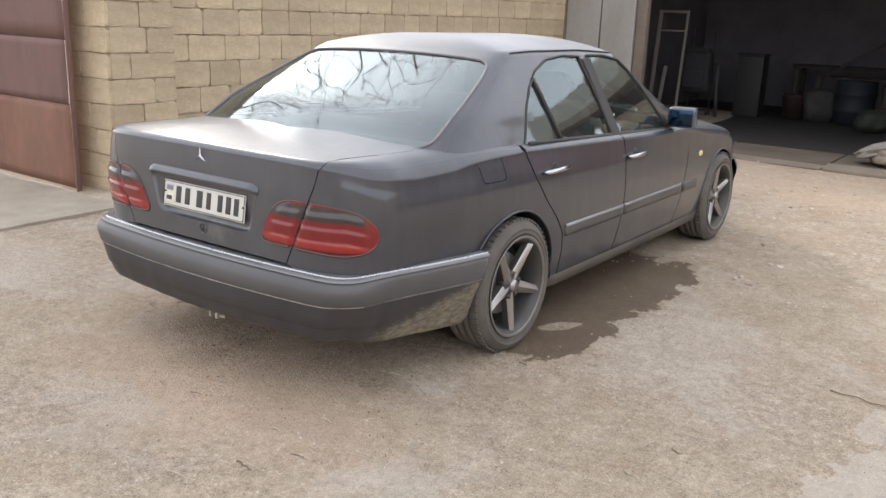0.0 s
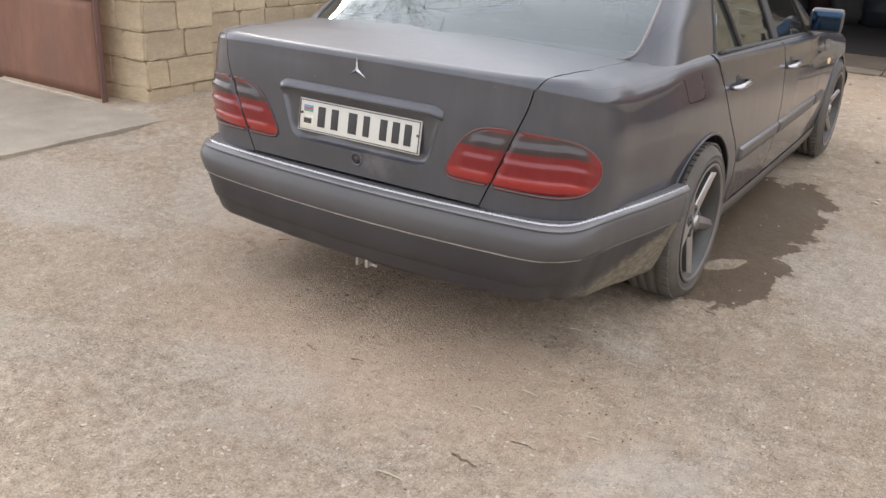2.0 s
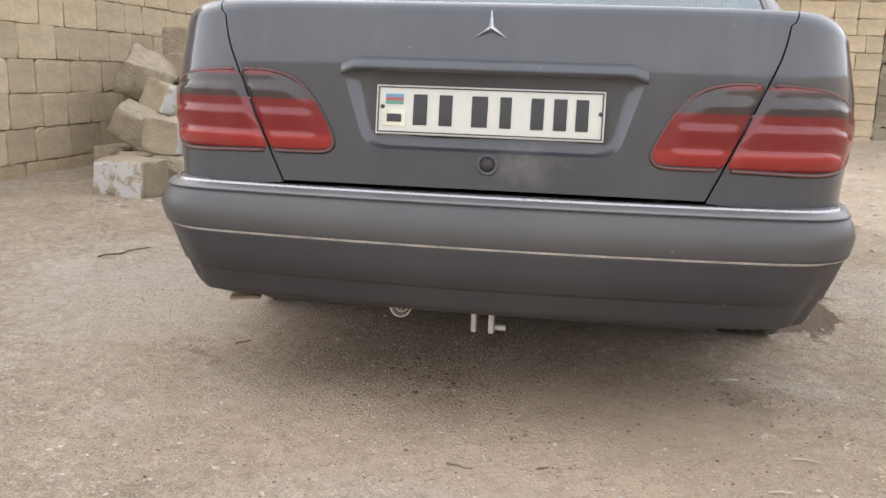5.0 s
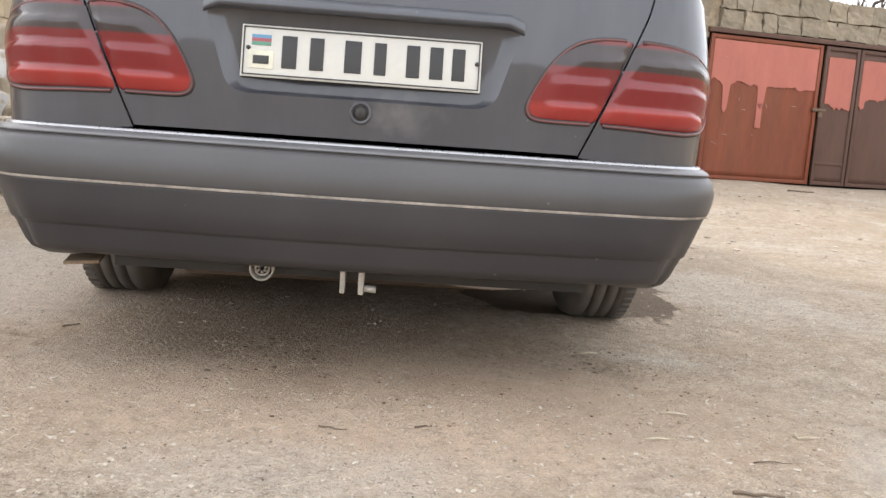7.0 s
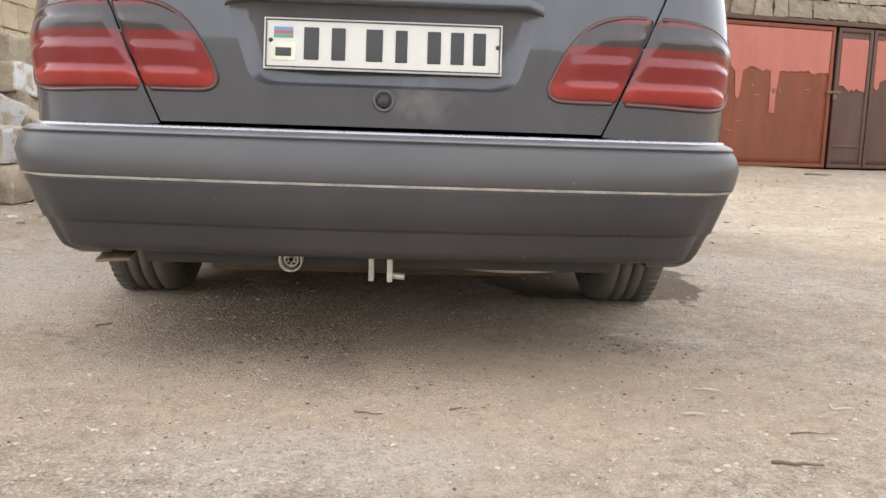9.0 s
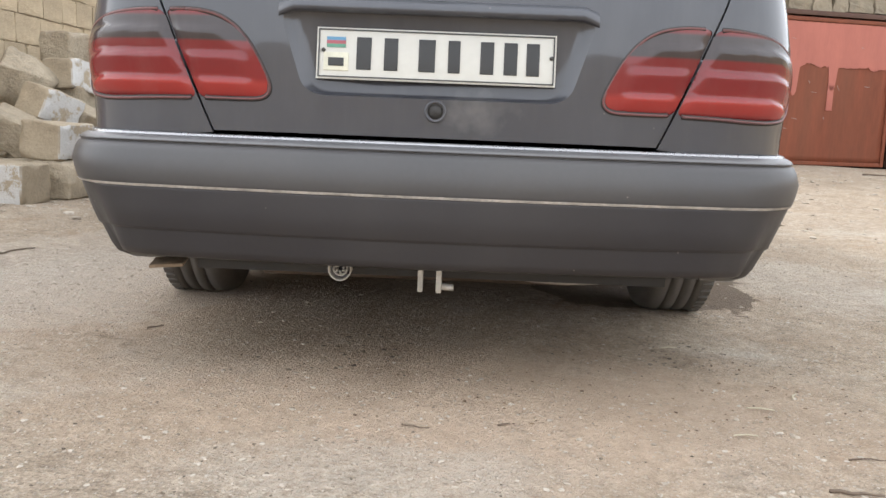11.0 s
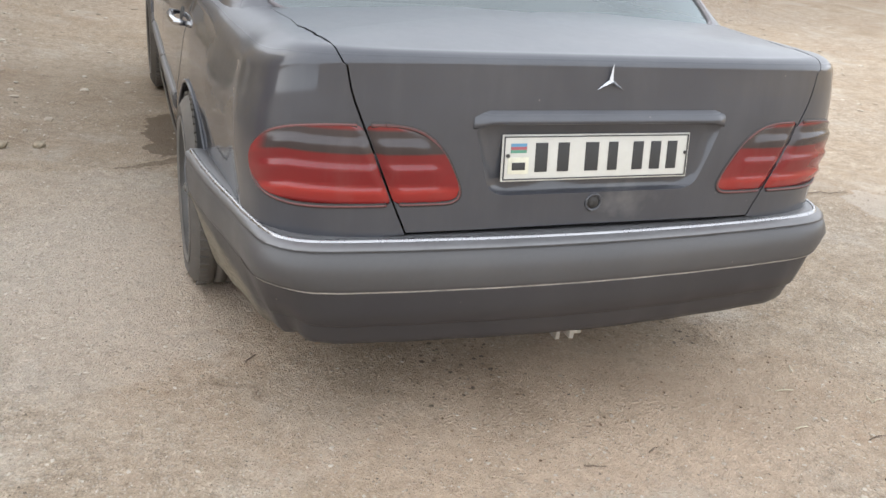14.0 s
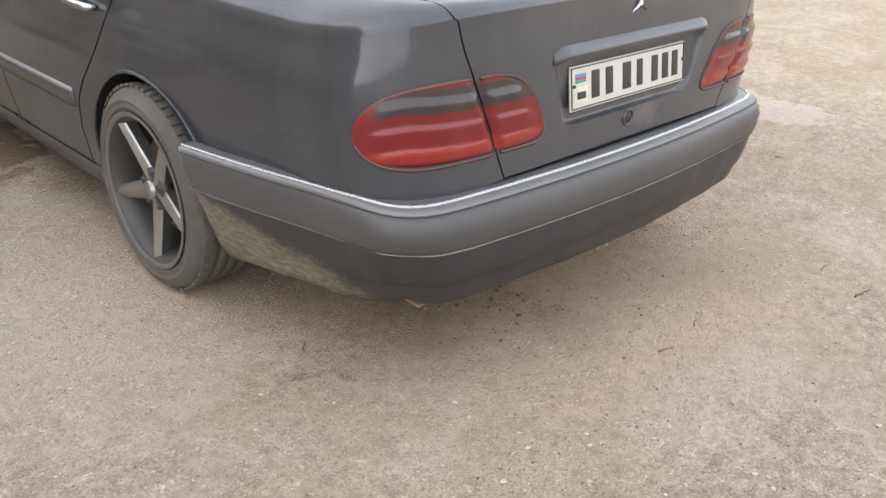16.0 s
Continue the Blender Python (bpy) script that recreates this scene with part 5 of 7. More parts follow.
def pane(name, outline, material, label, step=0.02, seal_mat=BLACK):
    def srf(w, h):
        p = house(w, h)
        c = Vector((0, 2.1, 1.1))
        return p + (c - p).normalized() * 0.006
    ob = part(name, panel(outline, srf, step=step, qs=0.18, flange=0), material, car, label)
    ob.visible_shadow = False
    seal = bmesh.new()
    lp = dense(outline, 0.02)
    tube(seal, [house(*p) for p in lp + lp[:1]], 0.007, 6, cap=False)
    part("window_seal", seal, seal_mat, ob)
    return ob


pane("rear_window", rear_pane, GLASS_REAR, "heated rear window, dusty", seal_mat=FADED)
for o in (side_rear, flip(side_rear)):
    g1 = pane("side_window", o, GLASS, "rear door window")
    s = 1 if o is side_rear else -1
    bar = bmesh.new()
    tube(bar, [house(s * a, b) + Vector((s * 0.003, 0, 0)) for a, b in [wh(1.69 - 0.085 * t, 0.945 + 0.30 * t) for t in np.linspace(0, 1, 6)]], 0.010, 6)
    part("window_bar", bar, BLACK, g1, "black quarter-light bar")
for o in (side_front, flip(side_front)):
    pane("side_window", o, GLASS, "front door window")
ws_rows = []
for h in np.linspace(0.03, 0.95, 14):
    e = float(np.interp(h, [0.03, 0.10, 0.85, 0.95], [0.90, 0.89, 0.905, 0.92]))
    ws_rows.append([house(w, h) for w in np.linspace(e, 1, 12)] + [house(-w, h) for w in np.linspace(1, e, 12)][1:])
bm = bmesh.new()
ribbon(bm, ws_rows)
wsn = part("windscreen", bm, GLASS, car, "windscreen")
wsn.visible_shadow = False
# bright waist strips and B pillars
for s in (1, -1):
    bm = bmesh.new()
    tube(bm, [Vector((s * (house(*wh(y, waist(y) + 0.006)).x + 0.010), y, waist(y) + 0.004)) for y in np.linspace(1.36, 3.10, 24)], 0.009, 6)
    part("waist_seal", bm, BLACK, car)
    bm = bmesh.new()
    ribbon(bm, [[house(s * a, b) + Vector((s * 0.006, 0, 0)) for a, b in (wh(y0 - 0.075 * t, 0.925 + 0.40 * t), wh(y0 + 0.085 - 0.06 * t, 0.925 + 0.40 * t))] for y0, t in [(2.285, t) for t in np.linspace(0, 1, 8)]])
    part("pillar_cover", bm, BLACK, car, "black pillar cover between the doors")


# roof joints, from the rear window's upper corners along the roof's sides
for s in (1, -1):
    bm = bmesh.new()
    pts = [wx(0.53, 0.90)] + [wh(y, roof_edge(y)) for y in np.linspace(1.52, 2.80, 16)]
    tube(bm, [house(s * a, min(b, 1.0)) + Vector((s * 0.001, 0, 0.001)) for a, b in pts], 0.0035, 5)
    part("roof_joint", bm, BLACK, car)

# mirrors
for s in (1, -1):
    bm = bmesh.new()
    box(bm, -0.086, 0.086, -0.05, 0.06, -0.062, 0.062, bevel=0.028, seg=3)
    mir = part("door_mirror", bm, PAINT, car, "door mirror with bluish glass", m=pose(s * 0.905, 3.11, 0.962, 0, 0, s * 8))
    part("mirror_arm", new_box(-0.05, 0.05, -0.01, 0.05, -0.03, 0.0, bevel=0.008), BLACK, mir, m=pose(-s * 0.09, 0, -0.035))
    part("mirror_pane", new_box(-0.073, 0.073, -0.055, -0.049, -0.049, 0.049, bevel=0.003), MIRROR, mir, "bluish mirror glass")

# cabin
for x in (-0.37, 0.37):
    st = empty("front_seat"); st.parent = car
    part("seat_base", new_box(x - 0.25, x + 0.25, 2.55, 3.05, 0.35, 0.55, bevel=0.06, seg=3), SEAT, st)
    part("backrest", new_box(-0.24, 0.24, -0.07, 0.07, 0, 0.60, bevel=0.06, seg=3), SEAT, st, m=pose(x, 2.55, 0.48, 18))
    part("headrest", new_box(-0.13, 0.13, -0.05, 0.05, 0, 0.17, bevel=0.05, seg=3), SEAT, st, m=pose(x, 2.34, 1.07, 12))
part("rear_bench", new_box(-0.66, 0.66, -0.08, 0.08, 0, 0.52, bevel=0.06, seg=3), SEAT, car, m=pose(0, 1.62, 0.45, 20))
part("parcel_shelf", new_box(-0.64, 0.64, 0.72, 1.52, 0.93, 0.965, bevel=0.01), TRIM, car)
part("dashboard", new_box(-0.72, 0.72, 3.05, 3.5, 0.55, 0.86, bevel=0.06, seg=3), TRIM, car)
bm = bmesh.new()
tube(bm, [(-0.37 + 0.19 * math.cos(a), 2.95 + 0.06 * math.sin(a), 0.82 + 0.18 * math.sin(a)) for a in np.linspace(0, 2 * math.pi, 33)], 0.015, 8, cap=False)
part("steering_wheel", bm, TRIM, car)


# ---------------------------------------------------------------- wheels
def wheel(yc, s, turn):
    w = empty("wheel", pose(0, yc, HUB_Z - (0.010 if yc < 2 else 0.0))); w.parent = car
    xo = 0.908 if yc < 2 else 0.900
    floor_z = -(HUB_Z - (0.010 if yc < 2 else 0.0)) + 0.001
    prof = [(0.226, 0.018), (0.236, 0.006), (0.248, 0.0), (0.251, -0.0025), (0.254, 0.0), (0.268, -0.002), (0.2705, -0.0045), (0.273, -0.002), (0.288, 0.006), (0.301, 0.018), (0.309, 0.035)]
    prof += [(0.313, 0.05), (0.313, 0.068), (0.306, 0.069), (0.306, 0.076), (0.313, 0.077), (0.314, 0.108), (0.306, 0.109), (0.306, 0.116), (0.314, 0.117), (0.314, 0.148), (0.306, 0.149), (0.306, 0.156), (0.313, 0.157), (0.312, 0.19), (0.30, 0.208), (0.27, 0.222), (0.225, 0.205)]
    prof = [(r * 1.028, d) for r, d in prof]
    n = 72
    bm = bmesh.new()
    ribbon(bm, [[(s * (xo - d), r * math.cos(2 * math.pi * k / n), r * math.sin(2 * math.pi * k / n)) for k in range(n)] for r, d in prof], closed=True)
    # shoulder grooves
    bmesh.ops.recalc_face_normals(bm, faces=bm.faces)
    for v in bm.verts:                     # flattened where it bears on the ground
        if v.co.z < floor_z + 0.05:
            v.co.x += s * 0.006 * (1 - max(0.0, v.co.z - floor_z) / 0.05) * (1 if abs(v.co.x) > xo - 0.04 else 0)
        v.co.z = max(v.co.z, floor_z)
    ty = part("tyre", bm, TYRE, w, "dusty worn tyre")
    bl = bmesh.new()
    for k in range(60):
        a = 2 * math.pi * k / 60
        box(bl, -0.030, 0.0, -0.010, 0.010, -0.004, 0.004, m=Matrix.Rotation(a, 4, "X") @ Matrix.Translation((s * (xo - 0.035) + 0.015, 0.0, 0.3205)))
    for v in bl.verts:
        v.co.z = max(v.co.z, floor_z - 0.001)
    part("tread_block", bl, TYRE, ty, smooth=False)
    bm = bmesh.new()
    ribbon(bm, [[(s * (xo - d), r * math.cos(2 * math.pi * k / n), r * math.sin(2 * math.pi * k / n)) for k in range(n)] for r, d in ((0.243, 0.004), (0.245, -0.003), (0.239, -0.005), (0.231, 0.002), (0.220, 0.012), (0.212, 0.03), (0.203, 0.06), (0.200, 0.16))], closed=True)
    bmesh.ops.recalc_face_normals(bm, faces=bm.faces)
    rim = part("rim", bm, ALLOY_DARK, w, "dark rim barrel with polished lip")
    bm = bmesh.new()
    ribbon(bm, [[(s * (xo - d), r * math.cos(2 * math.pi * k / n), r * math.sin(2 * math.pi * k / n)) for k in range(n)] for r, d in ((0.2455, -0.0035), (0.239, -0.0068), (0.230, 0.001))], closed=True)
    part("rim_lip", bm, LIP, rim, "dulled metal rim lip")
    for i in range(5):
        a = turn + 2 * math.pi * i / 5
        rot = Matrix.Rotation(a, 4, "X")
        bm = bmesh.new()
        sec = []
        for r, hw, d0 in ((0.02, 0.030, 0.028), (0.06, 0.032, 0.026), (0.10, 0.029, 0.021), (0.16, 0.025, 0.014), (0.215, 0.022, 0.007), (0.234, 0.026, 0.008)):
            sec.append([(s * (xo - d0 - dd), ww, r) for ww, dd in ((-hw * 1.1, 0.045), (-hw, 0.015), (-hw * 0.82, 0.010), (0, 0.0), (hw * 0.82, 0.010), (hw, 0.015), (hw * 1.1, 0.045))])
        vs = ribbon(bm, sec)
        for j, f in enumerate(bm.faces):
            f.material_index = 1 if j % 6 in (0, 5) else 0
        bmesh.ops.transform(bm, matrix=rot, verts=bm.verts)
        bmesh.ops.recalc_face_normals(bm, faces=bm.faces)
        part("spoke", bm, [ALLOY, ALLOY_DARK], w, smooth=False)
        bl = bmesh.new()
        bmesh.ops.create_cone(bl, cap_ends=True, segments=10, radius1=0.010, radius2=0.008, depth=0.02, matrix=Matrix.Rotation(a + math.pi / 5, 4, "X") @ Matrix.Translation((s * (xo - 0.035), 0, 0.056)) @ pose(0, 0, 0, 0, 90, 0))
        part("wheel_bolt", bl, ALLOY_DARK, w)
    bm = bmesh.new()
    bmesh.ops.create_cone(bm, cap_ends=True, segments=28, radius1=0.075, radius2=0.066, depth=0.03, matrix=pose(s * (xo - 0.046), 0, 0, 0, s * 90, 0))
    hub = part("hub", bm, ALLOY_DARK, w)
    bm = bmesh.new()
    bmesh.ops.create_cone(bm, cap_ends=True, segments=24, radius1=0.034, radius2=0.028, depth=0.022, matrix=pose(s * (xo - 0.026), 0, 0, 0, s * 90, 0))
    part("hub_cap", bm, ALLOY, hub, "pale hub cap")
    bm = bmesh.new()
    bmesh.ops.create_cone(bm, cap_ends=True, segments=40, radius1=0.15, radius2=0.15, depth=0.014, matrix=pose(s * (xo - 0.10), 0, 0, 0, 90, 0))
    part("brake_disc", bm, STEEL, w, "bare steel brake disc")
    # Near-black disc added behind the spokes in place of shade.
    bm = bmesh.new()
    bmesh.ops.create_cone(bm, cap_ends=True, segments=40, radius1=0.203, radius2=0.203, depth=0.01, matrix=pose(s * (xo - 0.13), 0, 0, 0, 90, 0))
    part("shade_disc", bm, VOID, w)


wheel(HUB_R, 1, math.pi); wheel(HUB_R, -1, math.pi); wheel(HUB_F, 1, 0.1); wheel(HUB_F, -1, 0.4)

# below the bumper: towing lugs, exhaust, brackets
tl = empty("towing_lugs"); tl.parent = car
part("lug", new_box(-0.027, -0.015, 0.145, 0.185, 0.222, 0.31, bevel=0.002), STEEL, tl, "bare steel lug")
part("lug", new_box(0.015, 0.028, 0.145, 0.185, 0.221, 0.31, bevel=0.002), STEEL, tl, "bare steel lug")
bm = bmesh.new()
tube(bm, [(0.022, 0.165, 0.234), (0.056, 0.165, 0.232)], 0.008, 10)
part("lug_pin", bm, STEEL, tl)
bm = bmesh.new()
ribbon(bm, [[(-0.213 + r * math.cos(a), y, 0.257 + r * math.sin(a)) for a in np.linspace(0, 2 * math.pi, 24, endpoint=False)] for y, r in ((0.7, 0.026), (0.25, 0.026), (0.20, 0.028), (0.20, 0.024), (0.4, 0.023))], closed=True)
pipe = part("exhaust_pipe", bm, STEEL, car, "pale dusty steel exhaust end with a baffle")
bm = bmesh.new()
tube(bm, [(-0.213 + 0.016 * math.cos(a), 0.215, 0.257 + 0.016 * math.sin(a)) for a in np.linspace(0, 2 * math.pi, 21)], 0.003, 6)
for k in range(6):
    a = k * math.pi / 3
    tube(bm, [(-0.213 + 0.006 * math.cos(a), 0.215, 0.257 + 0.006 * math.sin(a)), (-0.213 + 0.014 * math.cos(a + 0.7), 0.215, 0.257 + 0.014 * math.sin(a + 0.7))], 0.003, 6)
part("baffle", bm, STEEL, pipe)
part("mudguard_tab", new_box(-0.040, 0.040, -0.03, 0.04, -0.004, 0.004, bevel=0.002), mat("muddy_steel", (0.24, 0.175, 0.115), 0.9, 0, 0.3, 12, 90, 0.4), car, "bent, mud-caked steel tab under the bumper", m=pose(-0.634, 0.250, 0.247, 6, -4, 6))
bm = bmesh.new()
tube(bm, [(0.06 + 0.52 * t, 0.34 + 0.02 * math.sin(9 * t), 0.238 - 0.008 * math.sin(math.pi * t)) for t in np.linspace(0, 1, 14)], 0.011, 6)
part("floor_lip", bm, STEEL, car, "pale dusty edge of the spare-wheel well")
bm = bmesh.new()
bmesh.ops.create_cone(bm, cap_ends=True, segments=24, radius1=0.16, radius2=0.16, depth=0.9, matrix=pose(-0.05, 0.75, 0.30, 0, 90, 0))
part("silencer", bm, RUST, car, "rusty silencer")
bm = bmesh.new()
tube(bm, [(-0.62, HUB_R, HUB_Z), (0.62, HUB_R, HUB_Z)], 0.05, 10)
part("rear_axle", bm, BLACK, car)

# ---------------------------------------------------------------- gates, garage, yard
def ragged(bm, amount, seed=0.0):
    for v in bm.verts:
        n_ = noise.noise_vector(v.co * 9 + Vector((seed, seed * 1.7, 3)))
        v.co += n_ * amount


def gate_leaf(name, w, h, parent, x0, paint, frame_paint, top=None, rails=(), lift=0.0):
    """A sheet-steel gate leaf with an angle-iron frame."""
    leaf = empty(name, pose(x0, 0, lift)); leaf.parent = parent
    bm = bmesh.new()
    xs, zs = np.linspace(0.02, w - 0.02, 14), np.linspace(0.02, h - 0.02, 18)
    ribbon(bm, [[(x, -0.012 + 0.006 * noise.noise((x * 2.1 + x0, z * 1.7, 5.0)), z) for x in xs] for z in zs])
    r = bmesh.ops.extrude_face_region(bm, geom=bm.faces[:])
    bmesh.ops.translate(bm, vec=(0, 0.004, 0), verts=[v for v in r["geom"] if isinstance(v, bmesh.types.BMVert)])
    part("sheet", bm, paint, leaf)
    for a in ((0, w, 0, 0.05), (0, w, h - 0.05, h), (0, 0.05, 0, h), (w - 0.05, w, 0, h)):
        part("frame_bar", new_box(a[0], a[1], -0.03 if a[3] - a[2] < 0.1 else -0.032, 0.012, a[2], a[3], bevel=0.004), frame_paint, leaf)
    for z in rails:
        part("rail", new_box(0.05, w - 0.05, -0.022, 0.0, z - 0.02, z + 0.02, bevel=0.004), frame_paint, leaf)
    return leaf


brown = tagged(empty("gate_brown", pose(-6.10, 1.68, 0.02)), "tall brown-painted sheet-steel gate, closed and scuffed", "gate", kind="structure")
for i in range(2):
    lf = empty("leaf", pose(1.275 * i, 0, 0)); lf.parent = brown
    for z0, z1 in ((0.04, 0.72), (0.715, 1.215), (1.21, 2.42)):
        bm = bmesh.new()
        ribbon(bm, [[(x, -0.01 - (0.005 if z0 == 0.715 else 0.0) + 0.006 * noise.noise((x * 2 + i * 7, z * 2, 1.0)), z) for x in np.linspace(0.01, 1.265, 14)] for z in np.linspace(z0, z1, 10)])
        r = bmesh.ops.extrude_face_region(bm, geom=bm.faces[:])
        bmesh.ops.translate(bm, vec=(0, 0.004, 0), verts=[v for v in r["geom"] if isinstance(v, bmesh.types.BMVert)])
        part("sheet", bm, BROWN_LOW if z0 < 0.1 else BROWN_GATE, lf)
    part("frame_bar", new_box(0.0, 0.02, -0.016, 0.01, 0.02, 2.43, bevel=0.004), BROWN_GATE, lf)
part("gate_post", new_box(2.546, 2.562, -0.012, 0.03, 0.0, 2.44, bevel=0.004), BROWN_GATE, brown, "brown steel gate post")

# paved strip before the brown gate
pv = tagged(empty("pavement", pose(0, 0, 0)), "pale concrete slabs before the brown gate", "pavement", kind="structure")
for x0, x1, y0, y1 in ((-6.9, -4.92, -1.1, 0.42), (-4.91, -2.86, -1.1, 0.43), (-6.9, -4.93, 0.43, 1.66), (-4.92, -2.85, 0.44, 1.66), (-3.42, -2.86, 1.665, 1.825), (-3.235, -2.87, 1.83, 2.24)):
    bm = bmesh.new()
    across, along = max(2, round((x1 - x0) / 0.11)), max(2, round((y1 - y0) / 0.11))
    top = []
    for j in range(along + 1):
        row = []
        for i in range(across + 1):
            x, y = x0 + (x1 - x0) * i / across, y0 + (y1 - y0) * j / along
            rim = i in (0, across) or j in (0, along)
            broken = 0.018 * noise.noise((x * 6, y * 6, 2.0)) if rim else 0.0
            row.append((x + broken, y + 0.7 * broken, 0.036 + 0.012 * noise.noise((x * 1.5, y * 1.5, 4.0)) - (0.008 if rim else 0.0)))
        top.append(row)
    ribbon(bm, top)
    r = bmesh.ops.extrude_face_region(bm, geom=bm.faces[:])
    bmesh.ops.translate(bm, vec=(0, 0, -0.10), verts=[v for v in r["geom"] if isinstance(v, bmesh.types.BMVert)])
    bmesh.ops.recalc_face_normals(bm, faces=bm.faces)
    part("slab", bm, PAVING, pv, smooth=False)

# garage straight ahead
APRON = mat("dirty_concrete", (0.185, 0.15, 0.113), 0.92, 0, 0.4, 2.2, 40, 0.4, 0.006, (0.19, 0.15, 0.108), 0.7)
# Interior walls and ceiling are darkened in colour for the garage's shade.
DIMMED_WALL = mat("dimmed_wall", (0.128, 0.118, 0.126), 0.95, 0, 0.3, 2, 30, 0.3)
setting("garage_west_lining", new_box(WALL_X - 0.024, WALL_X + 0.02, FRONT_Y + 0.29, 15.2, -0.1, 3.1), DIMMED_WALL, "inner wall of the garage, darkened for its shade", "wall")
setting("garage_ceiling", new_box(WALL_X, 4.0, FRONT_Y + 0.29, 15.2, 3.06, 3.10), DIMMED_WALL, "garage ceiling, darkened for its shade", "ceiling")
GARAGE_X0, GARAGE_X1 = -2.08, 2.05
setting("garage_wall_left", new_box(WALL_X, GARAGE_X0 - 0.10, FRONT_Y, FRONT_Y + 0.28, -0.1, 3.1), PLASTER, "grey plastered garage front beside the opening", "wall")
setting("garage_jamb", new_box(GARAGE_X0 - 0.15, GARAGE_X0 + 0.003, FRONT_Y - 0.03, FRONT_Y + 0.10, -0.1, 2.75, bevel=0.02), mat("jamb_wood", (0.155, 0.125, 0.10), 0.9, 0, 0.3, 4, 40, 0.4), "worn brown timber jamb of the garage", "door frame")
LEAF_GREY = mat("leaf_grey", (0.33, 0.315, 0.295), 0.8, 0.0, 0.25, 3, 40, 0.3, 0.006, (0.22, 0.195, 0.17), 0.6, stretch=(1, 1, 0.4))
for a, b in ((-3.29, -2.76), (-2.74, -2.24)):
    setting("garage_door_leaf", new_box(a, b, FRONT_Y - 0.07, FRONT_Y - 0.02, 0.03, 2.7, bevel=0.01), LEAF_GREY, "grey flaking door leaf folded open against the wall", "door")
setting("garage_door_post", new_box(-3.38, -3.30, FRONT_Y - 0.09, FRONT_Y - 0.02, 0.0, 2.75, bevel=0.01), mat("post_wood", (0.16, 0.12, 0.085), 0.9, 0, 0.3, 5, 50, 0.4), "worn brown timber post beside the door leaves", "door frame")
setting("garage_lintel", new_box(GARAGE_X0, GARAGE_X1, FRONT_Y, FRONT_Y + 0.28, 2.7, 3.1), CONCRETE, "concrete lintel over the garage opening", "wall")
garage_pier = setting("garage_pier", new_box(GARAGE_X1, 3.74, FRONT_Y + 0.03, FRONT_Y + 0.33, -0.1, 2.75), MORTAR, "limestone pier between the garages", "wall")
setting("garage_back", new_box(WALL_X, 4.2, 15.2, 15.4, -0.1, 3.1), DIMMED_WALL, "dim back wall of the garage", "wall")
setting("garage_side", new_box(4.0, 4.2, FRONT_Y + 0.34, 15.2, -0.1, 3.1), DIMMED_WALL, "dim side wall of the garage", "wall")
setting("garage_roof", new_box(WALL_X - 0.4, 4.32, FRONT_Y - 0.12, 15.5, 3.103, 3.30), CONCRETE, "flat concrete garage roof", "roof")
# Near-black floor colour carries the dimness of the interior.
setting("garage_floor", new_box(WALL_X, 4.0, FRONT_Y - 0.02, 15.2, -0.08, 0.036), mat("dimmed_concrete", (0.022, 0.018, 0.0155), 0.85, 0, 0.5, 2, 50, 0.3), "garage floor, darkened for its shade", "floor")
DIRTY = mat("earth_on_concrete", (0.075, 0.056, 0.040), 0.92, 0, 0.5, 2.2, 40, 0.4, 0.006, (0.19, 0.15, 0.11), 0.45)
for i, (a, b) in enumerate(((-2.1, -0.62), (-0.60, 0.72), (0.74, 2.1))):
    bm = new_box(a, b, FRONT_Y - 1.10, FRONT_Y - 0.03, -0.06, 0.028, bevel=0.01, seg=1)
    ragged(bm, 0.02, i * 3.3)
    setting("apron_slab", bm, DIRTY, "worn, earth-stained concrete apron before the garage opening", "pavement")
    bm = new_box(a, b + 0.01, FRONT_Y - 1.40, FRONT_Y - 1.11, -0.06, 0.034, bevel=0.012, seg=1)
    ragged(bm, 0.03, i * 5.1)
    setting("apron_kerb", bm, APRON, "pale concrete kerb at the edge of the garage apron", "kerb")

# Things stored inside are coloured far darker, for the garage's shade.
DIMMED_STEEL = mat("dimmed_steel", (0.05, 0.047, 0.046), 0.7, 0.2, 0.3, 14, 80, 0.2)
WOOD_W = mat("dimmed_white_frame", (0.115, 0.105, 0.096), 0.7, 0, 0.15, 6, 50, 0.2, dust=(0.13, 0.115, 0.1), dust_amt=0.3)
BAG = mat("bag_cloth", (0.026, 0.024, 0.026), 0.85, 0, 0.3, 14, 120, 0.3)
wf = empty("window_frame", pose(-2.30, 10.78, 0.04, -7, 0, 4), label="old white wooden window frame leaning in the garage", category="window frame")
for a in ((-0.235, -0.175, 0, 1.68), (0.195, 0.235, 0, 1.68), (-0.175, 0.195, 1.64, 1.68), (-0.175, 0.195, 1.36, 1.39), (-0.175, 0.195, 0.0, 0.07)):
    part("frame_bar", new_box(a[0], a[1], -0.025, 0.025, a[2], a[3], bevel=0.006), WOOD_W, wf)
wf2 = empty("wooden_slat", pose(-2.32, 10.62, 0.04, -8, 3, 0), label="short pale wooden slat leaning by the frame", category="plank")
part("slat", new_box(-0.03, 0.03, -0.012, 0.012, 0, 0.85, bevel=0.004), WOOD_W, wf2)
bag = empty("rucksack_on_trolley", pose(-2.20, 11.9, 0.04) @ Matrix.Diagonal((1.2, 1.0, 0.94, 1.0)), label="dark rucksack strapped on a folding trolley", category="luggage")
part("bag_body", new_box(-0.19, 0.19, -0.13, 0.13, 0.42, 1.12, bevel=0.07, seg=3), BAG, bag)
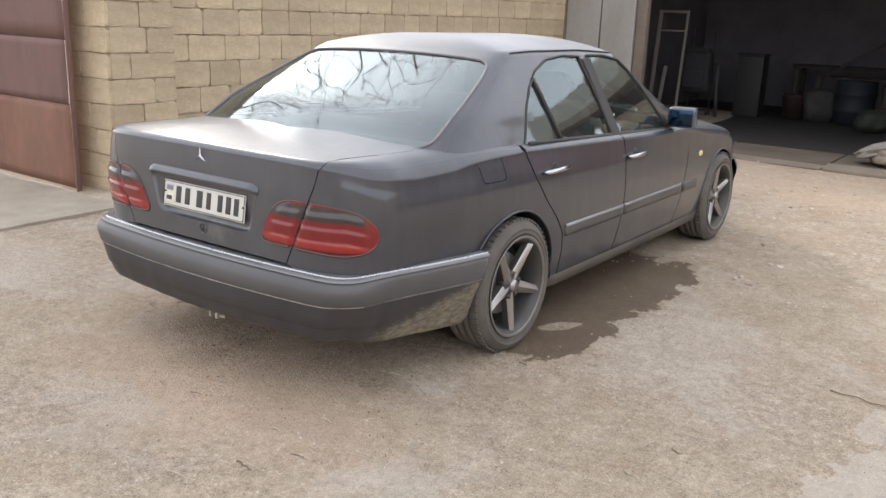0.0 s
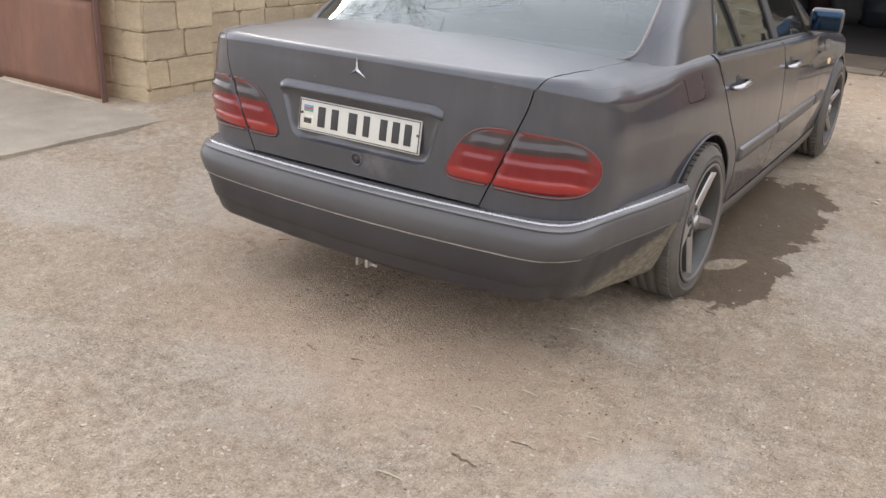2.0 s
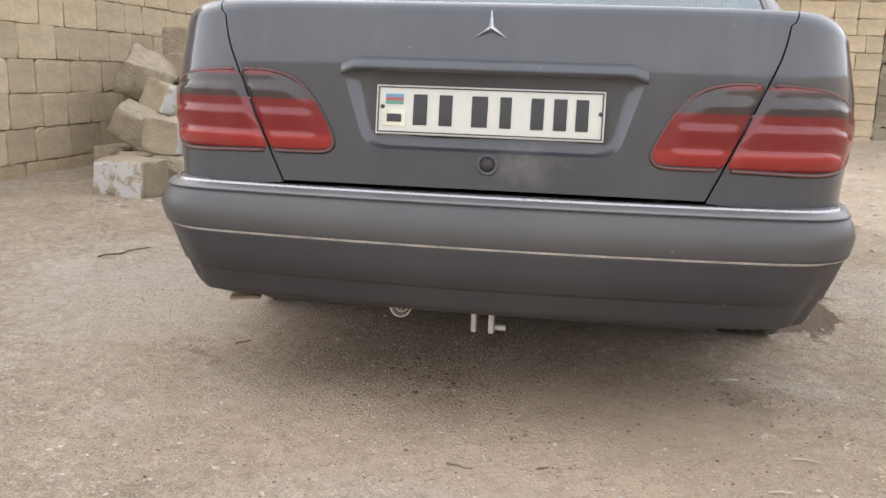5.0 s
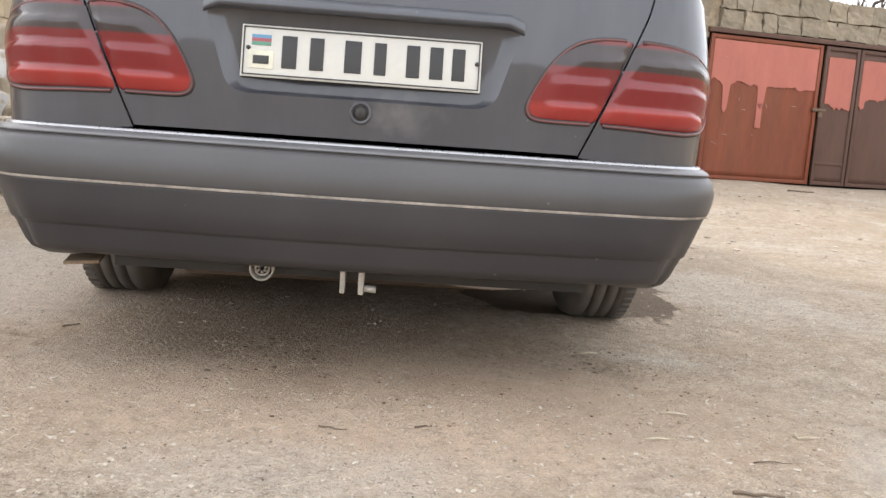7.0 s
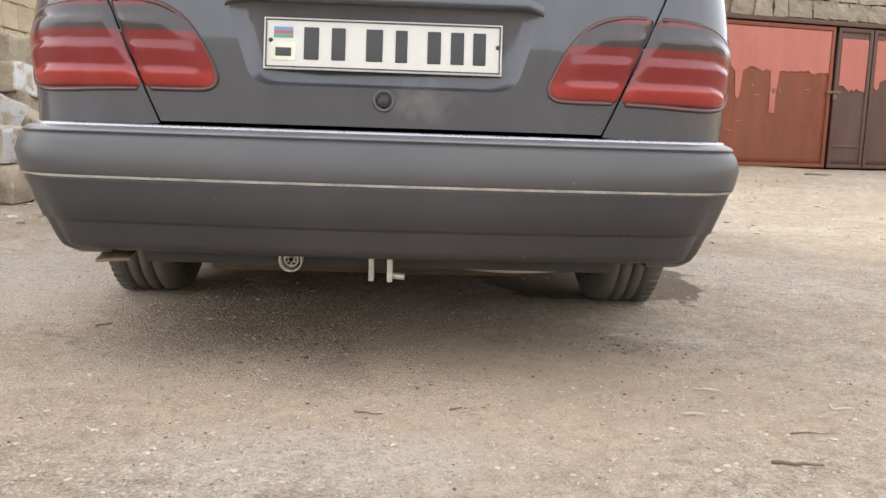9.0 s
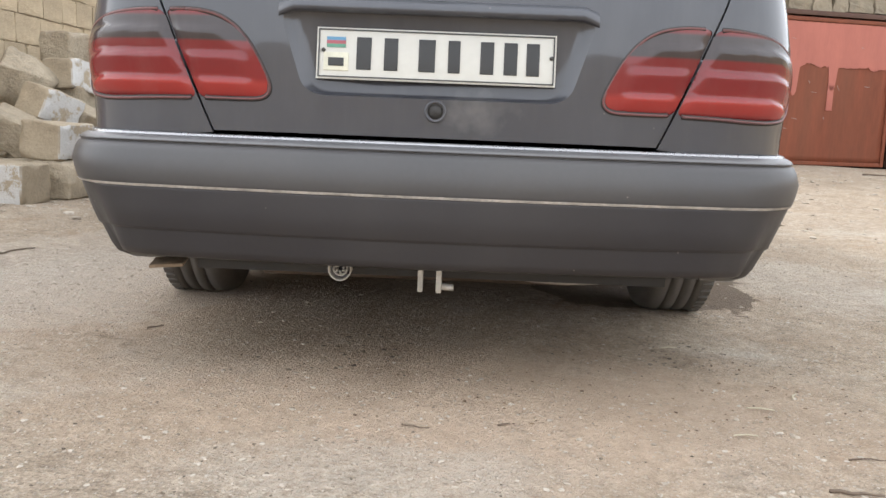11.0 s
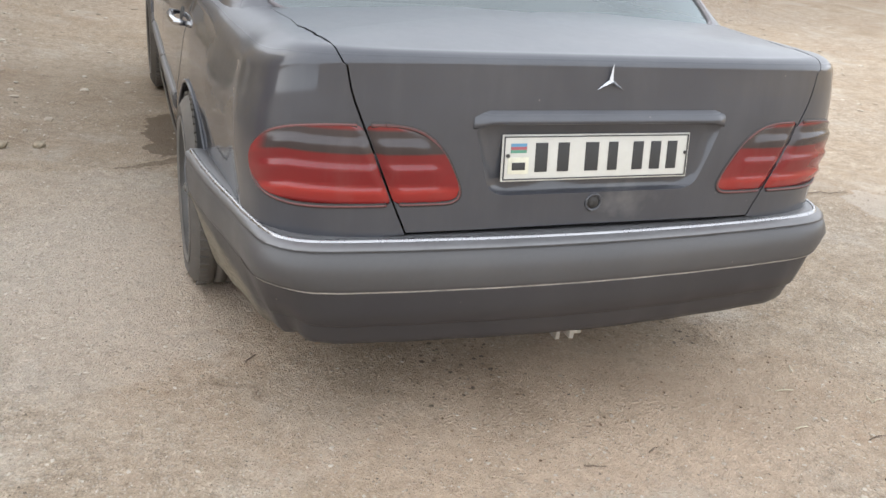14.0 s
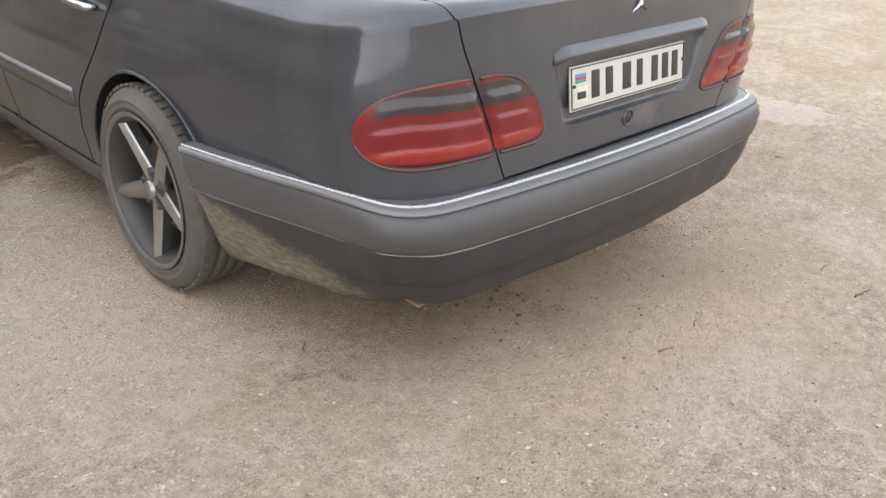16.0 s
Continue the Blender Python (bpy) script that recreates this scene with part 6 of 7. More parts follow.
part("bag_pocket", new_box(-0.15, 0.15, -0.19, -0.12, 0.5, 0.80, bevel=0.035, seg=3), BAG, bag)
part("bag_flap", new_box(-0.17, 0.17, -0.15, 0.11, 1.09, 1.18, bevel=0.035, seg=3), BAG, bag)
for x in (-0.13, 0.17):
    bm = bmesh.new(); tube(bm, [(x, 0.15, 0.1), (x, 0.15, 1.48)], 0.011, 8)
    part("trolley_tube", bm, DIMMED_STEEL, bag)
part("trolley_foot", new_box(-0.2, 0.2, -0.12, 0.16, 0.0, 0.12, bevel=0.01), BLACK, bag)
pp = empty("steel_post", pose(-1.82, 11.9, 0.04, -3, -4, 0), label="steel post leaning among the lumber, dimmed in colour", category="post")
bm = bmesh.new(); tube(bm, [(0, 0, 0), (0, 0, 0.86)], 0.03, 10); part("post", bm, DIMMED_STEEL, pp)
bm = bmesh.new(); tube(bm, [(-0.07, 0, 0.86), (0.07, 0, 0.88)], 0.022, 8); part("post_head", bm, DIMMED_STEEL, pp)


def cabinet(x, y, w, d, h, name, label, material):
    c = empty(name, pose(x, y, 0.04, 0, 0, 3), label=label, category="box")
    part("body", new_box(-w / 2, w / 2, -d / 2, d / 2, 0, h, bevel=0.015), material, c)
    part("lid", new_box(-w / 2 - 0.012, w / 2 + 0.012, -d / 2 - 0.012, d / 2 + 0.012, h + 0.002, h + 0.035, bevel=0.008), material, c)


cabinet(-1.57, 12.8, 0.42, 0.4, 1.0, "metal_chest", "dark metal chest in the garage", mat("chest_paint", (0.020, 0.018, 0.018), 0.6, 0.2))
bk = empty("bucket", pose(-0.87, 12.95, 0.04), label="red plastic bucket on the garage floor, dimmed in colour", category="bucket")
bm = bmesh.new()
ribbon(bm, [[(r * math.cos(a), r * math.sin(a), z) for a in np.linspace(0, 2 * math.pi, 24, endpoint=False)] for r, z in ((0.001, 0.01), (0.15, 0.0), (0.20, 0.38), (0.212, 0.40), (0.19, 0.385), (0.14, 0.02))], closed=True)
part("bucket_shell", bm, mat("dimmed_red_plastic", (0.030, 0.011, 0.011), 0.7), bk)
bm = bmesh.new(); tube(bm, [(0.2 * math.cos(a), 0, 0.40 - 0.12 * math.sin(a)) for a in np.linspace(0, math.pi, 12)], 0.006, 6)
part("bail", bm, STEEL, bk)


def sack(x, y, z, sx, sy, sz, rz, label, material, seed, ry=0):
    bm = bmesh.new()
    bmesh.ops.create_icosphere(bm, subdivisions=4, radius=1.0)
    for v in bm.verts:
        n_ = v.co.normalized()
        k = 1 / (abs(n_.x) ** 3 + abs(n_.y) ** 3 + abs(n_.z) ** 3) ** (1 / 3)
        k *= 1 + 0.16 * noise.noise(n_ * 2.2 + Vector((seed, 0, 0))) + 0.06 * noise.noise(n_ * 7 + Vector((0, seed, 0)))
        v.co = Vector((n_.x * k * sx, n_.y * k * sy, max(-sz, n_.z * k * sz)))
    tagged(part("sack", bm, material, m=pose(x, y, z + sz * 0.97, 0, ry, rz)), label, "sack")


CLOTH = mat("sackcloth", (0.28, 0.225, 0.16), 0.95, 0, 0.4, 7, 140, 0.5, 0.006, (0.19, 0.165, 0.135), 0.6)
# Bags, barrel, boxes and boards indoors are toned down for the shade too.
PALE = mat("dimmed_pale_bag", (0.034, 0.031, 0.029), 0.8, 0, 0.25, 9, 60, 0.4)
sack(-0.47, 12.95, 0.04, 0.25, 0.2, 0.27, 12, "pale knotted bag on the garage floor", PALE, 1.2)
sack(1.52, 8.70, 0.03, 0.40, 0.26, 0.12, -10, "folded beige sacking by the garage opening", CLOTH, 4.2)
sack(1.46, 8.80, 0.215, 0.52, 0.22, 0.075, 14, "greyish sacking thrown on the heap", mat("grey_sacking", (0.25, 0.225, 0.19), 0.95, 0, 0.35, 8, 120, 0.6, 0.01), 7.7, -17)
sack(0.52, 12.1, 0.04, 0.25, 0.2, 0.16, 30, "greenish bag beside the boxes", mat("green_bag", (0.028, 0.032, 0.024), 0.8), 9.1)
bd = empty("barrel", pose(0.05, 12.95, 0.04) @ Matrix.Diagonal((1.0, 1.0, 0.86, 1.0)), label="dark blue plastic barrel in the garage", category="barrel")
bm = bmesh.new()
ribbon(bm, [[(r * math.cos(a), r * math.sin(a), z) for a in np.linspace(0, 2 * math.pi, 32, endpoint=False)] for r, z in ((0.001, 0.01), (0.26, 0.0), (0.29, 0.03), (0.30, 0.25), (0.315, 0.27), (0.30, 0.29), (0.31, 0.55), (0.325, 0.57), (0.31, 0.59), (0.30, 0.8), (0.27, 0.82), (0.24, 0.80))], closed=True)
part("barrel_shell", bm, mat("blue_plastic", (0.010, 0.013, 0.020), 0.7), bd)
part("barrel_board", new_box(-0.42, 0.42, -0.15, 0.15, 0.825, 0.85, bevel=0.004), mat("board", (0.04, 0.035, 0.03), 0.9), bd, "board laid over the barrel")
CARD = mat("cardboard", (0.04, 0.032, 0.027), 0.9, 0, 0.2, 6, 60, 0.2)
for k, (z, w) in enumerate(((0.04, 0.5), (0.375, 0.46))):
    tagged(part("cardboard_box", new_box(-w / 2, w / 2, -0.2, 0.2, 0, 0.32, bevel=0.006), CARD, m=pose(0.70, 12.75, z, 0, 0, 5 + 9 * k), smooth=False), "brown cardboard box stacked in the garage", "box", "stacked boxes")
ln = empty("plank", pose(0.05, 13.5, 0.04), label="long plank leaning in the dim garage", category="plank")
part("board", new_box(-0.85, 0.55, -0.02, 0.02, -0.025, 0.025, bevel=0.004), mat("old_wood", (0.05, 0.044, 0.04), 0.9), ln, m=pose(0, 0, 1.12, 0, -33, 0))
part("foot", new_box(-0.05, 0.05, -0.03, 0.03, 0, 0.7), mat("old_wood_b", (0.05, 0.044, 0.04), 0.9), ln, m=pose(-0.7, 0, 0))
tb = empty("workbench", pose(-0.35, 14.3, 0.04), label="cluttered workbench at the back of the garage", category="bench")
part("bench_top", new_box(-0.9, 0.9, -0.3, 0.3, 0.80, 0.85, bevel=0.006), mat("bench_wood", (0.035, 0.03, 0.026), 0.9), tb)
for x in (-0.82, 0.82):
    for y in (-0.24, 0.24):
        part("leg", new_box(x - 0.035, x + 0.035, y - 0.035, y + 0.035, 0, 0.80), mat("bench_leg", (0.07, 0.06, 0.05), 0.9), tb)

# red garage gates
GT = pose(4.20, 9.60, 0.16, 0, 0, 12.5)
gates_wall = tagged(empty("garage_front", GT), "rough stone garage front above the painted gates", "wall", kind="structure")
part("core", new_box(-0.13, 9.5, 0.06, 0.40, 2.02, 2.54), MORTAR, gates_wall, smooth=False)
part("end_core", new_box(-0.43, -0.13, 0.06, 0.40, -0.15, 2.54), MORTAR, gates_wall, smooth=False)
part("core_right", new_box(4.75, 9.5, 0.06, 0.40, -0.15, 2.02), MORTAR, gates_wall, smooth=False)
setting("garages_roof", new_box(-0.42, 9.5, 0.14, 6.0, 2.40, 2.47), CONCRETE, "concrete roof behind the stone parapet", "roof").matrix_basis = GT
# Near-black sheet added so the gaps between the leaves stay dark.
part("backing", new_box(-0.13, 4.75, 0.12, 0.16, -0.1, 2.02), VOID, gates_wall, smooth=False)
part("lintel_angle", new_box(-0.16, 4.78, -0.05, 0.055, 1.97, 2.03, bevel=0.005), DARK_GATE, gates_wall, "brown angle-iron lintel")
ga = tagged(empty("gate_red", GT), "red steel garage gate patched with pink primer", "gate", kind="structure")
la = gate_leaf("leaf", 1.75, 1.90, ga, -0.11, RED_GATE, RED_GATE, lift=0.05)


def paint_patch(leaf, x0, x1, z0, z1, seed, drips=(), depth=-0.024):
    """A field of primer with a ragged lower edge and runs, a skin on the sheet."""
    bm = bmesh.new()
    n_ = 70
    low = []
    for i in range(n_ + 1):
        x = x0 + (x1 - x0) * i / n_
        z = z0 + 0.10 * noise.noise((x * 5, seed, 0)) + 0.04 * noise.noise((x * 23, seed, 4))
        for dx, dw, dl in drips:
            if abs(x - dx) < dw:
                z -= dl * (1 - 0.25 * abs(x - dx) / dw)
        low.append((x, max(0.1, z)))
    ribbon(bm, [[(x, depth + 0.0, zl) for x, zl in low], [(x, depth, (z1 + zl) / 2) for x, zl in low], [(x, depth, z1 - 0.012 * abs(noise.noise((x * 9, seed, 2)))) for x, zl in low]])
    r = bmesh.ops.extrude_face_region(bm, geom=bm.faces[:])
    bmesh.ops.translate(bm, vec=(0, 0.009, 0), verts=[v for v in r["geom"] if isinstance(v, bmesh.types.BMVert)])
    bmesh.ops.recalc_face_normals(bm, faces=bm.faces)
    part("primer_patch", bm, PINK, leaf, "pale pink primer", smooth=False)


paint_patch(la, 0.06, 1.69, 1.28, 1.84, 1.0, ((0.30, 0.05, 0.36), (0.85, 0.06, 0.30)))
part("primer_run", new_box(0.80, 0.89, -0.024, -0.015, 0.72, 1.05, bevel=0.003), PINK, la, "worn primer run")
for x, z, a, w_ in ((0.24, 1.62, 12, 0.07), (0.52, 1.08, 70, 0.06), (0.95, 1.02, 62, 0.09), (0.60, 0.95, 5, 0.10), (0.35, 0.60, 4, 0.12), (0.20, 0.48, 20, 0.14), (1.25, 1.55, 8, 0.06), (1.38, 1.05, 3, 0.12), (0.78, 0.62, 78, 0.05)):
    part("paint_scratch", new_box(-w_ / 3, w_ / 3, -0.002, 0.002, -0.0025, 0.0025, bevel=0.001, seg=1), PLASTER, la, "bare pale scratch", m=pose(x, -0.0235, z, 0, a, 0))
lb = gate_leaf("wicket", 0.56, 1.90, ga, 1.69, DARK_GATE, DARK_GATE, rails=(0.30,), lift=0.05)
paint_patch(lb, 0.07, 0.50, 1.08, 1.76, 5.0)
lc = gate_leaf("leaf", 0.98, 1.90, ga, 2.27, DARK_GATE, DARK_GATE, lift=0.05)
paint_patch(lc, 0.06, 0.92, 1.22, 1.76, 9.0, ((0.1, 0.05, 0.12),))
gate_leaf("leaf", 1.4, 1.90, ga, 3.3, DARK_GATE, DARK_GATE, lift=0.05)
part("hasp", new_box(1.56, 1.78, -0.055, -0.034, 1.06, 1.10, bevel=0.004), RUST, ga, "rusty hasp")
pk = bmesh.new(); box(pk, 1.65, 1.71, -0.08, -0.056, 0.98, 1.05, bevel=0.008)
tube(pk, [(1.68 + 0.02 * math.cos(a), -0.066, 1.05 + 0.035 * math.sin(a)) for a in np.linspace(0, math.pi, 9)], 0.005, 6)
part("padlock", pk, RUST, ga, "small padlock")

# far wall and house behind, unseen walls added to close the yard
setting("wall_behind_garages", new_box(0.5, 8.7, 17.0, 17.3, -0.1, 6.4), MORTAR, "far wall of white brick behind the garages", "wall")
# East and south walls stand far back to let in more sky light.
setting("wall_east", new_box(13.0, 13.3, -16.0, 11.5, -0.1, 2.4), LIMESTONE, "plain limestone wall added across the yard, out of view", "wall")
setting("wall_south", new_box(-14.0, 13.0, -16.3, -16.0, -0.1, 2.2), LIMESTONE, "plain limestone wall added behind the yard, out of view", "wall")


# ---------------------------------------------------------------- bare trees
def bare_tree(x, y, h, seed, label, thick=0.026, dense=4, crook=0.13, last=6):
    rng_ = random.Random(seed)
    t = empty("tree", pose(x, y, -0.1), label=label, category="tree")
    trunk, twigs = bmesh.new(), bmesh.new()

    def grow_(bm, p, d, length, r, depth):
        pts, rs = [p], [r]
        for i in range(6):
            d = (d + Vector((rng_.uniform(-1, 1), rng_.uniform(-1, 1), rng_.uniform(-0.4, 0.8))) * (crook + 0.05 * depth)).normalized()
            p = p + d * length / 6
            pts.append(p); rs.append(max(0.003, r * (1 - 0.08 * (i + 1))))
        tube(bm, pts, rs, 8 if depth < 2 else (5 if depth < 4 else 3), cap=depth < 2)
        if depth >= last:
            return
        for k in range(3 if depth < dense else 2):
            a = d.orthogonal().normalized()
            a.rotate(Matrix.Rotation(rng_.uniform(0, 6.3), 3, d))
            nd = (d * rng_.uniform(0.55, 1.0) + a * rng_.uniform(0.5, 0.95)).normalized()
            start = pts[rng_.choice((2, 3, 4, 5, 6))]
            grow_(bm if depth < 1 else twigs, start, nd, length * rng_.uniform(0.62, 0.82), max(0.004, r * rng_.uniform(0.48, 0.66)), depth + 1)
    grow_(trunk, Vector((0, 0, 0)), Vector((rng_.uniform(-0.1, 0.1), rng_.uniform(-0.1, 0.1), 1)), h * 0.30, h * thick, 0)
    part("trunk", trunk, BARK, t)
    part("crown", twigs, BARK, t, "bare crooked branches and twigs")


bare_tree(-5.2, 4.3, 9.5, 3, "bare crooked tree standing behind the block wall", 0.0075, 5, 0.27)
bare_tree(7.6, 15.2, 7.0, 8, "bare thick-limbed tree behind the garages")
bare_tree(10.5, 16.5, 7.5, 12, "bare tree farther back behind the garages")
bare_tree(5.6, 19.5, 8.0, 21, "bare tree beyond the white brick wall")

# ---------------------------------------------------------------- stone pile
def limed(axis):
    """Rubble stone with a worn coat of whitewash left on one sawn face."""
    m = mat("limed_stone", (0.315, 0.25, 0.17), 0.95, 0, 0.38, 6, 60, 0.9, 0.02, (0.37, 0.31, 0.225), 0.6, rand=0.14)

    def mask(n, l, co):
        tc = n.new("ShaderNodeTexCoord")
        dt = n.new("ShaderNodeVectorMath"); dt.operation = "DOT_PRODUCT"; dt.inputs[1].default_value = axis
        l.new(tc.outputs["Normal"], dt.inputs[0])
        face = n.new("ShaderNodeMapRange"); face.inputs[1].default_value, face.inputs[2].default_value = 0.62, 0.78
        l.new(dt.outputs["Value"], face.inputs[0])
        no = n.new("ShaderNodeTexNoise"); no.inputs["Scale"].default_value, no.inputs["Detail"].default_value, no.inputs["Roughness"].default_value = 7.5, 10, 0.72
        info, off = n.new("ShaderNodeObjectInfo"), n.new("ShaderNodeVectorMath")
        off.operation = "ADD"; l.new(co, off.inputs[0]); l.new(info.outputs["Location"], off.inputs[1])
        l.new(off.outputs[0], no.inputs["Vector"])
        worn = n.new("ShaderNodeMapRange"); worn.inputs[1].default_value, worn.inputs[2].default_value, worn.inputs[4].default_value = 0.43, 0.49, 0.9
        l.new(no.outputs["Fac"], worn.inputs[0])
        x = n.new("ShaderNodeMath"); x.operation = "MULTIPLY"
        l.new(face.outputs[0], x.inputs[0]); l.new(worn.outputs[0], x.inputs[1])
        return x.outputs[0]
    over(m, (0.53, 0.52, 0.50), mask)
    return m


LIMED = {a: limed(a) for a in ((1, 0, 0), (0, -1, 0), (0, 0, 1))}


def stone_mesh(name, lx, ly, lz, seed, white=None, lump=0.015):
    bm = bmesh.new()
    bmesh.ops.create_cube(bm, size=1.0)
    bmesh.ops.scale(bm, vec=(lx, ly, lz), verts=bm.verts)
    bmesh.ops.bevel(bm, geom=bm.edges[:], offset=0.009, segments=1, profile=0.5, affect="EDGES")
    bmesh.ops.subdivide_edges(bm, edges=[e for e in bm.edges if e.calc_length() > 0.09], cuts=9, use_grid_fill=True)
    for v in bm.verts:
        p = v.co.copy()
        v.co += noise.noise_vector(p * 5 + Vector((seed * 3.1, 0, seed))) * lump + noise.noise_vector(p * 18 + Vector((seed, 5, 0))) * 0.005
        # chipped edges
        q = sorted((lx / 2 - abs(p.x), ly / 2 - abs(p.y), lz / 2 - abs(p.z)))
        if q[1] < 0.02:
            v.co *= 1 - 0.11 * max(0.0, noise.noise(p * 11 + Vector((0, seed * 1.7, 0))))
        # a knocked-off corner
        c = Vector((lx / 2 * (1 if seed % 2 else -1), -ly / 2, lz / 2))
        d = (p - c).length
        if d < 0.12 and seed % 3 == 0:
            v.co += (Vector((0, 0, 0)) - c).normalized() * (0.12 - d) * 0.55
    bmesh.ops.triangulate(bm, faces=[f for f in bm.faces if len(f.verts) > 4])
    bm.normal_update()
    me = bpy.data.meshes.new(name)
    bm.to_mesh(me); bm.free()
    me.materials.append(LIMED[white] if white else RUBBLE)
    for p in me.polygons:
        p.use_smooth = True
    me.set_sharp_from_angle(angle=0.55)
    return me


STONES = [stone_mesh("rubble", 0.38, 0.235, 0.22, k, w) for k, w in enumerate((None, (1, 0, 0), (0, -1, 0), None, (0, 0, 1), None, (1, 0, 0)))]
STONES += [stone_mesh("rubble", 0.27, 0.22, 0.21, 11, None), stone_mesh("rubble", 0.30, 0.23, 0.22, 12, (1, 0, 0)), stone_mesh("rubble", 0.33, 0.28, 0.26, 15, None, 0.045), stone_mesh("rubble", 0.30, 0.23, 0.22, 2, (0, -1, 0))]
PILE = [
    # x, y, z, rx, ry, rz, mesh: the tumbled front end
    (-2.36, 2.80, 0.185, 0, 0, -16, 2), (-2.205, 3.16, 0.188, 0, 0, 87, 0), (-2.275, 3.21, 0.402, 2, 2, 84, 2), (-2.52, 3.20, 0.185, 0, 4, 30, 7), (-2.62, 3.36, 0.45, 14, 30, 14, 7),
    (-2.52, 3.64, 0.585, 5, 20, 66, 10), (-2.80, 3.86, 0.74, 24, 30, 20, 9), (-2.42, 3.93, 0.48, 28, 12, 76, 3), (-2.58, 4.10, 0.79, -10, 10, 74, 10), (-2.68, 4.24, 1.0, 0, 2, 80, 7),
    (-2.26, 3.70, 0.188, 0, 0, 80, 5), (-2.34, 4.26, 0.188, 0, 3, 84, 4), (-2.58, 3.62, 0.188, 0, 0, 85, 3), (-2.80, 3.55, 0.188, 4, 0, 80, 5), (-2.72, 3.98, 0.40, 0, 4, 86, 3), (-2.90, 4.1, 0.60, 3, 4, 88, 5), (-2.62, 3.95, 0.188, 0, 0, 88, 0), (-2.58, 4.15, 0.62, 0, 3, 84, 3),
]
jit = random.Random(77)
for level, y1 in enumerate((7.6, 7.3, 6.6, 5.6, 5.0)):
    for back in (0, 1):
        y = (4.50 if level == 0 else 4.16 + 0.06 * level) + jit.uniform(-0.04, 0.04)
        while y < y1 - (0.8 if back else 0):
            face = float(np.interp(y, [4.0, 4.5, 5.5, 6.3, 8.0], [-2.16, -2.22, -2.32, -2.37, -2.42])) - 0.035 * level
            end_on = jit.random() < 0.22 and not back
            ln = 0.24 if end_on else 0.40
            x = face - (0.20 if end_on else 0.125) - 0.27 * back + jit.uniform(-0.05, 0.04)
            if not (jit.random() < 0.10 and level > 1):
                PILE.append((max(x, -3.2), y + ln / 2, 0.190 + 0.214 * level + jit.uniform(-0.004, 0.008), jit.uniform(-4, 4) * (level > 0), jit.uniform(-5, 5) * (level > 0),
                             (0 if end_on else 90) + jit.uniform(-14, 14), jit.choice((0, 3, 5, 0, 3, 5, 1, 4, 2, 7, 8, 9))))
            y += ln + jit.uniform(0.01, 0.09)
for x, y, z, rx, ry, rz, k in PILE:
    ob = new("limestone_block", STONES[k])
    ob.matrix_basis = pose(x, y, z, rx, ry, rz)
    tagged(ob, "loose limestone block with a whitewashed face in the pile" if k in (1, 2, 4, 6, 8, 10) else ("broken rounded limestone lump in the pile" if k == 9 else "loose sawn limestone block in the pile by the wall"), "stone block", "limestone blocks piled by the wall")


# a tuft of young grass at the pile's foot
def grass(x0, y0, rx, ry, count, seed):
    k = random.Random(seed)
    bm = bmesh.new()
    for _ in range(count):
        a, r = k.uniform(0, 6.28), k.random() ** 0.6
        x, y = x0 + rx * r * math.cos(a), y0 + ry * r * math.sin(a)
        h, b, w = k.uniform(0.02, 0.06), k.uniform(0, 6.28), 0.0025
        dx, dy = math.cos(b), math.sin(b)
        z = ground_z(x, y)
        v = [bm.verts.new(p) for p in ((x - dy * w, y + dx * w, z), (x + dy * w, y - dx * w, z), (x + dx * h * 0.3 + dy * w * 0.7, y + dy * h * 0.3 - dx * w * 0.7, z + h * 0.7), (x + dx * h * 0.7, y + dy * h * 0.7, z + h))]
        bm.faces.new((v[0], v[1], v[2])); bm.faces.new((v[0], v[2], v[3]))
    tagged(part("grass", bm, mat("young_grass", (0.15, 0.155, 0.075), 0.7, 0, 0.3, 8, 60, 0), smooth=False), "young green grass at the foot of the pile", "grass", kind="stuff")


grass(-2.24, 5.35, 0.10, 0.42, 300, 3)


# ---------------------------------------------------------------- loose gravel, straws, twigs
def scatter(name, count, area, sizes, material, label, seed, near=None):
    rg_ = np.random.default_rng(seed)
    ico = bmesh.new()
    bmesh.ops.create_icosphere(ico, subdivisions=1, radius=1.0)
    base = np.array([v.co[:] for v in ico.verts]); tri = np.array([[v.index for v in f.verts] for f in ico.faces]); ico.free()
    V, F = [], []
    for i in range(count):
        x, y = rg_.uniform(area[0], area[1]), rg_.uniform(area[2], area[3])
        if near and rg_.random() > near(x, y):
            continue
        s = sizes[0] * (sizes[1] / sizes[0]) ** (rg_.random() ** 2.2)
        b = base * (1 + rg_.uniform(-0.28, 0.28, (len(base), 1))) * np.array([1, rg_.uniform(0.55, 1), rg_.uniform(0.22, 0.5)]) * s
        a = rg_.uniform(0, 6.28)
        b = b @ np.array([[math.cos(a), math.sin(a), 0], [-math.sin(a), math.cos(a), 0], [0, 0, 1]])
        F.append(tri + len(V) * len(base)); V.append(b + np.array([x, y, ground_z(x, y) + s * 0.12]))
    me = bpy.data.meshes.new(name)
    me.from_pydata(np.concatenate(V).tolist(), [], np.concatenate(F).tolist())
    me.materials.append(material)
    tagged(new(name, me), label, "gravel", kind="stuff")


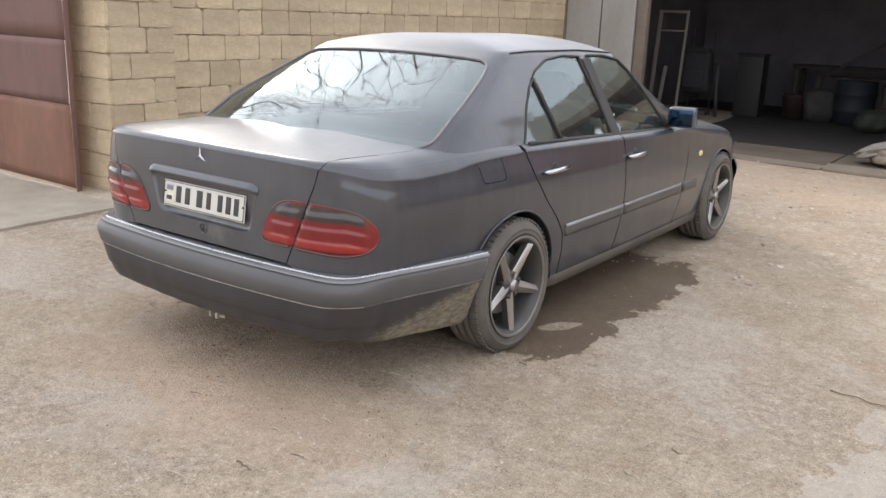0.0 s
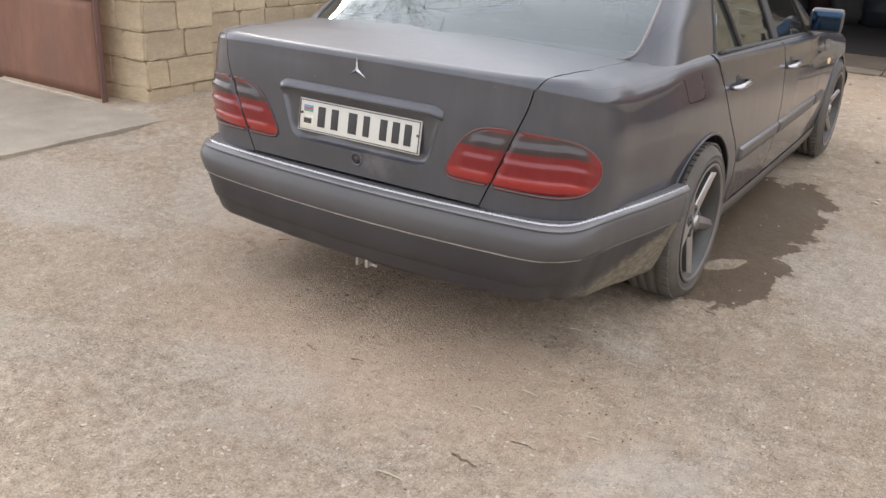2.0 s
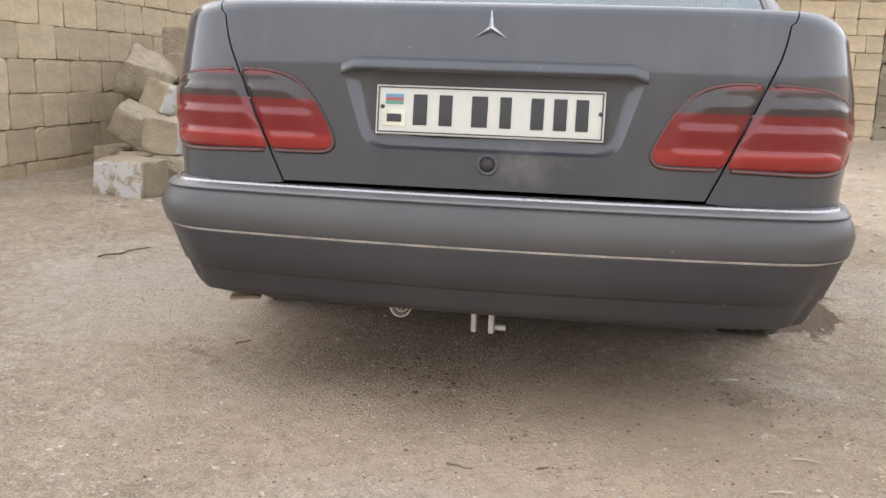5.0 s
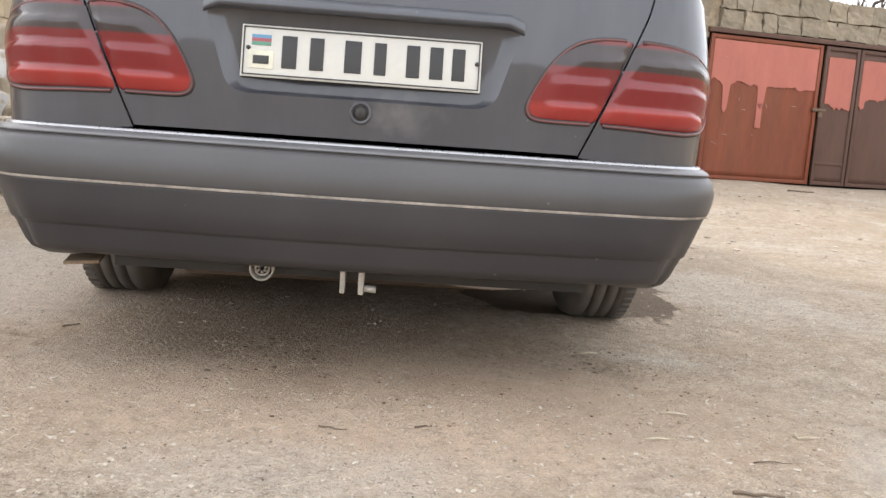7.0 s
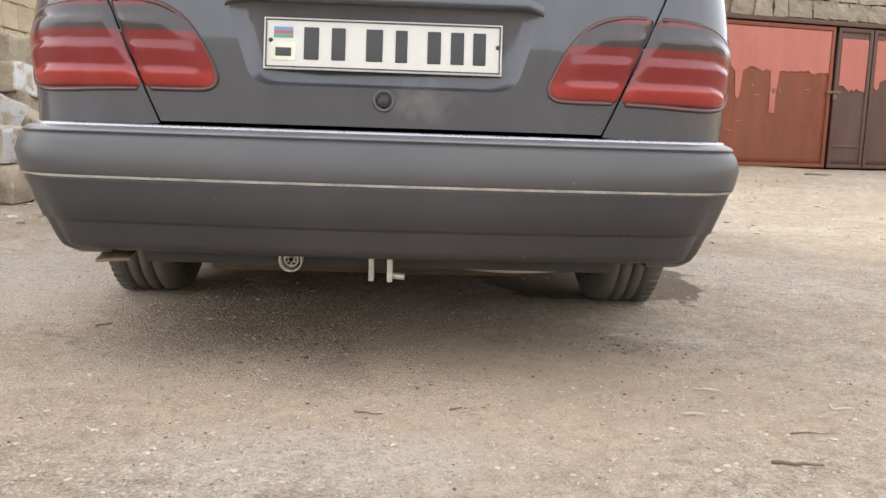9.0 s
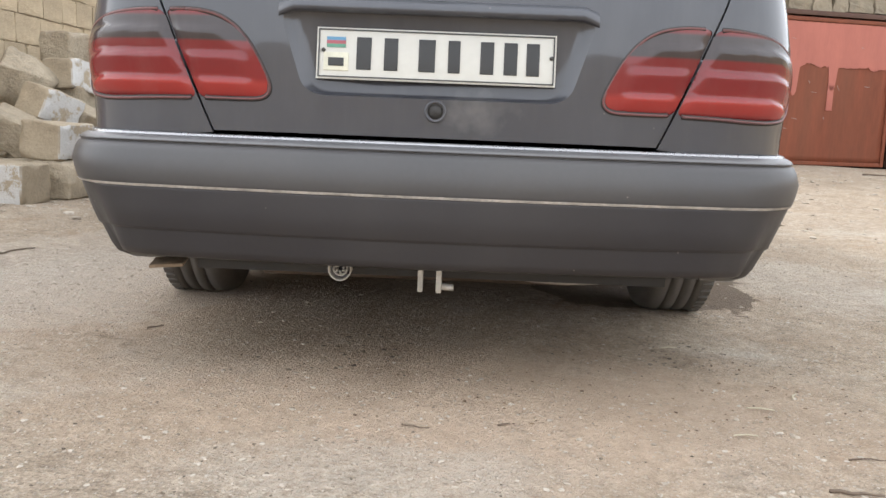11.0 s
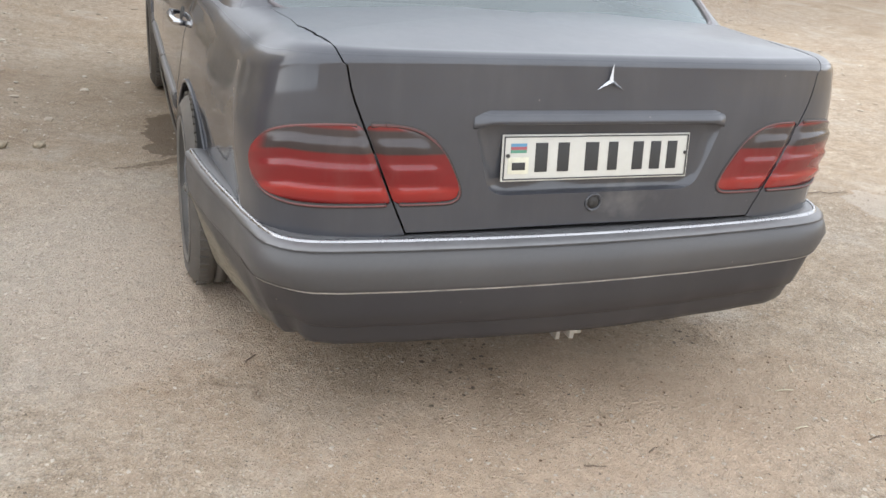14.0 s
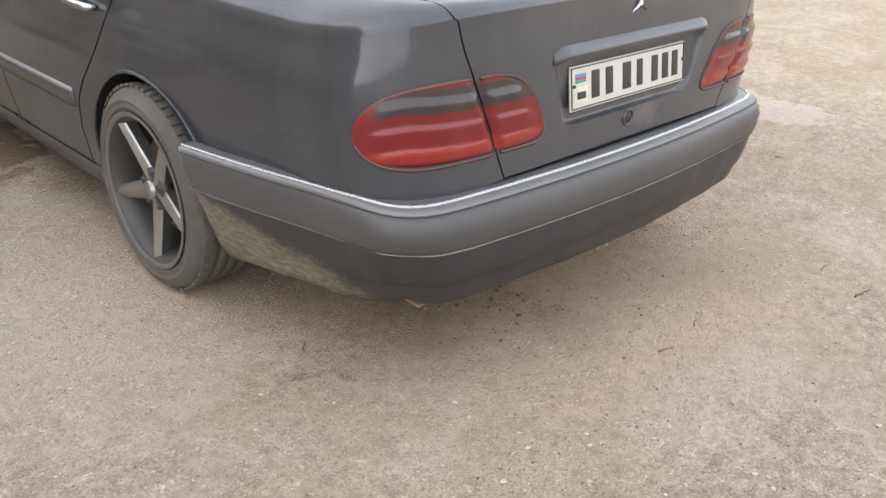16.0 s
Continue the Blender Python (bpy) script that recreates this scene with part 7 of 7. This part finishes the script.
def island_mat(name, lo, hi):
    m = mat(name, lo, 0.92, 0, 0.2, 30, 200, 0.3)
    n, l = m.node_tree.nodes, m.node_tree.links
    g = n.new("ShaderNodeNewGeometry"); r = n.new("ShaderNodeValToRGB")
    r.color_ramp.elements[0].color, r.color_ramp.elements[1].color = (*lo, 1), (*hi, 1)
    r.color_ramp.elements[1].position = 0.9
    l.new(g.outputs["Random Per Island"], r.inputs[0]); l.new(r.outputs[0], n["Principled BSDF"].inputs["Base Color"])
    return m


PEBBLE = island_mat("pebbles", (0.30, 0.245, 0.185), (0.49, 0.428, 0.352))
GRIT = island_mat("grit", (0.28, 0.222, 0.165), (0.53, 0.46, 0.375))
CHIP = island_mat("dark_chips", (0.09, 0.07, 0.05), (0.25, 0.20, 0.15))
def dry(x, y):
    """Fewer stones where the earth is wet or lies under the car."""
    if any(((x - cx) / (rx + 0.08)) ** 2 + ((y - cy) / (ry + 0.08)) ** 2 < 1 for cx, cy, rx, ry, _ in WET):
        return 0.04
    return 0.25 if abs(x) < 0.85 and 0.1 < y < 4.6 else 1.0


scatter("gravel", 17000, (-2.4, 2.8, -1.2, 3.4), (0.0018, 0.0085), PEBBLE, "small pale stones lying on the dirt", 5, dry)
scatter("gravel", 900, (-2.2, 3.0, -1.0, 3.2), (0.004, 0.011), PEBBLE, "larger pale chips on the dirt", 41, dry)
scatter("gravel", 2600, (-3.2, 7.5, 2.8, 9.0), (0.008, 0.03), PEBBLE, "pale stones on the far yard", 6)
scatter("gravel", 42000, (-2.0, 2.3, -1.15, 1.6), (0.0011, 0.0036), GRIT, "fine pale grit on the dirt", 15, dry)
scatter("gravel", 6500, (-2.5, 3.0, -1.3, 2.5), (0.0012, 0.0052), CHIP, "dark crumbs of earth and bark", 7)
scatter("gravel", 420, (-0.6, 1.2, -0.1, 0.55), (0.0015, 0.006), island_mat("rusty_crumbs", (0.10, 0.06, 0.035), (0.24, 0.165, 0.10)), "brown crumbs of rust and bark on the dirt", 27)
scatter("gravel", 46, (-0.34, -0.04, 0.22, 0.60), (0.004, 0.011), island_mat("oily_crumbs", (0.085, 0.062, 0.043), (0.17, 0.13, 0.092)), "dark oily crumbs dripped on the dirt", 61)
scatter("gravel", 40, (0.58, 0.86, 0.38, 0.66), (0.003, 0.009), CHIP, "brown crumbs of earth on the dirt", 62)
def stony(x, y):
    """Stones gather on the pale crushed patches."""
    return max([0.06] + [1.0 for cx, cy, rx, ry, _ in PALE_DUST if ((x - cx) / (rx * 1.3)) ** 2 + ((y - cy) / (ry * 1.3)) ** 2 < 1]) * dry(x, y)


scatter("gravel", 15000, (-3.0, 3.0, -1.0, 3.0), (0.002, 0.009), PEBBLE, "pale crushed stone gathered in patches", 31, stony)
scatter("gravel", 620, (-2.4, -1.75, 2.3, 7.2), (0.006, 0.032), PEBBLE, "stone chips fallen from the pile", 9)
STRAW = mat("straw", (0.47, 0.41, 0.30), 0.8, 0, 0.2, 30, 100, 0.2)
TWIG = mat("twig", (0.15, 0.11, 0.08), 0.9, 0, 0.3, 30, 100, 0.3)
for x, y, a, ln_ in ((0.752, 0.07, -8, 0.06), (1.02, -0.035, 10, 0.055), (0.66, -0.11, 5, 0.05), (0.64, -0.54, 5, 0.09), (0.87, 0.18, 60, 0.04), (0.67, 0.58, 15, 0.05), (1.0, -0.02, 75, 0.03)):
    bm = bmesh.new()
    tube(bm, [(-ln_ / 2, 0, 0), (0, 0.003, 0.001), (ln_ / 2, 0, 0)], [0.002, 0.0024, 0.0016], 6)
    tagged(part("straw", bm, STRAW, m=pose(x, y, ground_z(x, y) + 0.005, 0, 0, a)), "pale splinter of straw lying on the dirt", "straw", "straws on the dirt")
for x, y, a, ln_, r in ((0.77, -0.36, -8, 0.09, 0.004), (-1.755, 1.615, 70, 0.28, 0.005), (2.37, 1.67, -5, 0.28, 0.003), (-0.01, -0.12, -15, 0.06, 0.002), (0.17, -0.1, 30, 0.03, 0.0025), (4.9, 8.2, 10, 0.35, 0.012), (-0.78, 0.57, 50, 0.05, 0.003), (0.87, -0.19, 5, 0.08, 0.002)):
    bm = bmesh.new()
    k = random.Random(x * 7 + y)
    tube(bm, [(ln_ * (i / 5 - 0.5), k.uniform(-0.06, 0.06) * ln_, k.uniform(0, 0.02) * ln_) for i in range(6)], [r * (1 - 0.1 * i) for i in range(6)], 6)
    tagged(part("twig", bm, TWIG, m=pose(x, y, ground_z(x, y) + r, 0, 0, a)), "dark dry twig lying on the dirt", "twig", "twigs on the dirt")
for x, y, s_ in ((1.91, 0.72, 0.023), (1.83, 0.46, 0.020), (-1.627, 2.60, 0.042), (-1.463, 2.66, 0.038), (1.24, 4.12, 0.03), (-2.2, 3.0, 0.05), (-2.15, 3.55, 0.04), (-2.05, 4.4, 0.06)):
    bm = bmesh.new()
    bmesh.ops.create_icosphere(bm, subdivisions=2, radius=1.0)
    for v in bm.verts:
        v.co = Vector((v.co.x * s_, v.co.y * s_ * 0.7, v.co.z * s_ * 0.4)) * (1 + 0.5 * noise.noise(v.co * 1.9 + Vector((x, y, 0))))
    tagged(part("stone", bm, RUBBLE, m=pose(x, y, ground_z(x, y) + s_ * 0.2, 0, 0, x * 77)), "small pale stone lying on the dirt", "stone", "stones on the dirt")


# ---------------------------------------------------------------- courses of limestone blocks
def block_mesh(lx, seed, h, d=0.10):
    """A sawn block, its face towards +x in local y-z: length lx along y."""
    bm = bmesh.new()
    k = random.Random(seed)
    e = [k.choice((0.006, 0.008, 0.012, 0.025)) for _ in range(4)]      # knocked corners
    across = max(2, round(lx / 0.085))
    ring_o = [(0, e[0]), (0, h * 0.5), (0, h - e[1]), (e[1], h)] + [(lx * i / across, h) for i in range(1, across)]
    ring_o += [(lx - e[2], h), (lx, h - e[2]), (lx, h * 0.5), (lx, e[3]), (lx - e[3], 0)] + [(lx * i / across, 0) for i in range(across - 1, 0, -1)] + [(e[0], 0)]
    N = len(ring_o)
    def row(x, shrink, jit):
        return [bm.verts.new((x + k.uniform(-jit, jit) * 0.6, y + (lx / 2 - y) * shrink + k.uniform(-jit, jit), z + (h / 2 - z) * shrink + k.uniform(-jit, jit))) for y, z in ring_o]
    rows_ = [row(-d, 0.0, 0.0), row(-0.006, 0.0, 0.005), row(0.0, 0.02, 0.005)]
    for a, b in zip(rows_, rows_[1:]):
        for i in range(N):
            bm.faces.new((a[i], b[i], b[(i + 1) % N], a[(i + 1) % N]))
    bm.faces.new(rows_[-1][::-1])
    bmesh.ops.recalc_face_normals(bm, faces=bm.faces)
    me = bpy.data.meshes.new("block")
    bm.to_mesh(me); bm.free()
    me.materials.append(LIMESTONE)
    return me


LENGTHS = (0.18, 0.28, 0.34, 0.40)
BLOCKS = {h: {L: [block_mesh(L - 0.007, int(L * 100) * 7 + s_, h - 0.007) for s_ in range(7)] for L in LENGTHS} for h in (COURSE, TALL)}


def courses(parent, m, length, z0, z1, seed, high=COURSE, name="block"):
    """Rows of blocks on a wall's face; m: the face's corner, y along it and x out of it."""
    k = random.Random(seed)
    row = 0
    z = z0
    while z + high <= z1 + 0.02:
        y = 0.0
        first = True
        while y < length - 0.02:
            left = length - y
            L = k.choice((0.40, 0.40, 0.40, 0.34, 0.34, 0.28)) if not first else (0.40, 0.18, 0.34, 0.28)[row % 4]
            fit_ = [q for q in LENGTHS if q <= left + 0.03]
            if not fit_:
                break
            if L > left + 0.03:
                L = max(fit_)
            first = False
            wide = 1.0
            if left - L < 0.165:
                wide = left / L
            ob = new(name, k.choice(BLOCKS[high][L]))
            ob.parent = parent
            ob.matrix_basis = m @ pose(k.uniform(-0.004, 0.006), y + 0.0035, z + 0.0035, k.uniform(-0.5, 0.5), 0, k.uniform(-0.7, 0.7)) @ Matrix.Diagonal((1, wide, 1, 1))
            y += L * wide
        z += high
        row += 1


courses(wall_west, pose(WALL_X, PILLAR_Y1 + 0.004, -0.04), 6.90, 0.0, 2.66, 11, TALL)
courses(pillar, pose(PILLAR_X, PILLAR_Y0 + 0.02, -0.062), 0.61, 0.0, 2.76, 12)
courses(pillar, pose(-3.82, PILLAR_Y0, -0.062, 0, 0, -90), 0.56, 0.0, 2.76, 13)
courses(garage_pier, pose(GARAGE_X1 + 0.01, FRONT_Y, 0.03, 0, 0, -90), 1.68, 0.0, 2.67, 14)
# rough stones of the garage front
def rough_stone(x0, x1, z0, z1, seed):
    bm = new_box(x0, x1, 0.0, 0.14, z0, z1)
    bmesh.ops.subdivide_edges(bm, edges=bm.edges[:], cuts=4, use_grid_fill=True)
    for v in bm.verts:
        p = v.co.copy()
        v.co += noise.noise_vector(p * 6 + Vector((seed, 0, 3))) * 0.030 + noise.noise_vector(p * 21 + Vector((0, seed, 0))) * 0.014
    return bm


for i in range(2):
    k_ = random.Random(30 + i)
    z0, h_ = 2.04 + 0.25 * i, 0.235 + (0.0 if i == 0 else 0.02)
    x = 0.0
    while x < 5.2:
        L = k_.uniform(0.22, 0.48)
        bm = rough_stone(x + 0.004, x + L - 0.004, z0 + 0.004, z0 + h_, x * 3 + i)
        part("stone", bm, PARAPET, gates_wall, smooth=False)
        x += L
for i in range(13):
    bm = rough_stone(-0.43, -0.142, 0.0 + i * 0.19, 0.186 + i * 0.19, i * 2.1)
    part("stone", bm, PARAPET, gates_wall, smooth=False)
# white bricks of the far wall
bm = bmesh.new()
k_ = random.Random(50)
for r_ in range(31):
    for c_ in range(31):
        x = 0.6 + c_ * 0.26 + (0.13 if r_ % 2 else 0)
        box(bm, x, x + 0.245, 16.98, 17.02, 3.0 + r_ * 0.11, 3.098 + r_ * 0.11)
tagged(part("white_bricks", bm, WHITE_BRICK, bpy.data.objects["wall_behind_garages"], smooth=False), kind="stuff")
